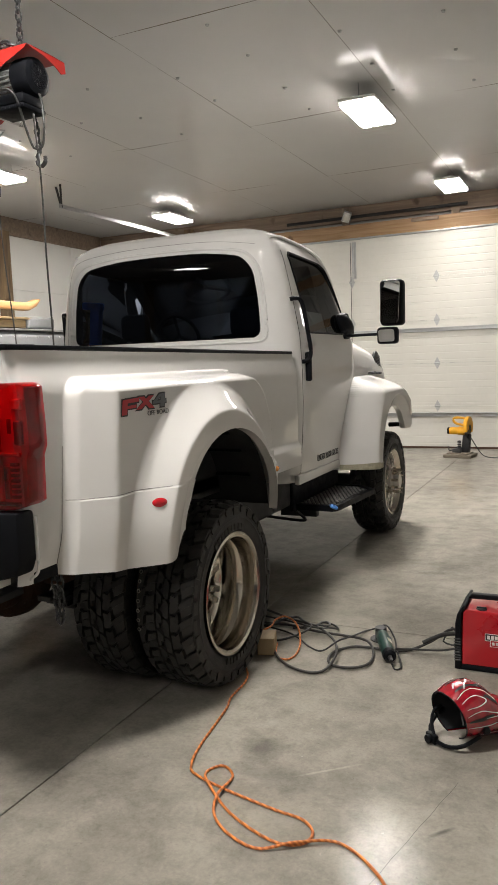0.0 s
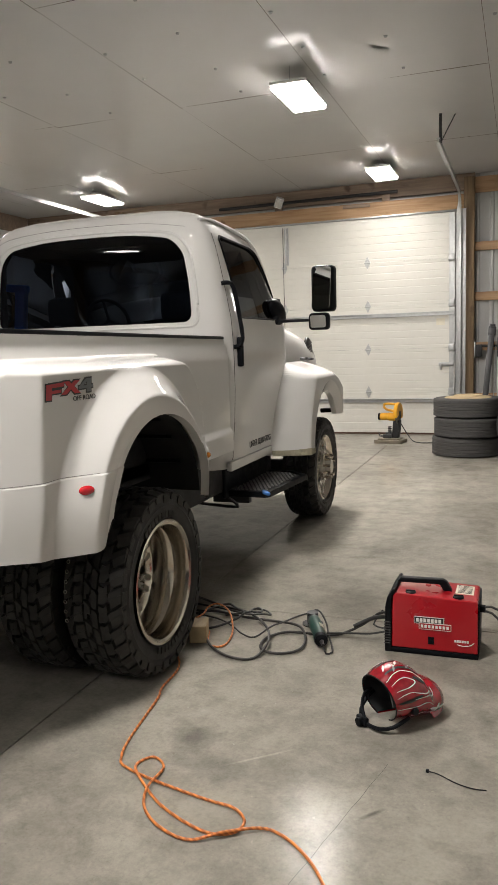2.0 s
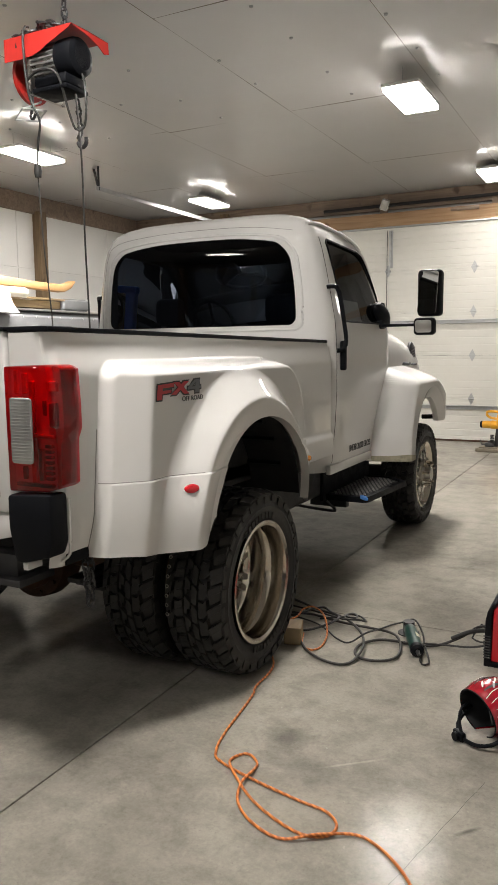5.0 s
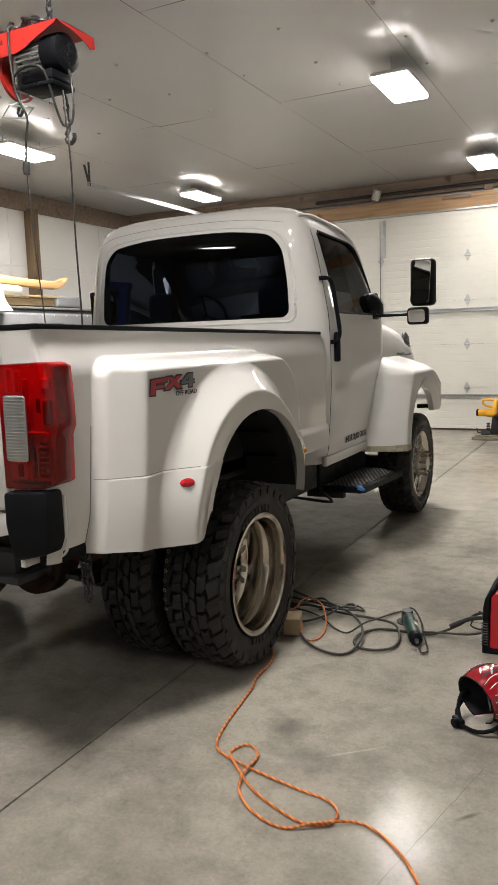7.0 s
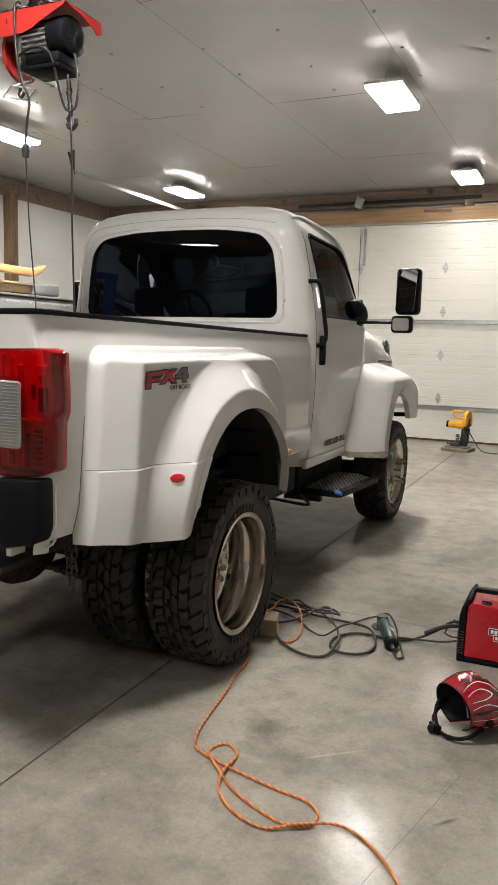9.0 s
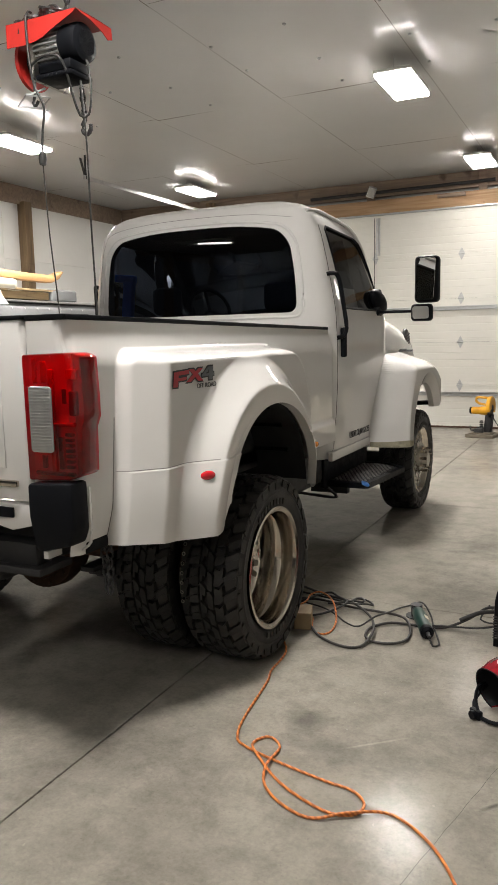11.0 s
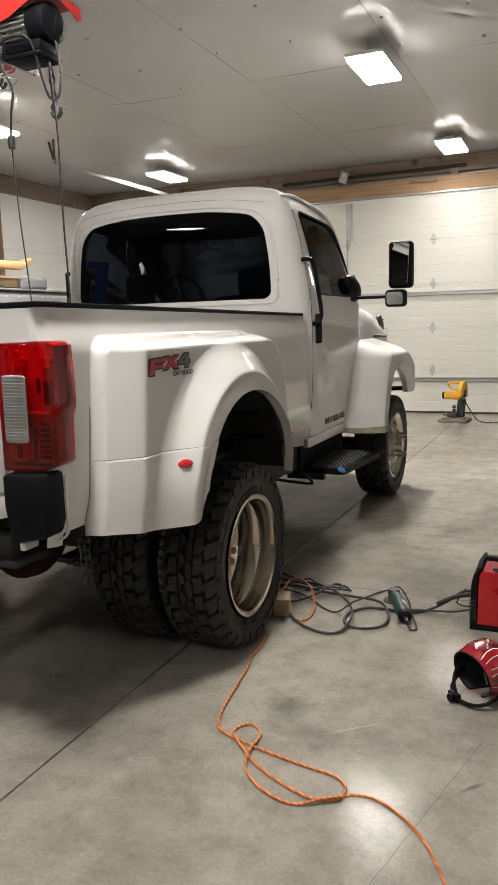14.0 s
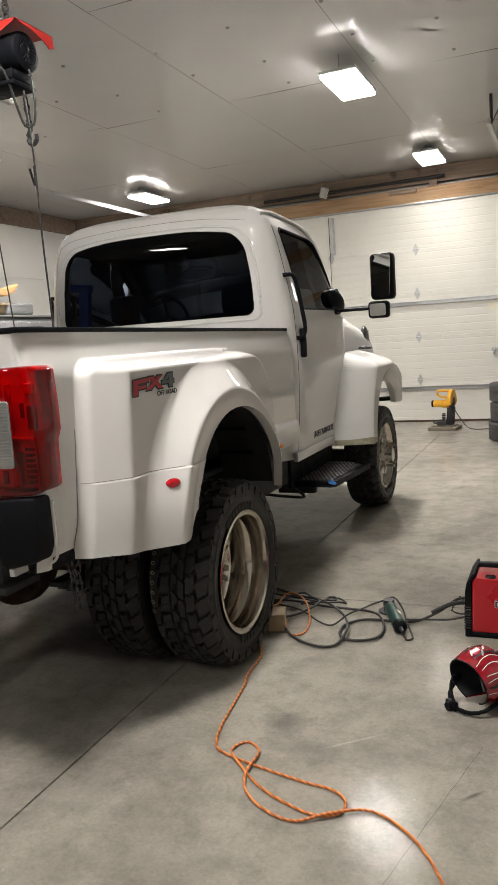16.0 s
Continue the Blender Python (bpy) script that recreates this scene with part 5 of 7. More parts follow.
def tread_mesh(r, w, seed=1):
    """The tread blocks, shoulder bars and raised wall marks."""
    h = w / 2
    bm = bmesh.new()
    rr = random.Random(seed)

    def slab(outline, dr=lambda x: 0.0):
        """A tread block with any outline, given as angle and place across the tyre."""
        mid = outline[0][0]
        outline = [(mid + (a - mid) * 35.5 / LUGS + 3.2 * math.sin(4.5 * x / h), x) for a, x in outline]
        ca, cx = sum(p[0] for p in outline) / len(outline), sum(p[1] for p in outline) / len(outline)
        low = [bm.verts.new((x, (r - 0.034) * math.cos(radians(a)), (r - 0.034) * math.sin(radians(a)))) for a, x in outline]
        top = []
        for a, x in outline:
            a, x = ca + (a - ca) * 0.965, cx + (x - cx) * 0.955
            top.append(bm.verts.new((x, (r - dr(x)) * math.cos(radians(a)), (r - dr(x)) * math.sin(radians(a)))))
        bm.faces.new(top)
        n = len(outline)
        for k in range(n):
            bm.faces.new((low[k], low[(k + 1) % n], top[(k + 1) % n], top[k]))

    step = 360 / LUGS
    sag = lambda x: 0.024 * max(0.0, (abs(x) / h - 0.7) / 0.3) ** 2
    for i in range(LUGS):
        a = i * step
        for sgn in (-1, 1):
            b = a + (step * 0.45 if sgn > 0 else 0) + rr.uniform(-0.25, 0.25)
            out = 1.0 if i % 2 else 0.975
            # shoulder block, stepped on its inner edge, cut by a narrow slot
            slab([(b - 4.5, sgn * h * 0.6), (b - 4.4, sgn * h * out), (b - 0.35, sgn * h * out), (b - 0.3, sgn * h * 0.86), (b - 0.5, sgn * h * 0.62)], sag)
            slab([(b - 0.1, sgn * h * 0.66), (b + 0.1, sgn * h * 0.86), (b + 0.05, sgn * h * out), (b + 4.3, sgn * h * out), (b + 4.5, sgn * h * 0.7), (b + 2.2, sgn * h * 0.68)], sag)
            own = box(-0.0035, 0.0035, -0.03, 0.03, r - 0.07 + 0.012 * (i % 2), r - 0.03, 0.0)
            moved(own, Matrix.Rotation(radians(b - 90), 4, "X") @ Matrix.Translation((sgn * h * 0.985, 0, 0)))
            merge(bm, own)
            # hooked blocks between shoulder and middle
            c = b + step * 0.5
            slab([(c - 4.9, sgn * h * 0.27), (c - 3.9, sgn * h * 0.45), (c - 4.9, sgn * h * 0.57), (c - 0.4, sgn * h * 0.6), (c - 0.2, sgn * h * 0.45), (c - 0.6, sgn * h * 0.29)])
            slab([(c + 0.0, sgn * h * 0.28), (c + 0.1, sgn * h * 0.57), (c + 3.2, sgn * h * 0.63), (c + 4.4, sgn * h * 0.5), (c + 4.2, sgn * h * 0.38), (c + 4.7, sgn * h * 0.26)])
        c = a + step * 0.2 + rr.uniform(-0.25, 0.25)
        slab([(c - 4.7, -h * 0.22), (c - 3.6, -h * 0.01), (c + 0.4, -h * 0.015), (c + 1.2, -h * 0.12), (c + 4.6, -h * 0.14), (c + 4.9, -h * 0.22)])
        slab([(c - 2.6, h * 0.02), (c - 3.6, h * 0.13), (c - 2.4, h * 0.23), (c + 2.0, h * 0.225), (c + 5.6, h * 0.22), (c + 6.4, h * 0.03)])
    for k in range(2):
        for i in range(9):
            own = box(-0.003, 0.003, -0.014, 0.014, r - 0.145, r - 0.112, 0.002, 1)
            moved(own, Matrix.Rotation(radians(60 + 180 * k + i * 6.5 - 90), 4, "X") @ Matrix.Translation((h * 1.0, 0, 0)))
            merge(bm, own)
    return bm


def rear_rim():
    """A polished deep-dish dually rim, the hub face far inside."""
    rim = 0.3
    prof = [(rim - 0.02, 0.128), (rim + 0.004, 0.14), (rim + 0.006, 0.146), (rim - 0.006, 0.149), (rim - 0.02, 0.142), (rim - 0.028, 0.12), (rim - 0.03, 0.06), (rim - 0.045, 0.045), (rim - 0.05, 0.0), (rim - 0.052, -0.055), (rim - 0.075, -0.07), (rim - 0.085, -0.09), (rim - 0.09, -0.14), (rim + 0.0, -0.145)]
    return lathe(prof, 72, "x")


def rear_hub():
    return lathe([(0.0, -0.02), (0.05, -0.02), (0.062, -0.03), (0.065, -0.075), (0.085, -0.08), (0.09, -0.095), (0.09, -0.14)], 32, "x")


def rear_spoke():
    return box(-0.095, -0.06, -0.017, 0.017, 0.08, 0.246, 0.006)


def rear_nut():
    return rod((-0.08, 0, 0.074), (-0.045, 0, 0.074), 0.011, 6)


def front_rim():
    rim = 0.3
    prof = [(rim - 0.02, 0.1), (rim + 0.004, 0.125), (rim + 0.006, 0.135), (rim - 0.008, 0.138), (rim - 0.02, 0.128), (rim - 0.03, 0.1), (rim - 0.045, 0.085), (rim - 0.05, 0.02), (rim - 0.05, -0.13)]
    return lathe(prof, 64, "x")


def front_hub():
    return lathe([(0.0, 0.2), (0.06, 0.2), (0.075, 0.16), (0.08, 0.15), (0.125, 0.14), (0.13, 0.125), (0.13, 0.08)], 32, "x")


def front_spoke():
    return extrude_outline([(0.085, 0.12), (0.12, 0.12), (0.105, 0.262), (0.06, 0.262)], 0.034, "y", -0.017, bevel=0.006)


def front_nut():
    return rod((0.14, 0, 0.104), (0.205, 0, 0.104), 0.013, 8)


def spokes_back(x):
    return lathe([(0.0, x), (0.252, x), (0.252, x - 0.03), (0.0, x - 0.03)], 32, "x")


WHEELS = {}


def wheel_piece(name, make, mat, parent, m, label="", kind="", angle=40):
    """A piece of a wheel, made once and then shared."""
    key = (name, make)
    if key not in WHEELS:
        ob = WHEELS[key] = part(name, make(), mat, parent, label, angle=angle)
        ob.matrix_basis = m
    else:
        ob = again(name, WHEELS[key], parent, m)
        tagged(ob, label)
    return tagged(ob, kind=kind)


def carcass():
    return tyre_mesh(TYRE_R, TYRE_W, 0.3)


def tread():
    return tread_mesh(TYRE_R, TYRE_W, 3)


def wheel(name, label, x, y, mirror, style, turn=0):
    """One wheel: tyre, tread, rim, hub, spokes and nuts as parts of their own."""
    m = Matrix.Translation((x, y - 5.0, TYRE_R)) @ (Matrix.Rotation(math.pi, 4, "Z") if mirror else Matrix.Identity(4)) @ Matrix.Rotation(radians(turn), 4, "X")
    w = wheel_piece(name, carcass, RUBBER, truck, m, label, angle=30)
    one = Matrix.Identity(4)
    wheel_piece("tread", tread, TREAD, w, one, "chunky all-terrain tread blocks", "stuff", 30)
    if style:
        rim, hub, spoke, nut, back = style
        wheel_piece("rim", rim, CHROME, w, one, "polished alloy rim")
        wheel_piece("hub", hub, ALLOY, w, one, "bare alloy hub")
        # added black disc that puts the shade between the spokes into colour
        wheel_piece("spoke_gap_backing", back, CHASSIS, w, one)
        for i in range(8):
            for d in (-7.5, 7.5):
                wheel_piece("spoke", spoke, ALLOY, w, Matrix.Rotation(radians(45 * i + 10 + d), 4, "X"))
        for i in range(10):
            wheel_piece("lug_nut", nut, CHROME, w, Matrix.Rotation(radians(36 * i), 4, "X"))
    return w


def rear_back():
    return spokes_back(-0.105)


def front_back():
    return spokes_back(0.07)


REAR = (rear_rim, rear_hub, rear_spoke, rear_nut, rear_back)
FRONT = (front_rim, front_hub, front_spoke, front_nut, front_back)
for side in (1, -1):
    wheel("rear_wheel", "rear outer wheel with a chunky black tyre and deep polished rim", side * 1.17, 3.28, side < 0, REAR, 11)
    wheel("rear_inner_wheel", "rear inner wheel with a chunky black tyre", side * 0.805, 3.28, side < 0, None, 3)
    wheel("front_wheel", "front wheel with a chunky black tyre and spoked alloy rim", side * 1.1, 6.8, side < 0, FRONT, 5)

mark = part("wall_mark", lathe([(0.006, -0.001), (0.0095, -0.001), (0.0095, 0.001), (0.006, 0.001)], 14, "y", closed=True), CHALK, truck, "worn white mark on the tyre shoulder")
for k in range(8):
    a = radians(188 - 5.6 * k)
    m = Matrix.Translation((1.17 - TYRE_W / 2 + 0.02, 3.28 - 5.0 + 0.4585 * math.cos(a), TYRE_R + 0.4585 * math.sin(a))) @ Matrix.Rotation(a + 0.1 * (k % 3), 4, "X")
    if k == 0:
        mark.matrix_basis = m
    else:
        again("wall_mark", mark, truck, m)

# ---- chassis ----
for side in (1, -1):
    tpart("frame_rail", box(side * 0.42, side * 0.5, 2.2, 7.4, 0.62, 0.82, 0.01), CHASSIS)
    own = bmesh.new()
    for k in range(4):
        box(side * 0.52, side * 0.6, 2.75 + 0.06 * k, 3.85 - 0.06 * k, 0.5 - 0.03 * k, 0.52 - 0.03 * k + 0.006, 0.003, 1, own)
    tpart("leaf_spring", own, CHASSIS)
own = rod((-1.0, 3.28, TYRE_R), (1.0, 3.28, TYRE_R), 0.06, 20)
lathe([(0.001, -0.23), (0.1, -0.215), (0.165, -0.16), (0.17, -0.1), (0.225, -0.09), (0.23, -0.06), (0.235, 0.0), (0.21, 0.09), (0.12, 0.16), (0.001, 0.22)], 32, "y", (-0.09, 3.25, TYRE_R - 0.02), bm=own)
for k in range(10):
    c, sn = 0.197 * math.cos(math.pi * k / 5), 0.197 * math.sin(math.pi * k / 5)
    rod((-0.09 + c, 3.165, TYRE_R - 0.02 + sn), (-0.09 + c, 3.14, TYRE_R - 0.02 + sn), 0.012, 6, own)
tpart("rear_axle", own, RUST)
tpart("front_axle", rod((-1.0, 6.8, TYRE_R), (1.0, 6.8, TYRE_R), 0.06, 20), CHASSIS)
tpart("drive_shaft", rod((0, 3.5, TYRE_R + 0.05), (0, 6.2, 0.7), 0.05, 16), CHASSIS)
tpart("fuel_tank", box(0.5, 0.85, 4.1, 5.6, 0.5, 0.8, 0.04, 3), CHASSIS)
tpart("fuel_tank", box(-0.85, -0.5, 4.1, 5.6, 0.5, 0.8, 0.04, 3), CHASSIS)
tpart("rear_tank", box(-0.4, 0.4, 2.36, 2.93, 0.54, 0.86, 0.05, 3), CHASSIS, label="black tank behind the axle")
tpart("engine_block", box(-0.4, 0.4, 6.3, 7.3, 0.6, 1.2, 0.05), CHASSIS)
tpart("firewall", box(-0.92, 0.92, 6.2, 6.26, 0.72, 1.6), CHASSIS)
own = box(-0.6, 0.75, 2.2, 2.3, 0.7, 0.8, 0.01)
box(0.2, 0.34, 2.02, 2.3, 0.6, 0.73, 0.012, bm=own)
box(0.55, 0.8, 2.16, 2.36, 0.68, 0.71, 0.005, bm=own)
tpart("hitch_receiver", own, CHASSIS, label="black hitch cross bar")
own = box(-0.1, 0.1, 1.75, 2.2, 0.62, 0.7, 0.01)
box(-0.14, 0.52, 2.05, 2.16, 0.8, 0.9, 0.01, bm=own)
tpart("draw_bar", own, CHASSIS)

# ---- chain hanging behind the truck ----


def chain_links(points, r=0.0045, length=0.036, bm=None):
    """Interlocked oval links along a line."""
    bm = bm or bmesh.new()
    line = spline(points, 0.004)
    want, at, flip = 0.0, 0.0, False
    for a, b in zip(line, line[1:]):
        at += (b - a).length
        if at >= want:
            d = (b - a).normalized()
            side = d.cross(Vector((0.3, 0.8, 0.1))).normalized()
            if flip:
                side = d.cross(side).normalized()
            h, w = length / 2, length * 0.3
            pts = [a + d * (h * math.sin(t)) * 1.15 + side * (w * math.cos(t)) for t in steps(0, 2 * math.pi, 10)[:-1]]
            tube(pts, r, 5, bm=bm, smooth_line=False, closed=True)
            want += length * 0.86
            flip = not flip
    return bm


own = chain_links([(0.96, 2.36, 0.78), (0.965, 2.37, 0.62), (0.97, 2.38, 0.55)], 0.0055, 0.045)
chain_links([(0.99, 2.36, 0.78), (0.985, 2.37, 0.66), (0.97, 2.375, 0.56)], 0.0055, 0.045, own)
tpart("safety_chain", own, DARKSTEEL, label="hanging steel safety chain")

# ---- welder ----
welder = thing("welding_machine", "red welding machine with a black front and carry handle", "welder", (-0.42, 3.945, 0), 0.5)
WX0, WX1, WY = -0.235, 0.232, 0.135
own = extrude_outline([(WX0 + 0.035, 0.028), (WX1 - 0.004, 0.028), (WX1 - 0.004, 0.292), (WX1 - 0.012, 0.3), (WX0 + 0.06, 0.318), (WX0 + 0.042, 0.3)], 2 * WY, "y", -WY, bevel=0.005)
part("case", own, RED, welder, "red sheet steel case", smooth=False)
own = extrude_outline([(WX0, 0.0), (WX0 + 0.036, 0.0), (WX0 + 0.036, 0.29), (WX0 + 0.06, 0.335), (WX0 + 0.045, 0.34), (WX0 + 0.014, 0.29), (WX0 + 0.004, 0.24)], 2 * WY + 0.016, "y", -WY - 0.008, bevel=0.006)
part("front_frame", own, BLACKPLASTIC, welder, "black moulded front")
for i in range(9):
    part("front_louvre", box(WX0 - 0.002, WX0 + 0.033, -WY - 0.011, -WY - 0.0082, 0.045 + 0.014 * i, 0.052 + 0.014 * i, 0.001, 1), BLACKGLOSS, welder)
part("base", box(WX0 + 0.004, WX1, -WY - 0.006, WY + 0.006, 0.0, 0.027, 0.006), BLACKPLASTIC, welder, "black base tray")
own = box(WX1 - 0.0035, WX1 + 0.004, -WY + 0.005, WY - 0.005, 0.03, 0.29, 0.003)
part("rear_panel", own, BLACKPLASTIC, welder)
own = bmesh.new()
extrude_outline([(WX0 + 0.05, 0.34), (WX0 + 0.07, 0.364), (WX1 - 0.185, 0.366), (WX1 - 0.165, 0.356), (WX1 - 0.135, 0.303), (WX1 - 0.18, 0.304), (WX1 - 0.2, 0.338), (WX0 + 0.08, 0.338)], 0.04, "y", -0.02, bm=own, bevel=0.006)
part("handle", own, BLACKPLASTIC, welder, "black carry handle")
for x in (WX0 + 0.13, WX1 - 0.1):
    own = lathe([(0.0, 0.01), (0.02, 0.01), (0.027, 0.006), (0.028, 0.0)], 20, "z")
    box(-0.024, 0.024, -0.006, 0.006, 0.01, 0.016, 0.003, bm=own)
    ob = part("lid_knob", own, BLACKPLASTIC, welder)
    ob.matrix_basis = pose(x, -0.1, 0.301 + (WX1 - x) * 0.03)
part("warning_label", moved(box(-0.045, 0.045, -0.07, 0.07, 0, 0.0015), pose(WX1 - 0.075, 0.03, 0.3035, 0, 2.5, 0)), CREAM, welder, "pale warning label with faint lines")
own = bmesh.new()
for i in range(7):
    box(-0.036, 0.036, -0.055 + i * 0.018, -0.047 + i * 0.018, 0.0016, 0.0022, bm=own)
part("label_lines", moved(own, pose(WX1 - 0.075, 0.03, 0.3035, 0, 2.5, 0)), GREYCABLE, welder, smooth=False)
F = -WY - 0.001
badge = part("badge", box(-0.085, 0.065, F - 0.002, F, 0.165, 0.203, 0.0006, 1), WHITEINK, welder, "two-tier black and white maker's badge")
part("badge_field", box(-0.082, 0.062, F - 0.003, F - 0.0021, 0.168, 0.2), BLACKINK, badge, smooth=False)
part("badge_tier", box(-0.06, 0.1, F - 0.0042, F - 0.0031, 0.137, 0.172), WHITEINK, badge, smooth=False)
part("badge_tier_field", box(-0.057, 0.097, F - 0.0052, F - 0.0043, 0.14, 0.169), RED, badge, smooth=False)
own = bmesh.new()
for i in range(7):
    box(-0.074 + i * 0.0185, -0.0605 + i * 0.0185, F - 0.004, F - 0.0031, 0.175, 0.194, bm=own)
part("badge_bars", own, WHITEINK, badge, smooth=False)
own = bmesh.new()
for i in range(8):
    box(-0.05 + i * 0.018, -0.038 + i * 0.018, F - 0.0062, F - 0.0053, 0.147, 0.162, bm=own)
part("badge_bars", own, WHITEINK, badge, smooth=False)
own = box(-0.015, 0.015, F - 0.004, F, 0.06, 0.1, 0.003)
box(-0.01, 0.01, F - 0.009, F - 0.004, 0.066, 0.085, 0.003, bm=own)
part("power_switch", own, BLACKPLASTIC, welder, "black rocker switch")
own = bmesh.new()
for i in range(6):
    box(0.115 + i * 0.012, 0.125 + i * 0.012, F - 0.0022, F, 0.083, 0.095, bm=own)
tube([(0.13, F - 0.002, 0.072), (0.16, F - 0.002, 0.066), (0.195, F - 0.002, 0.074), (0.21, F - 0.002, 0.088)], 0.0022, 5, bm=own)
part("small_badge", own, WHITEINK, welder, smooth=False)
for z in (0.262, 0.242):
    own = rod((WX1 + 0.004, -0.08, z), (WX1 + 0.03, -0.083, z), 0.01, 12)
    part("cable_gland", own, BLACKPLASTIC, welder)

# cables leaving the back of the welder
cables = [[(-0.16, 3.86, 0.262), (-0.1, 3.85, 0.258), (0.05, 3.78, 0.15), (0.2, 3.74, 0.04), (0.45, 3.8, 0.009), (0.8, 3.95, 0.009), (1.3, 4.0, 0.009)],
          [(-0.16, 3.86, 0.242), (-0.1, 3.83, 0.222), (0.0, 3.7, 0.1), (0.12, 3.62, 0.02), (0.35, 3.66, 0.009), (0.7, 3.6, 0.009), (1.2, 3.62, 0.009)]]
for i, line in enumerate(cables):
    tagged(part("power_cable", tube(line, 0.0062), CABLE), "black rubber cable from the welder across the floor", "cable", group="welder cables")

# torch lead, work lead, grinder cord and coils
tagged(part("torch_lead", tube([(-0.655, 4.0, 0.14), (-0.72, 4.02, 0.12), (-0.8, 4.0, 0.06), (-0.9, 3.95, 0.016), (-0.98, 3.9, 0.013), (-1.12, 3.9, 0.013), (-1.22, 3.88, 0.013), (-1.29, 3.78, 0.013), (-1.29, 3.67, 0.013), (-1.24, 3.6, 0.013), (-1.15, 3.6, 0.013),
     (-1.08, 3.66, 0.014), (-1.075, 3.78, 0.016), (-1.12, 3.89, 0.038), (-1.2, 3.97, 0.03), (-1.32, 4.02, 0.016), (-1.5, 4.03, 0.018), (-1.7, 4.09, 0.013), (-1.85, 4.08, 0.013), (-2.1, 4.2, 0.013)], 0.0072, 10), GREYCABLE), "thick grey welding lead looped on the floor", "cable", group="welder cables")
own = tube([(-0.66, 3.96, 0.13), (-0.75, 3.99, 0.1), (-0.85, 3.97, 0.05)], 0.012, 10)
tagged(part("lead_sleeve", own, CABLE), "black strain sleeve round the welding lead", "cable sleeve")
tagged(part("work_lead", tube([(-0.66, 3.93, 0.06), (-0.75, 3.93, 0.035), (-0.86, 3.92, 0.03), (-0.98, 3.88, 0.034)], 0.0056), CABLE), "thin black work lead beside the torch lead", "cable", group="welder cables")
tagged(part("trigger_lead", tube([(-0.655, 4.03, 0.08), (-0.69, 4.06, 0.1), (-0.71, 4.07, 0.12), (-0.73, 4.05, 0.09), (-0.75, 4.02, 0.055), (-0.7, 3.99, 0.05), (-0.66, 3.98, 0.06)], 0.005), CABLE), "thin black lead curling at the welder's front", "cable", group="welder cables")
tagged(part("looped_cable", tube([(-2.0, 4.34, 0.012), (-1.86, 4.27, 0.012), (-1.685, 4.14, 0.03), (-1.5, 4.05, 0.042), (-1.38, 3.95, 0.036), (-1.295, 3.82, 0.036), (-1.25, 3.67, 0.034), (-1.26, 3.54, 0.013), (-1.31, 3.48, 0.012), (-1.42, 3.5, 0.012), (-1.54, 3.59, 0.012), (-1.66, 3.76, 0.013), (-1.76, 3.9, 0.013), (-1.95, 4.0, 0.013)], 0.0072, 10), GREYCABLE), "thick grey welding lead looped on the floor", "cable", group="welder cables")
tagged(part("coiled_cable", tube([(-1.62, 4.0, 0.03), (-1.49, 4.035, 0.05), (-1.515, 4.14, 0.02), (-1.49, 4.21, 0.012), (-1.44, 4.14, 0.03), (-1.42, 4.05, 0.05), (-1.47, 4.04, 0.052), (-1.49, 4.15, 0.03), (-1.43, 4.18, 0.012), (-1.38, 4.12, 0.012), (-1.4, 4.05, 0.04), (-1.48, 4.0, 0.05), (-1.6, 4.08, 0.03), (-1.75, 4.16, 0.012), (-1.95, 4.2, 0.012)], 0.0058), CABLE), "thin black cord curled into small loops", "cable", group="welder cables")
tagged(part("grinder_cord", tube([(-0.95, 3.69, 0.03), (-0.93, 3.66, 0.012), (-0.905, 3.69, 0.01), (-0.93, 3.78, 0.01), (-0.985, 3.93, 0.012), (-1.02, 4.02, 0.04), (-1.085, 4.1, 0.075), (-1.17, 4.18, 0.02), (-1.225, 4.14, 0.01), (-1.255, 3.97, 0.035), (-1.29, 3.85, 0.05), (-1.36, 3.77, 0.012), (-1.45, 3.81, 0.01), (-1.54, 3.9, 0.01), (-1.66, 3.98, 0.012), (-1.9, 4.05, 0.01)], 0.005), CABLE), "thin black cord of the angle grinder", "cable", group="welder cables")
tagged(part("black_hose", tube([(-2.0, 3.95, 0.03), (-1.76, 3.95, 0.05), (-1.7, 4.04, 0.06), (-1.64, 4.11, 0.06), (-1.57, 4.05, 0.06), (-1.5, 3.99, 0.058), (-1.56, 3.9, 0.03), (-1.66, 3.83, 0.012), (-1.8, 3.85, 0.012)], 0.0068), CABLE), "black hose tangled among the leads", "cable", group="welder cables")

# ---- angle grinder ----
grinder = thing("angle_grinder", "dark green angle grinder lying among the leads", "angle grinder", (-1.09, 4.02, 0.045), 0)
gd = Vector((0.13, -0.31, -0.006)).normalized()
gm = gd.to_track_quat("X", "Z").to_matrix().to_4x4()
own = lathe([(0.0, -0.01), (0.028, -0.008), (0.034, 0.01), (0.036, 0.06), (0.036, 0.13), (0.033, 0.18), (0.036, 0.23), (0.034, 0.25), (0.0, 0.252)], 24, "x")
part("body", moved(own, gm), TOOLGREEN, grinder)
own = lathe([(0.0, 0.252), (0.035, 0.252), (0.037, 0.27), (0.034, 0.29), (0.02, 0.3), (0.0, 0.3)], 20, "x")
part("end_cap", moved(own, gm), BLACKPLASTIC, grinder)
own = rod((-0.045, 0, -0.04), (-0.045, 0, 0.03), 0.032, 20)
rod((-0.08, 0, 0.0), (0, 0, 0), 0.03, 16, own)
part("gear_head", moved(own, gm), DARKSTEEL, grinder, "dull metal gear head")
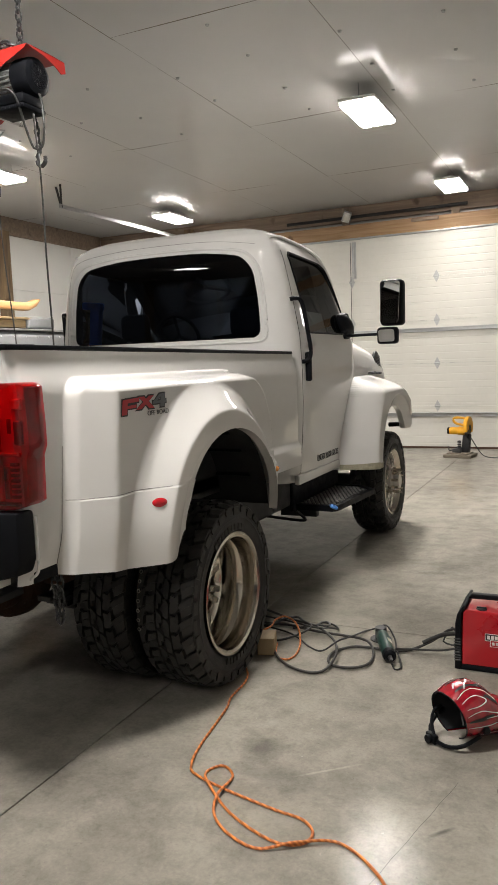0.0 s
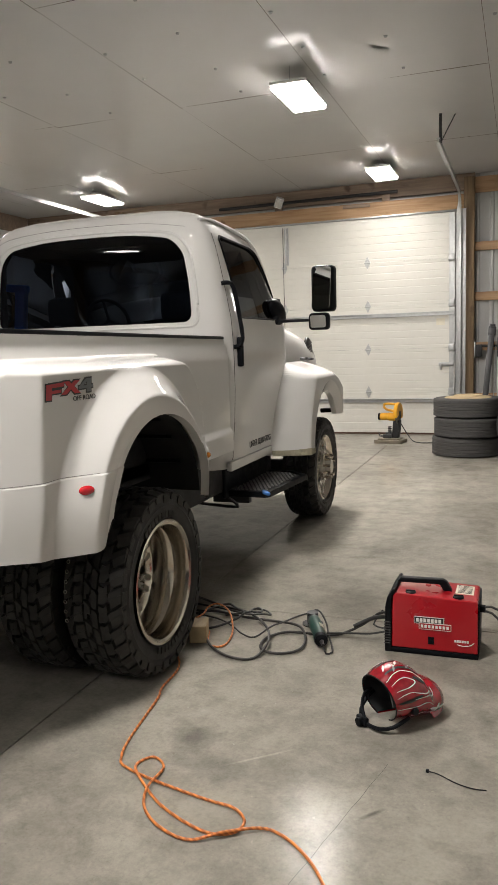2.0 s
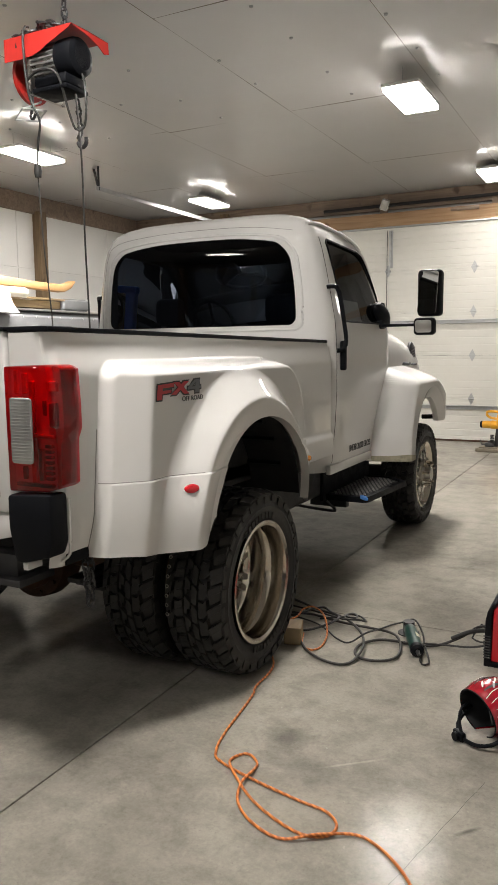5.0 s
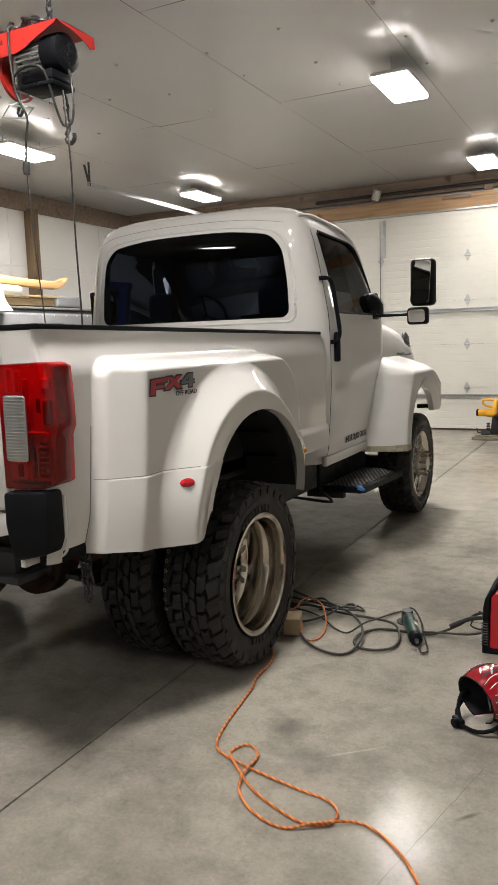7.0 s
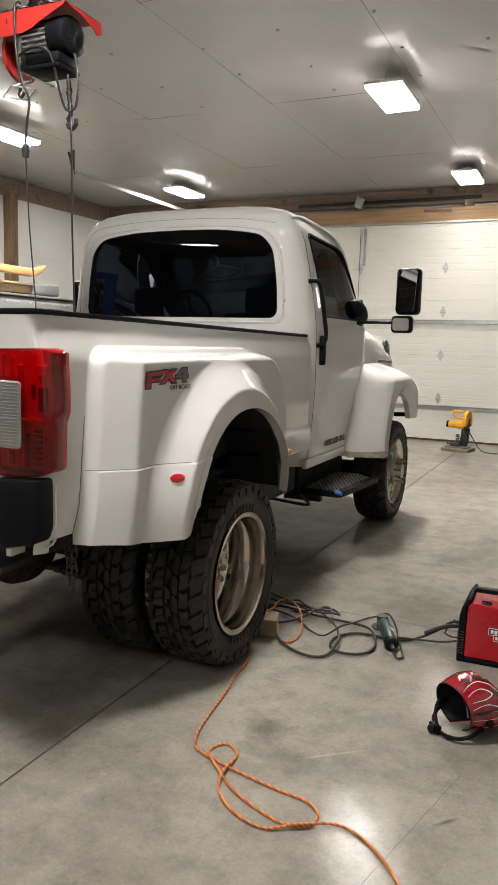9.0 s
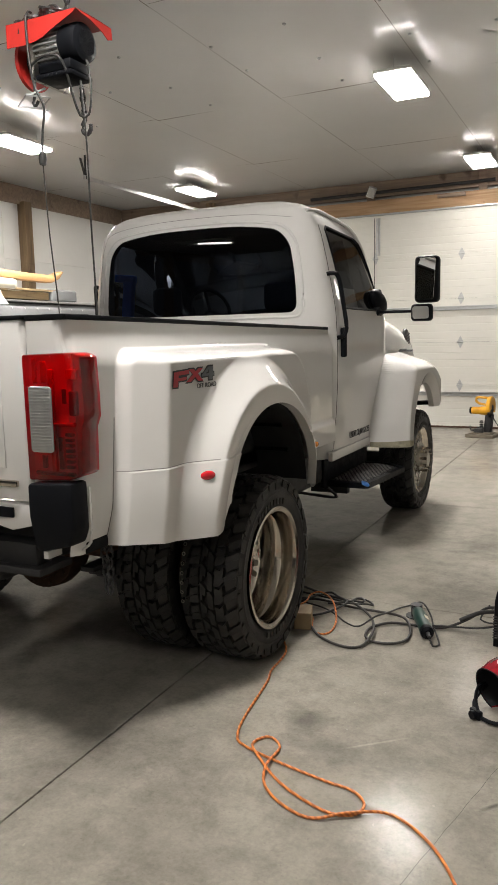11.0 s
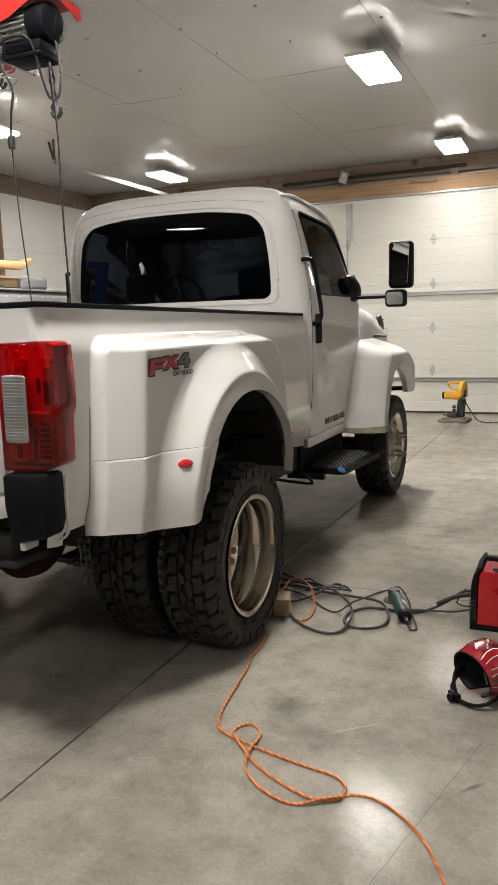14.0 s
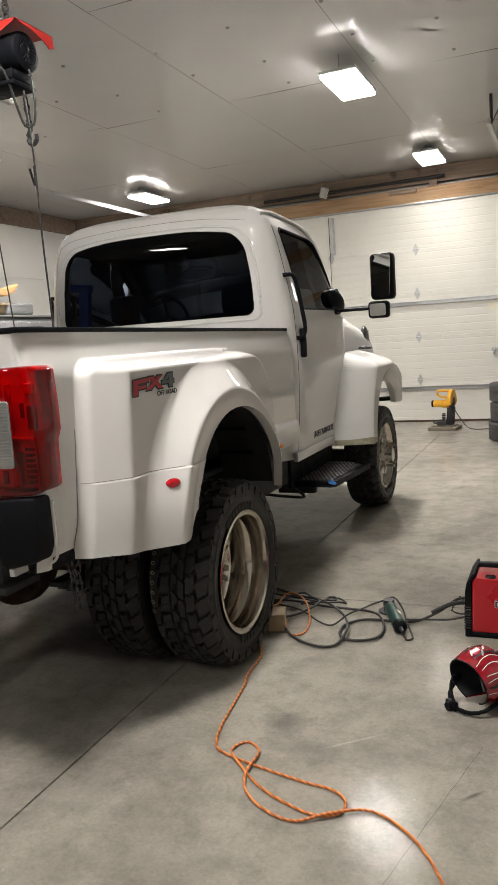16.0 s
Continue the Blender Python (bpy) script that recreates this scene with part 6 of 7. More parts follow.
part("disc", moved(lathe([(0.006, -0.004), (0.06, -0.004), (0.06, 0.0), (0.006, 0.0)], 28, "z", (-0.045, 0, -0.036), closed=True), gm), CHASSIS, grinder)
part("label", moved(box(0.12, 0.17, -0.012, 0.012, 0.0355, 0.037), gm @ Matrix.Rotation(radians(-35), 4, "X")), CREAM, grinder, "small cream type plate")
part("cord_guard", moved(lathe([(0.0, 0.3), (0.012, 0.3), (0.008, 0.35), (0.0, 0.35)], 10, "x"), gm), CABLE, grinder)

# ---- welding helmet ----
helmet = thing("welding_helmet", "glossy red welding helmet with white stripes on the floor", "welding helmet", (-0.482, 3.1, 0), 50)
HELMET_RINGS = (  # s, top x and z, bottom x and z, half width
    (0.0, -0.118, 0.222, -0.072, 0.03, 0.106), (0.15, -0.078, 0.246, -0.02, 0.02, 0.114), (0.3, -0.032, 0.257, 0.028, 0.012, 0.117),
    (0.45, 0.02, 0.25, 0.07, 0.008, 0.117), (0.57, 0.062, 0.224, 0.108, 0.004, 0.114), (0.64, 0.08, 0.186, 0.13, 0.002, 0.108),
    (0.7, 0.1, 0.164, 0.15, 0.002, 0.104), (0.8, 0.15, 0.158, 0.175, 0.003, 0.098), (0.88, 0.186, 0.138, 0.195, 0.005, 0.084),
    (0.94, 0.204, 0.1, 0.208, 0.008, 0.064), (1.0, 0.21, 0.052, 0.214, 0.012, 0.03))


def helmet_point(s, a, grow=0.0):
    """s: 0 at the open back to 1 at the nose; a: degrees round, 90 is the crown."""
    c, sn = math.cos(radians(a)), math.sin(radians(a))
    s = min(max(s, 0.0), 1.0)
    i = max(k for k in range(len(HELMET_RINGS) - 1) if HELMET_RINGS[k][0] <= s)
    lo, hi = HELMET_RINGS[i], HELMET_RINGS[i + 1]
    f = (s - lo[0]) / (hi[0] - lo[0])
    xt, zt, xb, zb, w = [p + (q - p) * f for p, q in zip(lo[1:], hi[1:])]
    k = (sn + 1) / 2
    g = 1 + grow / 0.11
    return Vector((xb + (xt - xb) * k + grow * s, w * g * math.copysign(abs(c) ** 0.9, c), zb + (zt - zb) * (0.5 + (k - 0.5) * g)))


own = sheet(lambda s, a: helmet_point(s, a), steps(0, 1.0, 44), steps(-72, 252, 70))
part("shell", own, HELMETRED, helmet)
own = tube([helmet_point(0.0, a, -0.002) for a in steps(-72, 252, 48)], 0.003, 6)
part("edge", own, BLACKPLASTIC, helmet)
own = sheet(lambda s, a: helmet_point(s, a, -0.006), steps(0.005, 0.97, 24), steps(-70, 250, 44))
part("lining", own, INTERIOR, helmet, "black inside of the shell")


def stripe(pts, w, mat, lift=0.0018):
    """A painted band along the shell, tapering at its ends."""
    line = spline([(s, a / 100, 0) for s, a in pts], 0.03)
    own = bmesh.new()
    prev = None
    for i, p in enumerate(line):
        q, o = line[min(i + 1, len(line) - 1)], line[max(i - 1, 0)]
        t = Vector((q.x - o.x, (q.y - o.y) * 1.0)).normalized()
        n = Vector((-t.y, t.x))
        k = w * 0.75 * (0.35 + 0.65 * math.sin(math.pi * (i + 0.5) / len(line)))
        row = [own.verts.new(helmet_point(min(max(p.x + n.x * e, 0.0), 0.99), (p.y + n.y * e) * 100, lift)) for e in (-k, k)]
        if prev:
            own.faces.new((prev[0], prev[1], row[1], row[0]))
        prev = row
    part("stripe", own, mat, helmet, smooth=False)


for pts, w, mat in (  # along the shell, degrees down from the crown
        ([(0.04, 30), (0.25, 24), (0.45, 34), (0.6, 58), (0.5, 78), (0.25, 72), (0.05, 74)], 0.016, WHITEINK),
        ([(0.06, 44), (0.25, 40), (0.4, 52), (0.28, 62), (0.08, 60)], 0.013, WHITEINK),
        ([(0.3, 88), (0.5, 84), (0.68, 66), (0.72, 40)], 0.014, WHITEINK),
        ([(0.02, 100), (0.3, 104), (0.5, 98), (0.62, 100)], 0.014, WHITEINK),
        ([(0.56, 116), (0.68, 108), (0.86, 104)], 0.06, SILVER),
        ([(0.56, 126), (0.68, 112), (0.74, 92)], 0.03, SILVER),
        ([(0.2, 128), (0.45, 124), (0.62, 130)], 0.014, WHITEINK),
        ([(0.1, 14), (0.35, 16), (0.55, 30)], 0.045, BLACKINK),
        ([(0.05, 86), (0.25, 88), (0.44, 82)], 0.045, BLACKINK),
        ([(0.4, 44), (0.55, 52), (0.66, 60)], 0.06, BLACKINK)):
    for sgn in (1, -1):
        stripe([(s, 90 + sgn * e) for s, e in pts], w, mat)
for i in range(5):
    stripe([(0.12 + 0.1 * i, 96 + 14 * (i % 2)), (0.2 + 0.1 * i, 84 + 12 * (i % 2))], 0.02, SILVER if i % 2 else WHITEINK)
own = bmesh.new()
tube([(-0.02, -0.1, 0.06), (-0.09, -0.085, 0.03), (-0.13, -0.05, 0.018), (-0.145, 0.0, 0.016), (-0.143, 0.05, 0.02), (-0.12, 0.09, 0.045), (-0.08, 0.1, 0.08), (-0.04, 0.1, 0.1)], 0.0085, 8, bm=own)
tube([(-0.06, 0.095, 0.12), (-0.1, 0.09, 0.11), (-0.13, 0.07, 0.075), (-0.145, 0.03, 0.025)], 0.007, 8, bm=own)
box(-0.16, -0.136, 0.015, 0.075, 0.002, 0.04, 0.006, bm=own)
rod((-0.16, 0.045, 0.02), (-0.174, 0.045, 0.02), 0.018, 12, own)
part("head_band", own, BLACKPLASTIC, helmet, "black ratchet head band")
own = sheet(lambda u, v: (-0.06 - 0.02 * v - 0.02 * u, -0.03 - 0.055 * u - 0.012 * v, 0.2 - 0.085 * u + 0.01 * v), steps(0, 1, 8), steps(-1, 1, 2))
part("sweat_pad", thicken(own, 0.006), GREYCABLE, helmet, "grey sweat pad")
own = lathe([(0.0, -0.014), (0.014, -0.014), (0.017, -0.006), (0.017, 0.0), (0.0, 0.0)], 18, "y", (0.0, -0.108, 0.085))
part("side_knob", own, BLACKPLASTIC, helmet)
own = sheet(lambda u, v: ((0.05 + (0.162 + 0.022 * v) * math.cos(u), (0.098 + 0.016 * v) * math.sin(u), 0.045 - 0.022 * v)), steps(radians(-70), radians(70), 30), steps(0, 1, 4))
part("chin_rim", thicken(own, 0.004), HELMETRED, helmet, "flared red chin lip")

# ---- orange extension cord ----
CORD = [(-1.95, 3.75), (-1.63, 3.38), (-1.58, 3.08), (-1.55, 2.97), (-1.5, 2.62), (-1.46, 2.48), (-1.41, 2.43), (-1.26, 2.38), (-1.04, 2.33), (-0.92, 2.31), (-0.86, 2.25), (-0.88, 2.18), (-0.98, 2.165), (-1.17, 2.25), (-1.32, 2.37), (-1.38, 2.46), (-1.34, 2.525),
        (-1.27, 2.47), (-1.26, 2.32), (-1.22, 2.22), (-1.12, 2.14), (-1.0, 2.11), (-0.89, 2.17), (-0.76, 2.235), (-0.6, 2.13), (-0.48, 1.94), (-0.42, 1.75), (-0.3, 1.7), (-0.16, 1.85), (-0.11, 2.0), (-0.03, 2.09), (0.15, 2.05), (0.5, 1.8), (1.0, 1.6)]
own = tube([(x, y, 0.0075 + (0.012 if i in (14, 18, 22) else 0)) for i, (x, y) in enumerate(CORD)], 0.0052, 10, 0.012)
tagged(part("extension_cord", own, ORANGE), "orange braided extension cord looped on the concrete", "extension cord")
own = tube([(-1.9, 3.75, 0.01), (-1.74, 3.9, 0.05), (-1.73, 4.0, 0.07), (-1.68, 4.04, 0.08), (-1.58, 3.96, 0.07), (-1.51, 3.83, 0.02), (-1.48, 3.67, 0.008), (-1.51, 3.6, 0.008), (-1.58, 3.64, 0.008), (-1.64, 3.8, 0.008)], 0.0052, 10, 0.012)
tagged(part("extension_cord", own, ORANGE), "loop of orange cord beside the rear tyre", "extension cord")

# wood block behind the tyre, scrap of wire, paper bits
block = thing("wood_block", "short pale wooden block chocked against the rear tyre", "wood block", (-1.66, 3.7, 0), 18)
part("timber", box(-0.045, 0.05, -0.07, 0.07, 0, 0.095, 0.004), BLOCKWOOD, block)
part("cut_end", box(-0.04, 0.045, -0.0715, -0.0705, 0.005, 0.09), CARDBOARD, block, smooth=False)
own = tube([(-0.31, 2.735, 0.006), (-0.27, 2.715, 0.012), (-0.21, 2.69, 0.005), (-0.15, 2.672, 0.004), (-0.1, 2.675, 0.004)], 0.0022, 6, 0.01)
box(-0.318, -0.306, 2.73, 2.742, 0.001, 0.012, 0.002, bm=own)
tagged(part("cable_tie", own, BLACKPLASTIC), "black scrap of wire on the floor", "wire scrap")
rnd = random.Random(12)
for i in range(12):
    x, y = rnd.uniform(-1.9, 0.3), rnd.uniform(2.0, 4.6)
    own = bmesh.new()
    bmesh.ops.create_icosphere(own, subdivisions=1, radius=1)
    moved(own, pose(x, y, 0.002, 0, 0, rnd.uniform(0, 180)) @ Matrix.Diagonal((rnd.uniform(0.003, 0.008), rnd.uniform(0.002, 0.005), 0.002, 1)))
    tagged(part("paint_chip", own, CHALK), "tiny pale chip lying on the floor", "debris", group="floor debris")
# crack across a slab
own = bmesh.new()
prev = None
for i in range(40):
    t = i / 39
    x, y = -0.83 + 0.37 * t + 0.0015 * math.sin(54 * t), 1.2 + 1.55 * t
    row = [own.verts.new((x - 0.0008, y, 0.0012)), own.verts.new((x + 0.0008, y, 0.0012))]
    if prev:
        own.faces.new((prev[0], prev[1], row[1], row[0]))
    prev = row
tagged(part("floor_crack", own, CRACK, floor, smooth=False), "hairline crack")

# ---- chain hoist ----
hoist = thing("electric_hoist", "red electric hoist with finned motor hung by a chain", "hoist", (-2.63, 3.15, 2.95))
own = bmesh.new()
front = [(-0.275, 0.085), (-0.275, 0.193), (0.152, 0.193), (0.135, 0.178), (0.07, 0.152), (0.0, 0.125), (-0.05, 0.1), (-0.1, 0.088), (-0.17, 0.083)]
extrude_outline(front, 0.004, "y", -0.16, bm=own)
sheet(lambda u, v: (-0.275 + 0.427 * u, -0.16 + 0.28 * v, 0.193 + 0.004 * math.sin(math.pi * v)), steps(0, 1, 4), steps(0, 1, 8), bm=own)
endp = [(-0.16, 0.193), (0.12, 0.193), (0.125, 0.14), (0.09, 0.128), (0.05, 0.15), (-0.04, 0.176), (-0.12, 0.185)]
extrude_outline(endp, 0.004, "x", 0.148, bm=own)
extrude_outline([(-0.2, 0.14), (-0.195, 0.165), (-0.19, 0.14)], 0.002, "y", -0.163, bm=own, index=1)
part("cover", own, [HOISTRED, CHASSIS], hoist, "bent red steel cover", smooth=False)
part("drum_cheek", lathe([(0.0, -0.012), (0.125, -0.012), (0.125, 0.012), (0.0, 0.012)], 36, "x", (-0.15, 0.02, 0.055)), HOISTRED, hoist, "round red drum cheek")
part("drum", lathe([(0.0, -0.13), (0.06, -0.13), (0.06, 0.0), (0.0, 0.0)], 24, "x", (-0.13, 0.02, 0.055)), DARKSTEEL, hoist)
own = bmesh.new()
for i in range(14):
    lathe([(0.0625, 0.0), (0.067, 0.004), (0.0625, 0.008)], 24, "x", (-0.25 + i * 0.007, 0.02, 0.055), bm=own)
part("wire_rope", own, STEEL, hoist, "steel rope on the drum")
part("drum_cheek", lathe([(0.0, -0.01), (0.125, -0.01), (0.125, 0.01), (0.0, 0.01)], 36, "x", (-0.27, 0.02, 0.055)), HOISTRED, hoist, "round red drum cheek")
SHORT = Matrix.Translation((-0.015, 0, 0.03)) @ Matrix.Diagonal((0.74, 1, 1, 1)) @ Matrix.Translation((-0.01, 0, 0))
motor = part("motor", moved(lathe([(0.0, -0.2), (0.068, -0.2), (0.072, -0.19), (0.072, 0.07), (0.0, 0.07)], 36, "x", (0.0, -0.05, 0.05)), SHORT), ALLOY, hoist, "finned bare aluminium motor")
fin = part("fin", moved(box(-0.135, 0.025, -0.0035, 0.0035, 0.07, 0.09), pose(0, -0.05, 0.08)), STEEL, motor, smooth=False)
for i in range(1, 24):
    again("fin", fin, motor, Matrix.Translation((0, -0.05, 0.08)) @ Matrix.Rotation(radians(15 * i), 4, "X") @ Matrix.Translation((0, 0.05, -0.08)))
own = lathe([(0.09, -0.01), (0.094, 0.005), (0.094, 0.1), (0.088, 0.125), (0.07, 0.138), (0.06, 0.14), (0.058, 0.137), (0.0, 0.137)], 40, "x", (0.06, -0.05, 0.05))
part("fan_cover", moved(own, SHORT), BLACKPLASTIC, hoist, "black plastic fan cover with a grille")
own = bmesh.new()
for r in (0.014, 0.024, 0.034, 0.044, 0.054):
    lathe([(r - 0.0035, 0.1975), (r, 0.2005), (r + 0.0035, 0.1975)], 24, "x", (0.0, -0.05, 0.05), bm=own)
for i in range(8):
    a = radians(22.5 * i)
    rod((0.199, -0.05 - 0.056 * math.cos(a), 0.05 - 0.056 * math.sin(a)), (0.199, -0.05 + 0.056 * math.cos(a), 0.05 + 0.056 * math.sin(a)), 0.002, 5, own)
part("grille", moved(own, SHORT), BLACKPLASTIC, hoist, smooth=False)
own = box(-0.1, 0.1, -0.15, 0.0, -0.085, -0.035, 0.012, 2)
box(-0.11, 0.11, -0.16, 0.01, -0.115, -0.087, 0.012, 2, own)
for k in range(7):
    box(-0.06 + 0.025 * k, -0.05 + 0.025 * k, -0.1635, -0.1605, -0.108, -0.094, 0.001, 1, own)
moved(own, pose(0.0, 0, 0.025))
part("terminal_box", own, BLACKPLASTIC, hoist, "black terminal box")
part("gear_plate", box(-0.155, -0.13, -0.14, 0.13, -0.075, 0.165, 0.006), ALLOY, hoist)
own = tube([(-0.28, -0.1, -0.17), (-0.17, -0.16, -0.145), (-0.09, -0.08, -0.15), (-0.2, -0.02, -0.17)], 0.005, 6, smooth_line=False, closed=True)
rod((-0.17, -0.15, -0.145), (-0.1, -0.1, -0.11), 0.005, 6, own)
part("limit_loop", own, STEEL, hoist, "bent wire limit stop")
own = tube([(-0.235, -0.02, -0.02), (-0.235, -0.02, -0.1), (-0.25, -0.02, -0.135), (-0.235, -0.02, -0.155), (-0.215, -0.02, -0.13)], 0.008, 8)
part("side_hook", own, DARKSTEEL, hoist)
own = chain_links([(-0.02, 0.0, 0.2), (-0.02, 0.0, 0.6), (-0.02, 0.0, 1.315)], 0.006, 0.05)
chain_links([(-0.22, -0.12, 0.21), (-0.16, -0.02, 0.24), (-0.08, -0.12, 0.25), (-0.02, -0.02, 0.25), (0.04, -0.1, 0.225), (-0.04, -0.13, 0.235), (-0.12, -0.06, 0.245), (-0.2, -0.1, 0.22), (-0.24, -0.04, 0.205)], 0.006, 0.045, own)
part("support_chain", own, DARKSTEEL, hoist, "heavy chain heaped on the hoist and up to the ceiling")
own = chain_links([(0.03, 0.02, -0.11), (0.03, 0.03, -0.22)], 0.006, 0.042)
part("load_chain", own, DARKSTEEL, hoist)
own = tube([(0.03, 0.035, -0.215), (0.03, 0.035, -0.245), (0.012, 0.035, -0.27), (0.017, 0.035, -0.305), (0.042, 0.035, -0.315), (0.062, 0.035, -0.295), (0.062, 0.035, -0.27)], 0.011, 8)
part("lifting_hook", own, DARKSTEEL, hoist, "forged steel lifting hook")
own = tube([(-0.13, -0.15, -0.08), (-0.12, -0.175, -0.03), (-0.03, -0.19, 0.0), (0.05, -0.18, -0.01), (0.075, -0.16, -0.06), (0.08, -0.12, -0.17), (0.09, -0.08, -0.26), (0.125, -0.06, -0.255), (0.145, -0.06, -0.17), (0.13, -0.05, -0.03), (0.115, -0.05, 0.0)], 0.006, 8)
part("motor_lead", own, CABLE, hoist)
own = tube([(-0.12, -0.15, 0.225), (-0.125, -0.185, 0.2), (-0.115, -0.19, 0.0), (-0.1, -0.18, -0.12), (-0.065, -0.16, -0.22), (-0.09, -0.15, -0.32), (-0.11, -0.14, -0.43)], 0.006, 8)
part("pendant_lead", own, CABLE, hoist)
part("plug", lathe([(0.0, 0.0), (0.016, 0.0), (0.02, -0.03), (0.016, -0.06), (0.0, -0.06)], 12, "z", (-0.108, -0.14, -0.42)), CABLE, hoist)
own = tube([(-0.108, -0.14, -0.48), (-0.1, -0.13, -0.8), (-0.09, -0.1, -1.2), (-0.085, -0.1, -1.5)], 0.0035, 6)
part("drop_cord", own, GREYCABLE, hoist)
own = tube([(0.1, -0.08, -0.1), (0.105, -0.06, -0.4), (0.1, -0.05, -0.8), (0.11, -0.05, -1.2), (0.11, -0.05, -1.5)], 0.005, 6)
part("control_cord", own, CABLE, hoist)


# ---- tyres by the wall ----
def plain_tyre(r, w, rim):
    h = w / 2
    prof = [(rim, -h * 0.75), (rim + 0.03, -h * 0.95), (r - 0.1, -h), (r - 0.03, -h * 0.96), (r - 0.006, -h * 0.8)]
    for i in range(5):
        x = -h * 0.7 + i * h * 0.35
        prof += [(r, x - h * 0.14), (r, x + h * 0.1), (r - 0.005, x + h * 0.12), (r - 0.005, x + h * 0.17)]
    prof += [(r, h * 0.78), (r - 0.006, h * 0.82), (r - 0.03, h * 0.96), (r - 0.1, h), (rim + 0.03, h * 0.95), (rim, h * 0.75)]
    return lathe(prof, 64, "z", closed=True)


base = plain_tyre(0.47, 0.262, 0.29)
tyre = None
for k, (x, y, z, a) in enumerate(((-0.72, 10.9, 0.133, 0), (-0.69, 10.88, 0.4, 60), (-0.7, 10.9, 0.667, 130))):
    label = ("worn commercial tyre at the bottom of a stack", "worn commercial tyre in the middle of a stack", "worn tyre with a cardboard disc on top of a stack")[k]
    t = thing("stacked_tyre", label, "tyre", (x, y, z), a, group="stack of tyres")
    if tyre is None:
        tyre = part("casing", base, OLDRUBBER, t, angle=25)
    else:
        again("casing", tyre, t, Matrix.Identity(4))
disc = lathe([(0.0, 0.0), (0.3, 0.0), (0.315, 0.012), (0.3, 0.022), (0.2, 0.03), (0.18, 0.05), (0.1, 0.05), (0.08, 0.02), (0.0, 0.02)], 36, "z", (-0.7, 10.85, 0.785))
tagged(part("rim_disc", disc, CARDBOARD), "pale dirty wheel centre lying on the stacked tyres", "wheel disc")
lean = thing("leaning_tyre", "worn grey tyre standing beside the stack", "tyre", (0.16, 10.45, 0.462), 0, group="loose tyres")
ob = part("casing", moved(plain_tyre(0.465, 0.26, 0.29), pose(0, 0, 0, 82, 0, -16)), OLDRUBBER, lean, angle=25)
part("wheel_centre", moved(lathe([(0.0, 0.02), (0.1, 0.02), (0.12, 0.05), (0.2, 0.06), (0.27, 0.09), (0.29, 0.1)], 36, "z"), pose(0, 0, 0, 82, 0, -16)), CREAM, lean, "dirty cream steel wheel")

# steel bars leaning on the wall
bar = thing("steel_tube", "dark square steel tube leaning against the siding", "steel tube", (-0.62, 12.86, 0), group="leaning bars")
own = moved(box(-0.045, 0.045, -0.045, 0.045, 0, 1.84, 0.008), pose(0, 0, 0, -7, 5, 0))
part("tube", own, DARKSTEEL, bar)
part("end_plate", moved(box(-0.06, 0.06, -0.055, 0.055, 1.66, 1.8, 0.01), pose(0, 0, 0, -7, 5, 0)), DARKSTEEL, bar)
bar = thing("steel_tube", "grey square steel tube leaning against the siding", "steel tube", (-0.34, 12.88, 0), group="leaning bars")
part("tube", moved(box(-0.05, 0.05, -0.04, 0.04, 0, 1.8, 0.006), pose(0, 0, 0, -7, 0.5, 0)), STEEL, bar)
part("collar", moved(box(-0.06, 0.06, -0.05, 0.05, 1.3, 1.62, 0.01), pose(0, 0, 0, -7, 0.5, 0)), DARKSTEEL, bar)
for i, x in enumerate((-0.46, -0.25, -0.2)):
    bar = thing("thin_rod", "thin steel rod leaning against the siding", "steel rod", (x, 12.95, 0), group="leaning bars")
    part("bar", rod((0, 0, 0), (0.05 - 0.03 * i, 0.2, 1.55 + 0.1 * i), 0.009, 8), RUST if i else STEEL, bar)
clamp = thing("wall_clamp", "black clamp hung on the wall girt", "clamp", (-0.68, 13.18, 1.42))
part("body", box(-0.05, 0.05, -0.05, 0.03, -0.12, 0.08, 0.01), CHASSIS, clamp)
part("rail", rod((-0.05, -0.03, 0.06), (0.9, -0.03, 0.03), 0.02, 10), CHASSIS, clamp)
part("plate", box(-0.075, -0.055, -0.06, 0.03, -0.14, 0.12, 0.004), STEEL, clamp)
for i in range(3):
    p = thing("hanging_tool", "dark tool hanging from the wall rail", "hand tool", (-0.1 + 0.22 * i, 13.13, 1.4), group="hanging tools")
    part("blade", box(-0.03, 0.03, -0.012, 0.012, -0.35 - 0.1 * i, 0.0, 0.006), DARKSTEEL, p)
    part("grip", rod((0, 0, 0.0), (0, 0, 0.1), 0.02, 8), RUST, p)

# ---- chop saw ----
saw = thing("chop_saw", "yellow metal chop saw standing on the floor by the door", "chop saw", (-1.93, 12.0, 0), -8)
own = box(-0.24, 0.2, -0.2, 0.16, 0.0, 0.055, 0.012)
box(-0.2, 0.15, -0.15, 0.1, 0.056, 0.075, 0.008, bm=own)
part("base", own, SAWBASE, saw, "dusty brown-grey cast base")
own = rod((-0.05, -0.05, 0.12), (-0.02, 0.04, 0.12), 0.03, 12)
box(-0.12, 0.02, -0.12, -0.08, 0.076, 0.14, 0.008, bm=own)
rod((-0.16, -0.1, 0.11), (-0.04, -0.1, 0.11), 0.012, 8, own)
part("vice", own, DARKSTEEL, saw)
part("vice_handle", rod((-0.17, -0.1, 0.1), (-0.19, -0.1, 0.18), 0.008, 8), DARKSTEEL, saw)
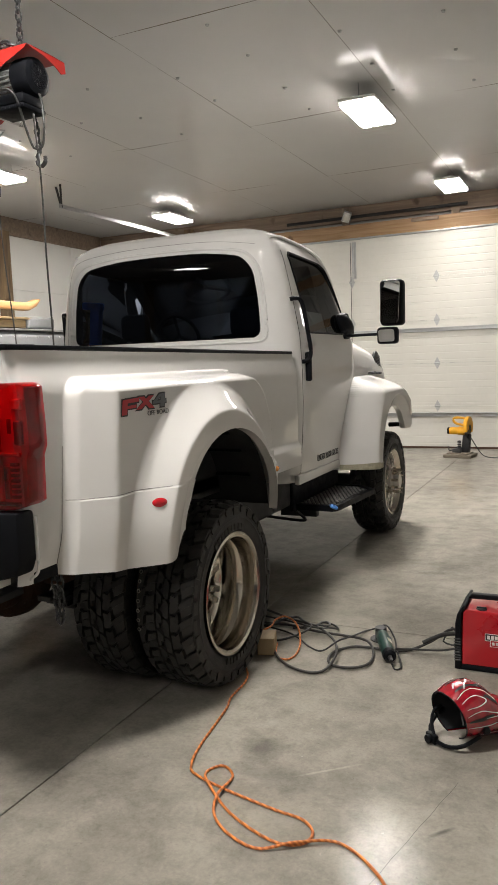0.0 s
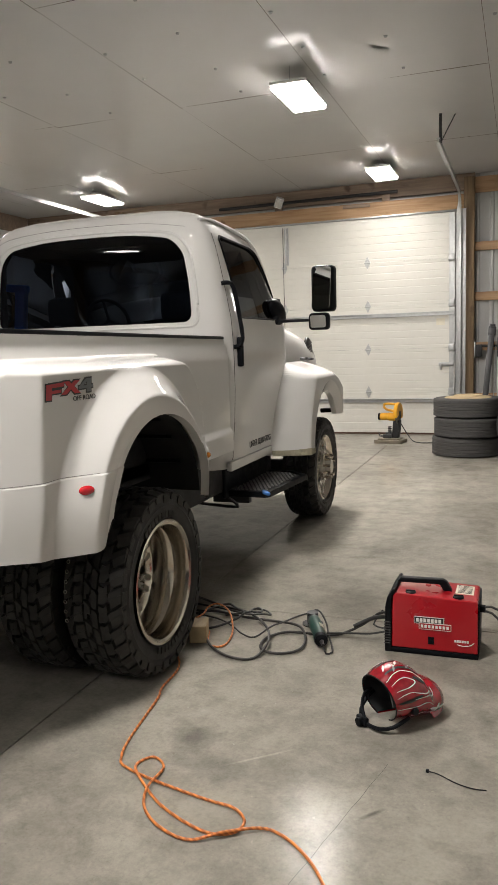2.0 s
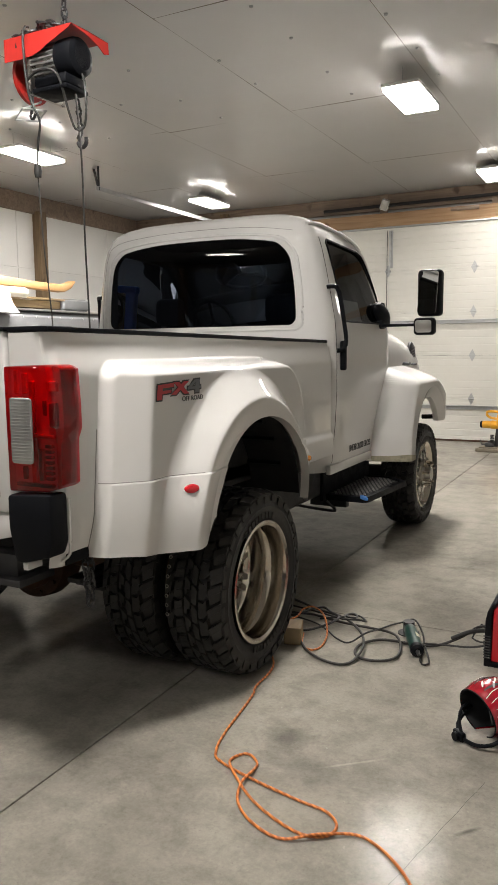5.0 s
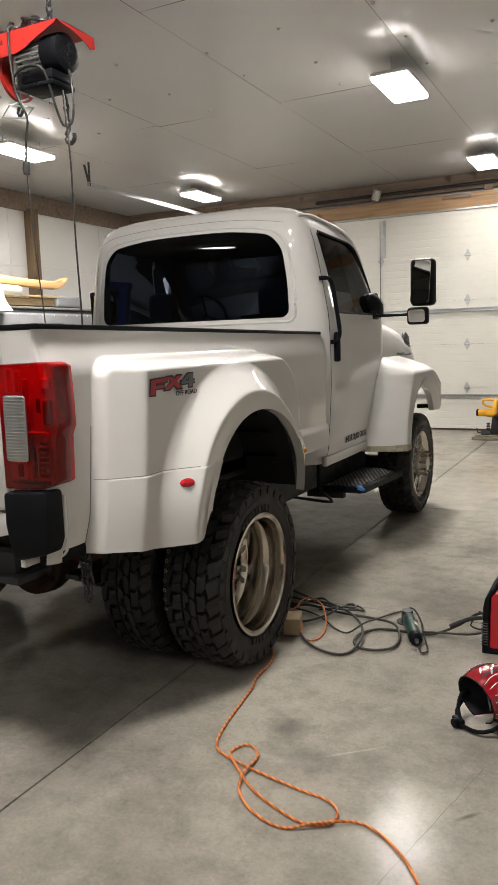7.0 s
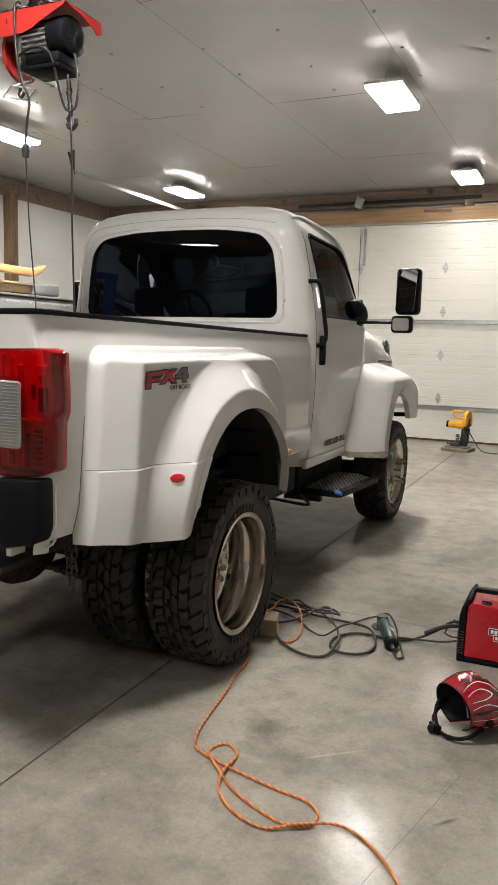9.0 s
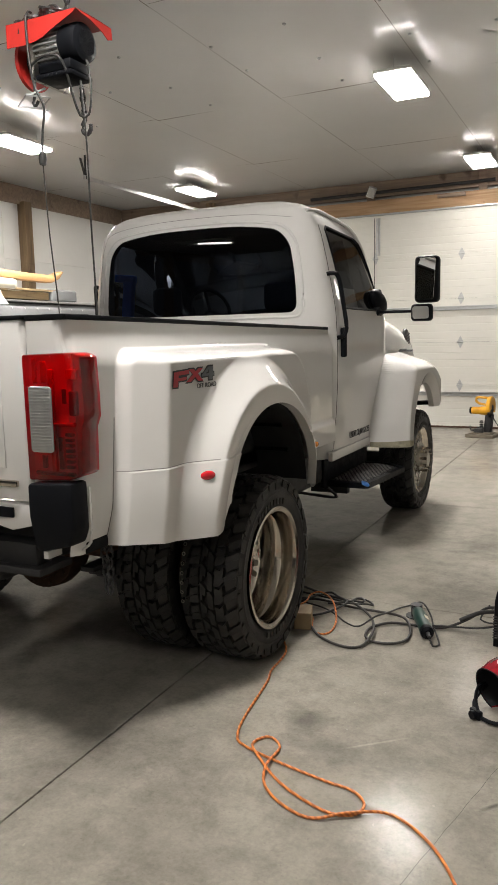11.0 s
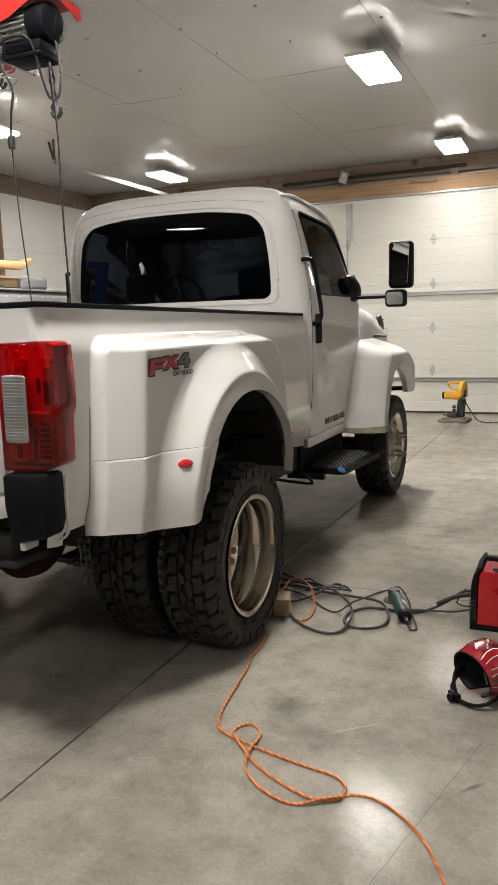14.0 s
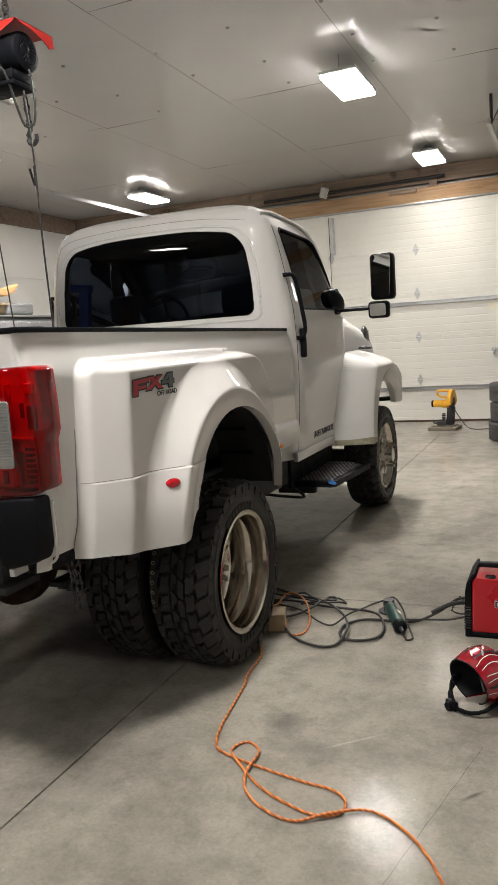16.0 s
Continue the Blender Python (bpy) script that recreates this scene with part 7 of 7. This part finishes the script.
part("pivot_arm", moved(box(-0.035, 0.075, -0.04, 0.08, 0.07, 0.36, 0.015), pose(0.02, 0.02, 0, 0, 5, 0)), CHASSIS, saw)
own = lathe([(0.05, -0.03), (0.165, -0.03), (0.175, -0.018), (0.175, 0.018), (0.165, 0.03), (0.05, 0.03)], 32, "x", (0.09, 0.02, 0.46), a0=-30, a1=200)
part("wheel_guard", own, YELLOW, saw, "yellow wheel guard")
part("cutting_wheel", lathe([(0.0, -0.003), (0.155, -0.003), (0.155, 0.003), (0.0, 0.003)], 32, "x", (0.09, 0.02, 0.45)), DARKSTEEL, saw)
own = lathe([(0.0, -0.19), (0.05, -0.19), (0.058, -0.17), (0.058, -0.06), (0.066, -0.05), (0.066, 0.05), (0.0, 0.05)], 24, "x", (0.0, 0.0, 0.41))
part("motor", own, YELLOW, saw, "yellow motor housing")
part("motor_cap", rod((-0.22, 0.0, 0.41), (-0.191, 0.0, 0.41), 0.054, 20), BLACKPLASTIC, saw)
own = tube([(0.07, -0.02, 0.6), (0.04, -0.05, 0.615), (-0.07, -0.06, 0.62), (-0.115, -0.055, 0.6), (-0.11, -0.05, 0.56), (-0.07, -0.04, 0.525), (0.0, -0.03, 0.51), (0.05, -0.03, 0.5)], 0.02, 10)
part("handle", own, YELLOW, saw, "yellow loop handle")
own = tube([(0.12, 0.06, 0.3), (0.2, 0.08, 0.16), (0.3, 0.06, 0.04), (0.42, 0.0, 0.008), (0.6, 0.02, 0.008), (0.85, 0.2, 0.008), (1.1, 0.3, 0.008)], 0.008, 8)
part("power_cord", own, CABLE, saw)
own = bmesh.new()
for k in range(6):
    lathe([(0.026, -0.008), (0.034, 0.0), (0.026, 0.008)], 16, "z", (-0.03, -0.04, 0.12 + 0.026 * k), bm=own)
part("return_spring", own, DARKSTEEL, saw)
part("lock_lever", rod((0.12, -0.05, 0.16), (0.16, -0.09, 0.3), 0.008, 8), DARKSTEEL, saw)
part("fence", box(-0.13, 0.1, 0.06, 0.075, 0.076, 0.15, 0.004), DARKSTEEL, saw)

# ---- covered trailer by the side wall, with things laid on it ----
trailer = thing("covered_trailer", "grey covered trailer parked along the white wall", "trailer", (-8.3, 7.6, 0))
own = extrude_outline([(-0.85, 0.5), (-0.95, 1.3), (-0.9, 2.07), (-0.75, 2.18), (0.0, 2.24), (0.6, 2.2), (0.74, 2.1), (0.82, 1.3), (0.75, 0.5)], 4.9, "y", -2.2, bevel=0.03)
part("cover", own, BOATGREY, trailer, "grey fabric cover")
part("top_rail", box(0.62, 0.74, -2.2, 2.6, 2.17, 2.2, 0.01), STEEL, trailer)
rivet = part("rivet", lathe([(0.0, 0.012), (0.012, 0.008), (0.014, 0.0)], 8, "x", (0.79, -2.0, 2.08)), STEEL, trailer)
for i in range(1, 16):
    again("rivet", rivet, trailer, pose(0, 0.25 * i, 0))
for y in (-1.2, 1.0):
    for x in (-0.7, 0.65):
        part("wheel", lathe([(0.0, -0.09), (0.2, -0.09), (0.33, -0.09), (0.34, 0.0), (0.33, 0.09), (0.2, 0.09), (0.0, 0.09)], 32, "x", (x, y, 0.34)), OLDRUBBER, trailer)
part("frame", box(-0.7, 0.65, -2.1, 1.7, 0.36, 0.49, 0.01), CHASSIS, trailer)
own = bmesh.new()
canoe = [(-1.6, 0.0), (-0.9, 0.05), (0.0, 0.06), (0.8, 0.04), (1.12, 0.035), (1.28, 0.1), (1.4, 0.22), (1.34, 0.225), (1.22, 0.18), (1.08, 0.15), (0.4, 0.16), (-0.5, 0.2), (-1.3, 0.22), (-1.6, 0.2)]
extrude_outline(canoe, 0.16, "x", -0.08, bm=own, bevel=0.03)
ob = tagged(part("carved_board", own, TAN), "tan carved wooden board with an upturned end lying on the trailer", "board")
ob.matrix_world = pose(-7.95, 8.03, 2.465)
ob = tagged(part("plank", box(-0.05, 0.05, -2.0, 1.35, 0, 0.03, 0.004), BLOCKWOOD), "thin pale plank laid along the trailer top", "plank", group="planks")
ob.matrix_world = pose(-7.72, 7.98, 2.345, 0, 0, 2)
ob = tagged(part("plank", box(-0.12, 0.14, -2.0, 1.6, 0, 0.11, 0.004), BLOCKWOOD), "pale board under the carved wood", "plank", group="planks")
ob.matrix_world = pose(-7.9, 7.7, 2.23)
ob = tagged(part("timber_batten", box(-0.09, 0.09, -1.9, 0.3, 0, 0.124, 0.006), BLOCKWOOD), "pale batten under the carved board", "batten")
ob.matrix_world = pose(-7.97, 7.9, 2.342)
ob = tagged(part("foam_roll", lathe([(0.0, -0.4), (0.05, -0.4), (0.075, -0.39), (0.075, 0.4), (0.05, 0.4), (0.0, 0.4)], 24, "y"), CREAM), "cream foam roll on the trailer", "roll")
ob.matrix_world = pose(-7.7, 7.7, 2.42)
own = sheet(lambda u, v: (0.35 * u, -0.25 + 0.5 * v + 0.05 * math.sin(6 * u), 0.05 * math.sin(9 * v) * (1 - u) - 0.3 * u * u), steps(0, 1, 12), steps(0, 1, 14))
ob = tagged(part("white_cloth", thicken(own, 0.004), WHITEINK), "crumpled white cloth hanging over the trailer edge", "cloth")
ob.matrix_world = pose(-7.75, 7.45, 2.42)
ob = tagged(part("grey_pad", box(-0.25, 0.25, -0.3, 0.3, 0, 0.18, 0.04, 3), BOATGREY), "folded grey pad on the trailer end", "pad")
ob.matrix_world = pose(-7.95, 9.2, 2.21)

# ---- floor slabs, between saw-cut joints ----
for i in range(len(FLOOR_X) - 1):
    for j in range(len(FLOOR_Y) - 1):
        part("slab", box(FLOOR_X[i] + 0.003, FLOOR_X[i + 1] - 0.003, FLOOR_Y[j] + 0.0028, FLOOR_Y[j + 1] - 0.0028, -0.1, 0, 0.002, 1), CONCRETE, floor, smooth=False)
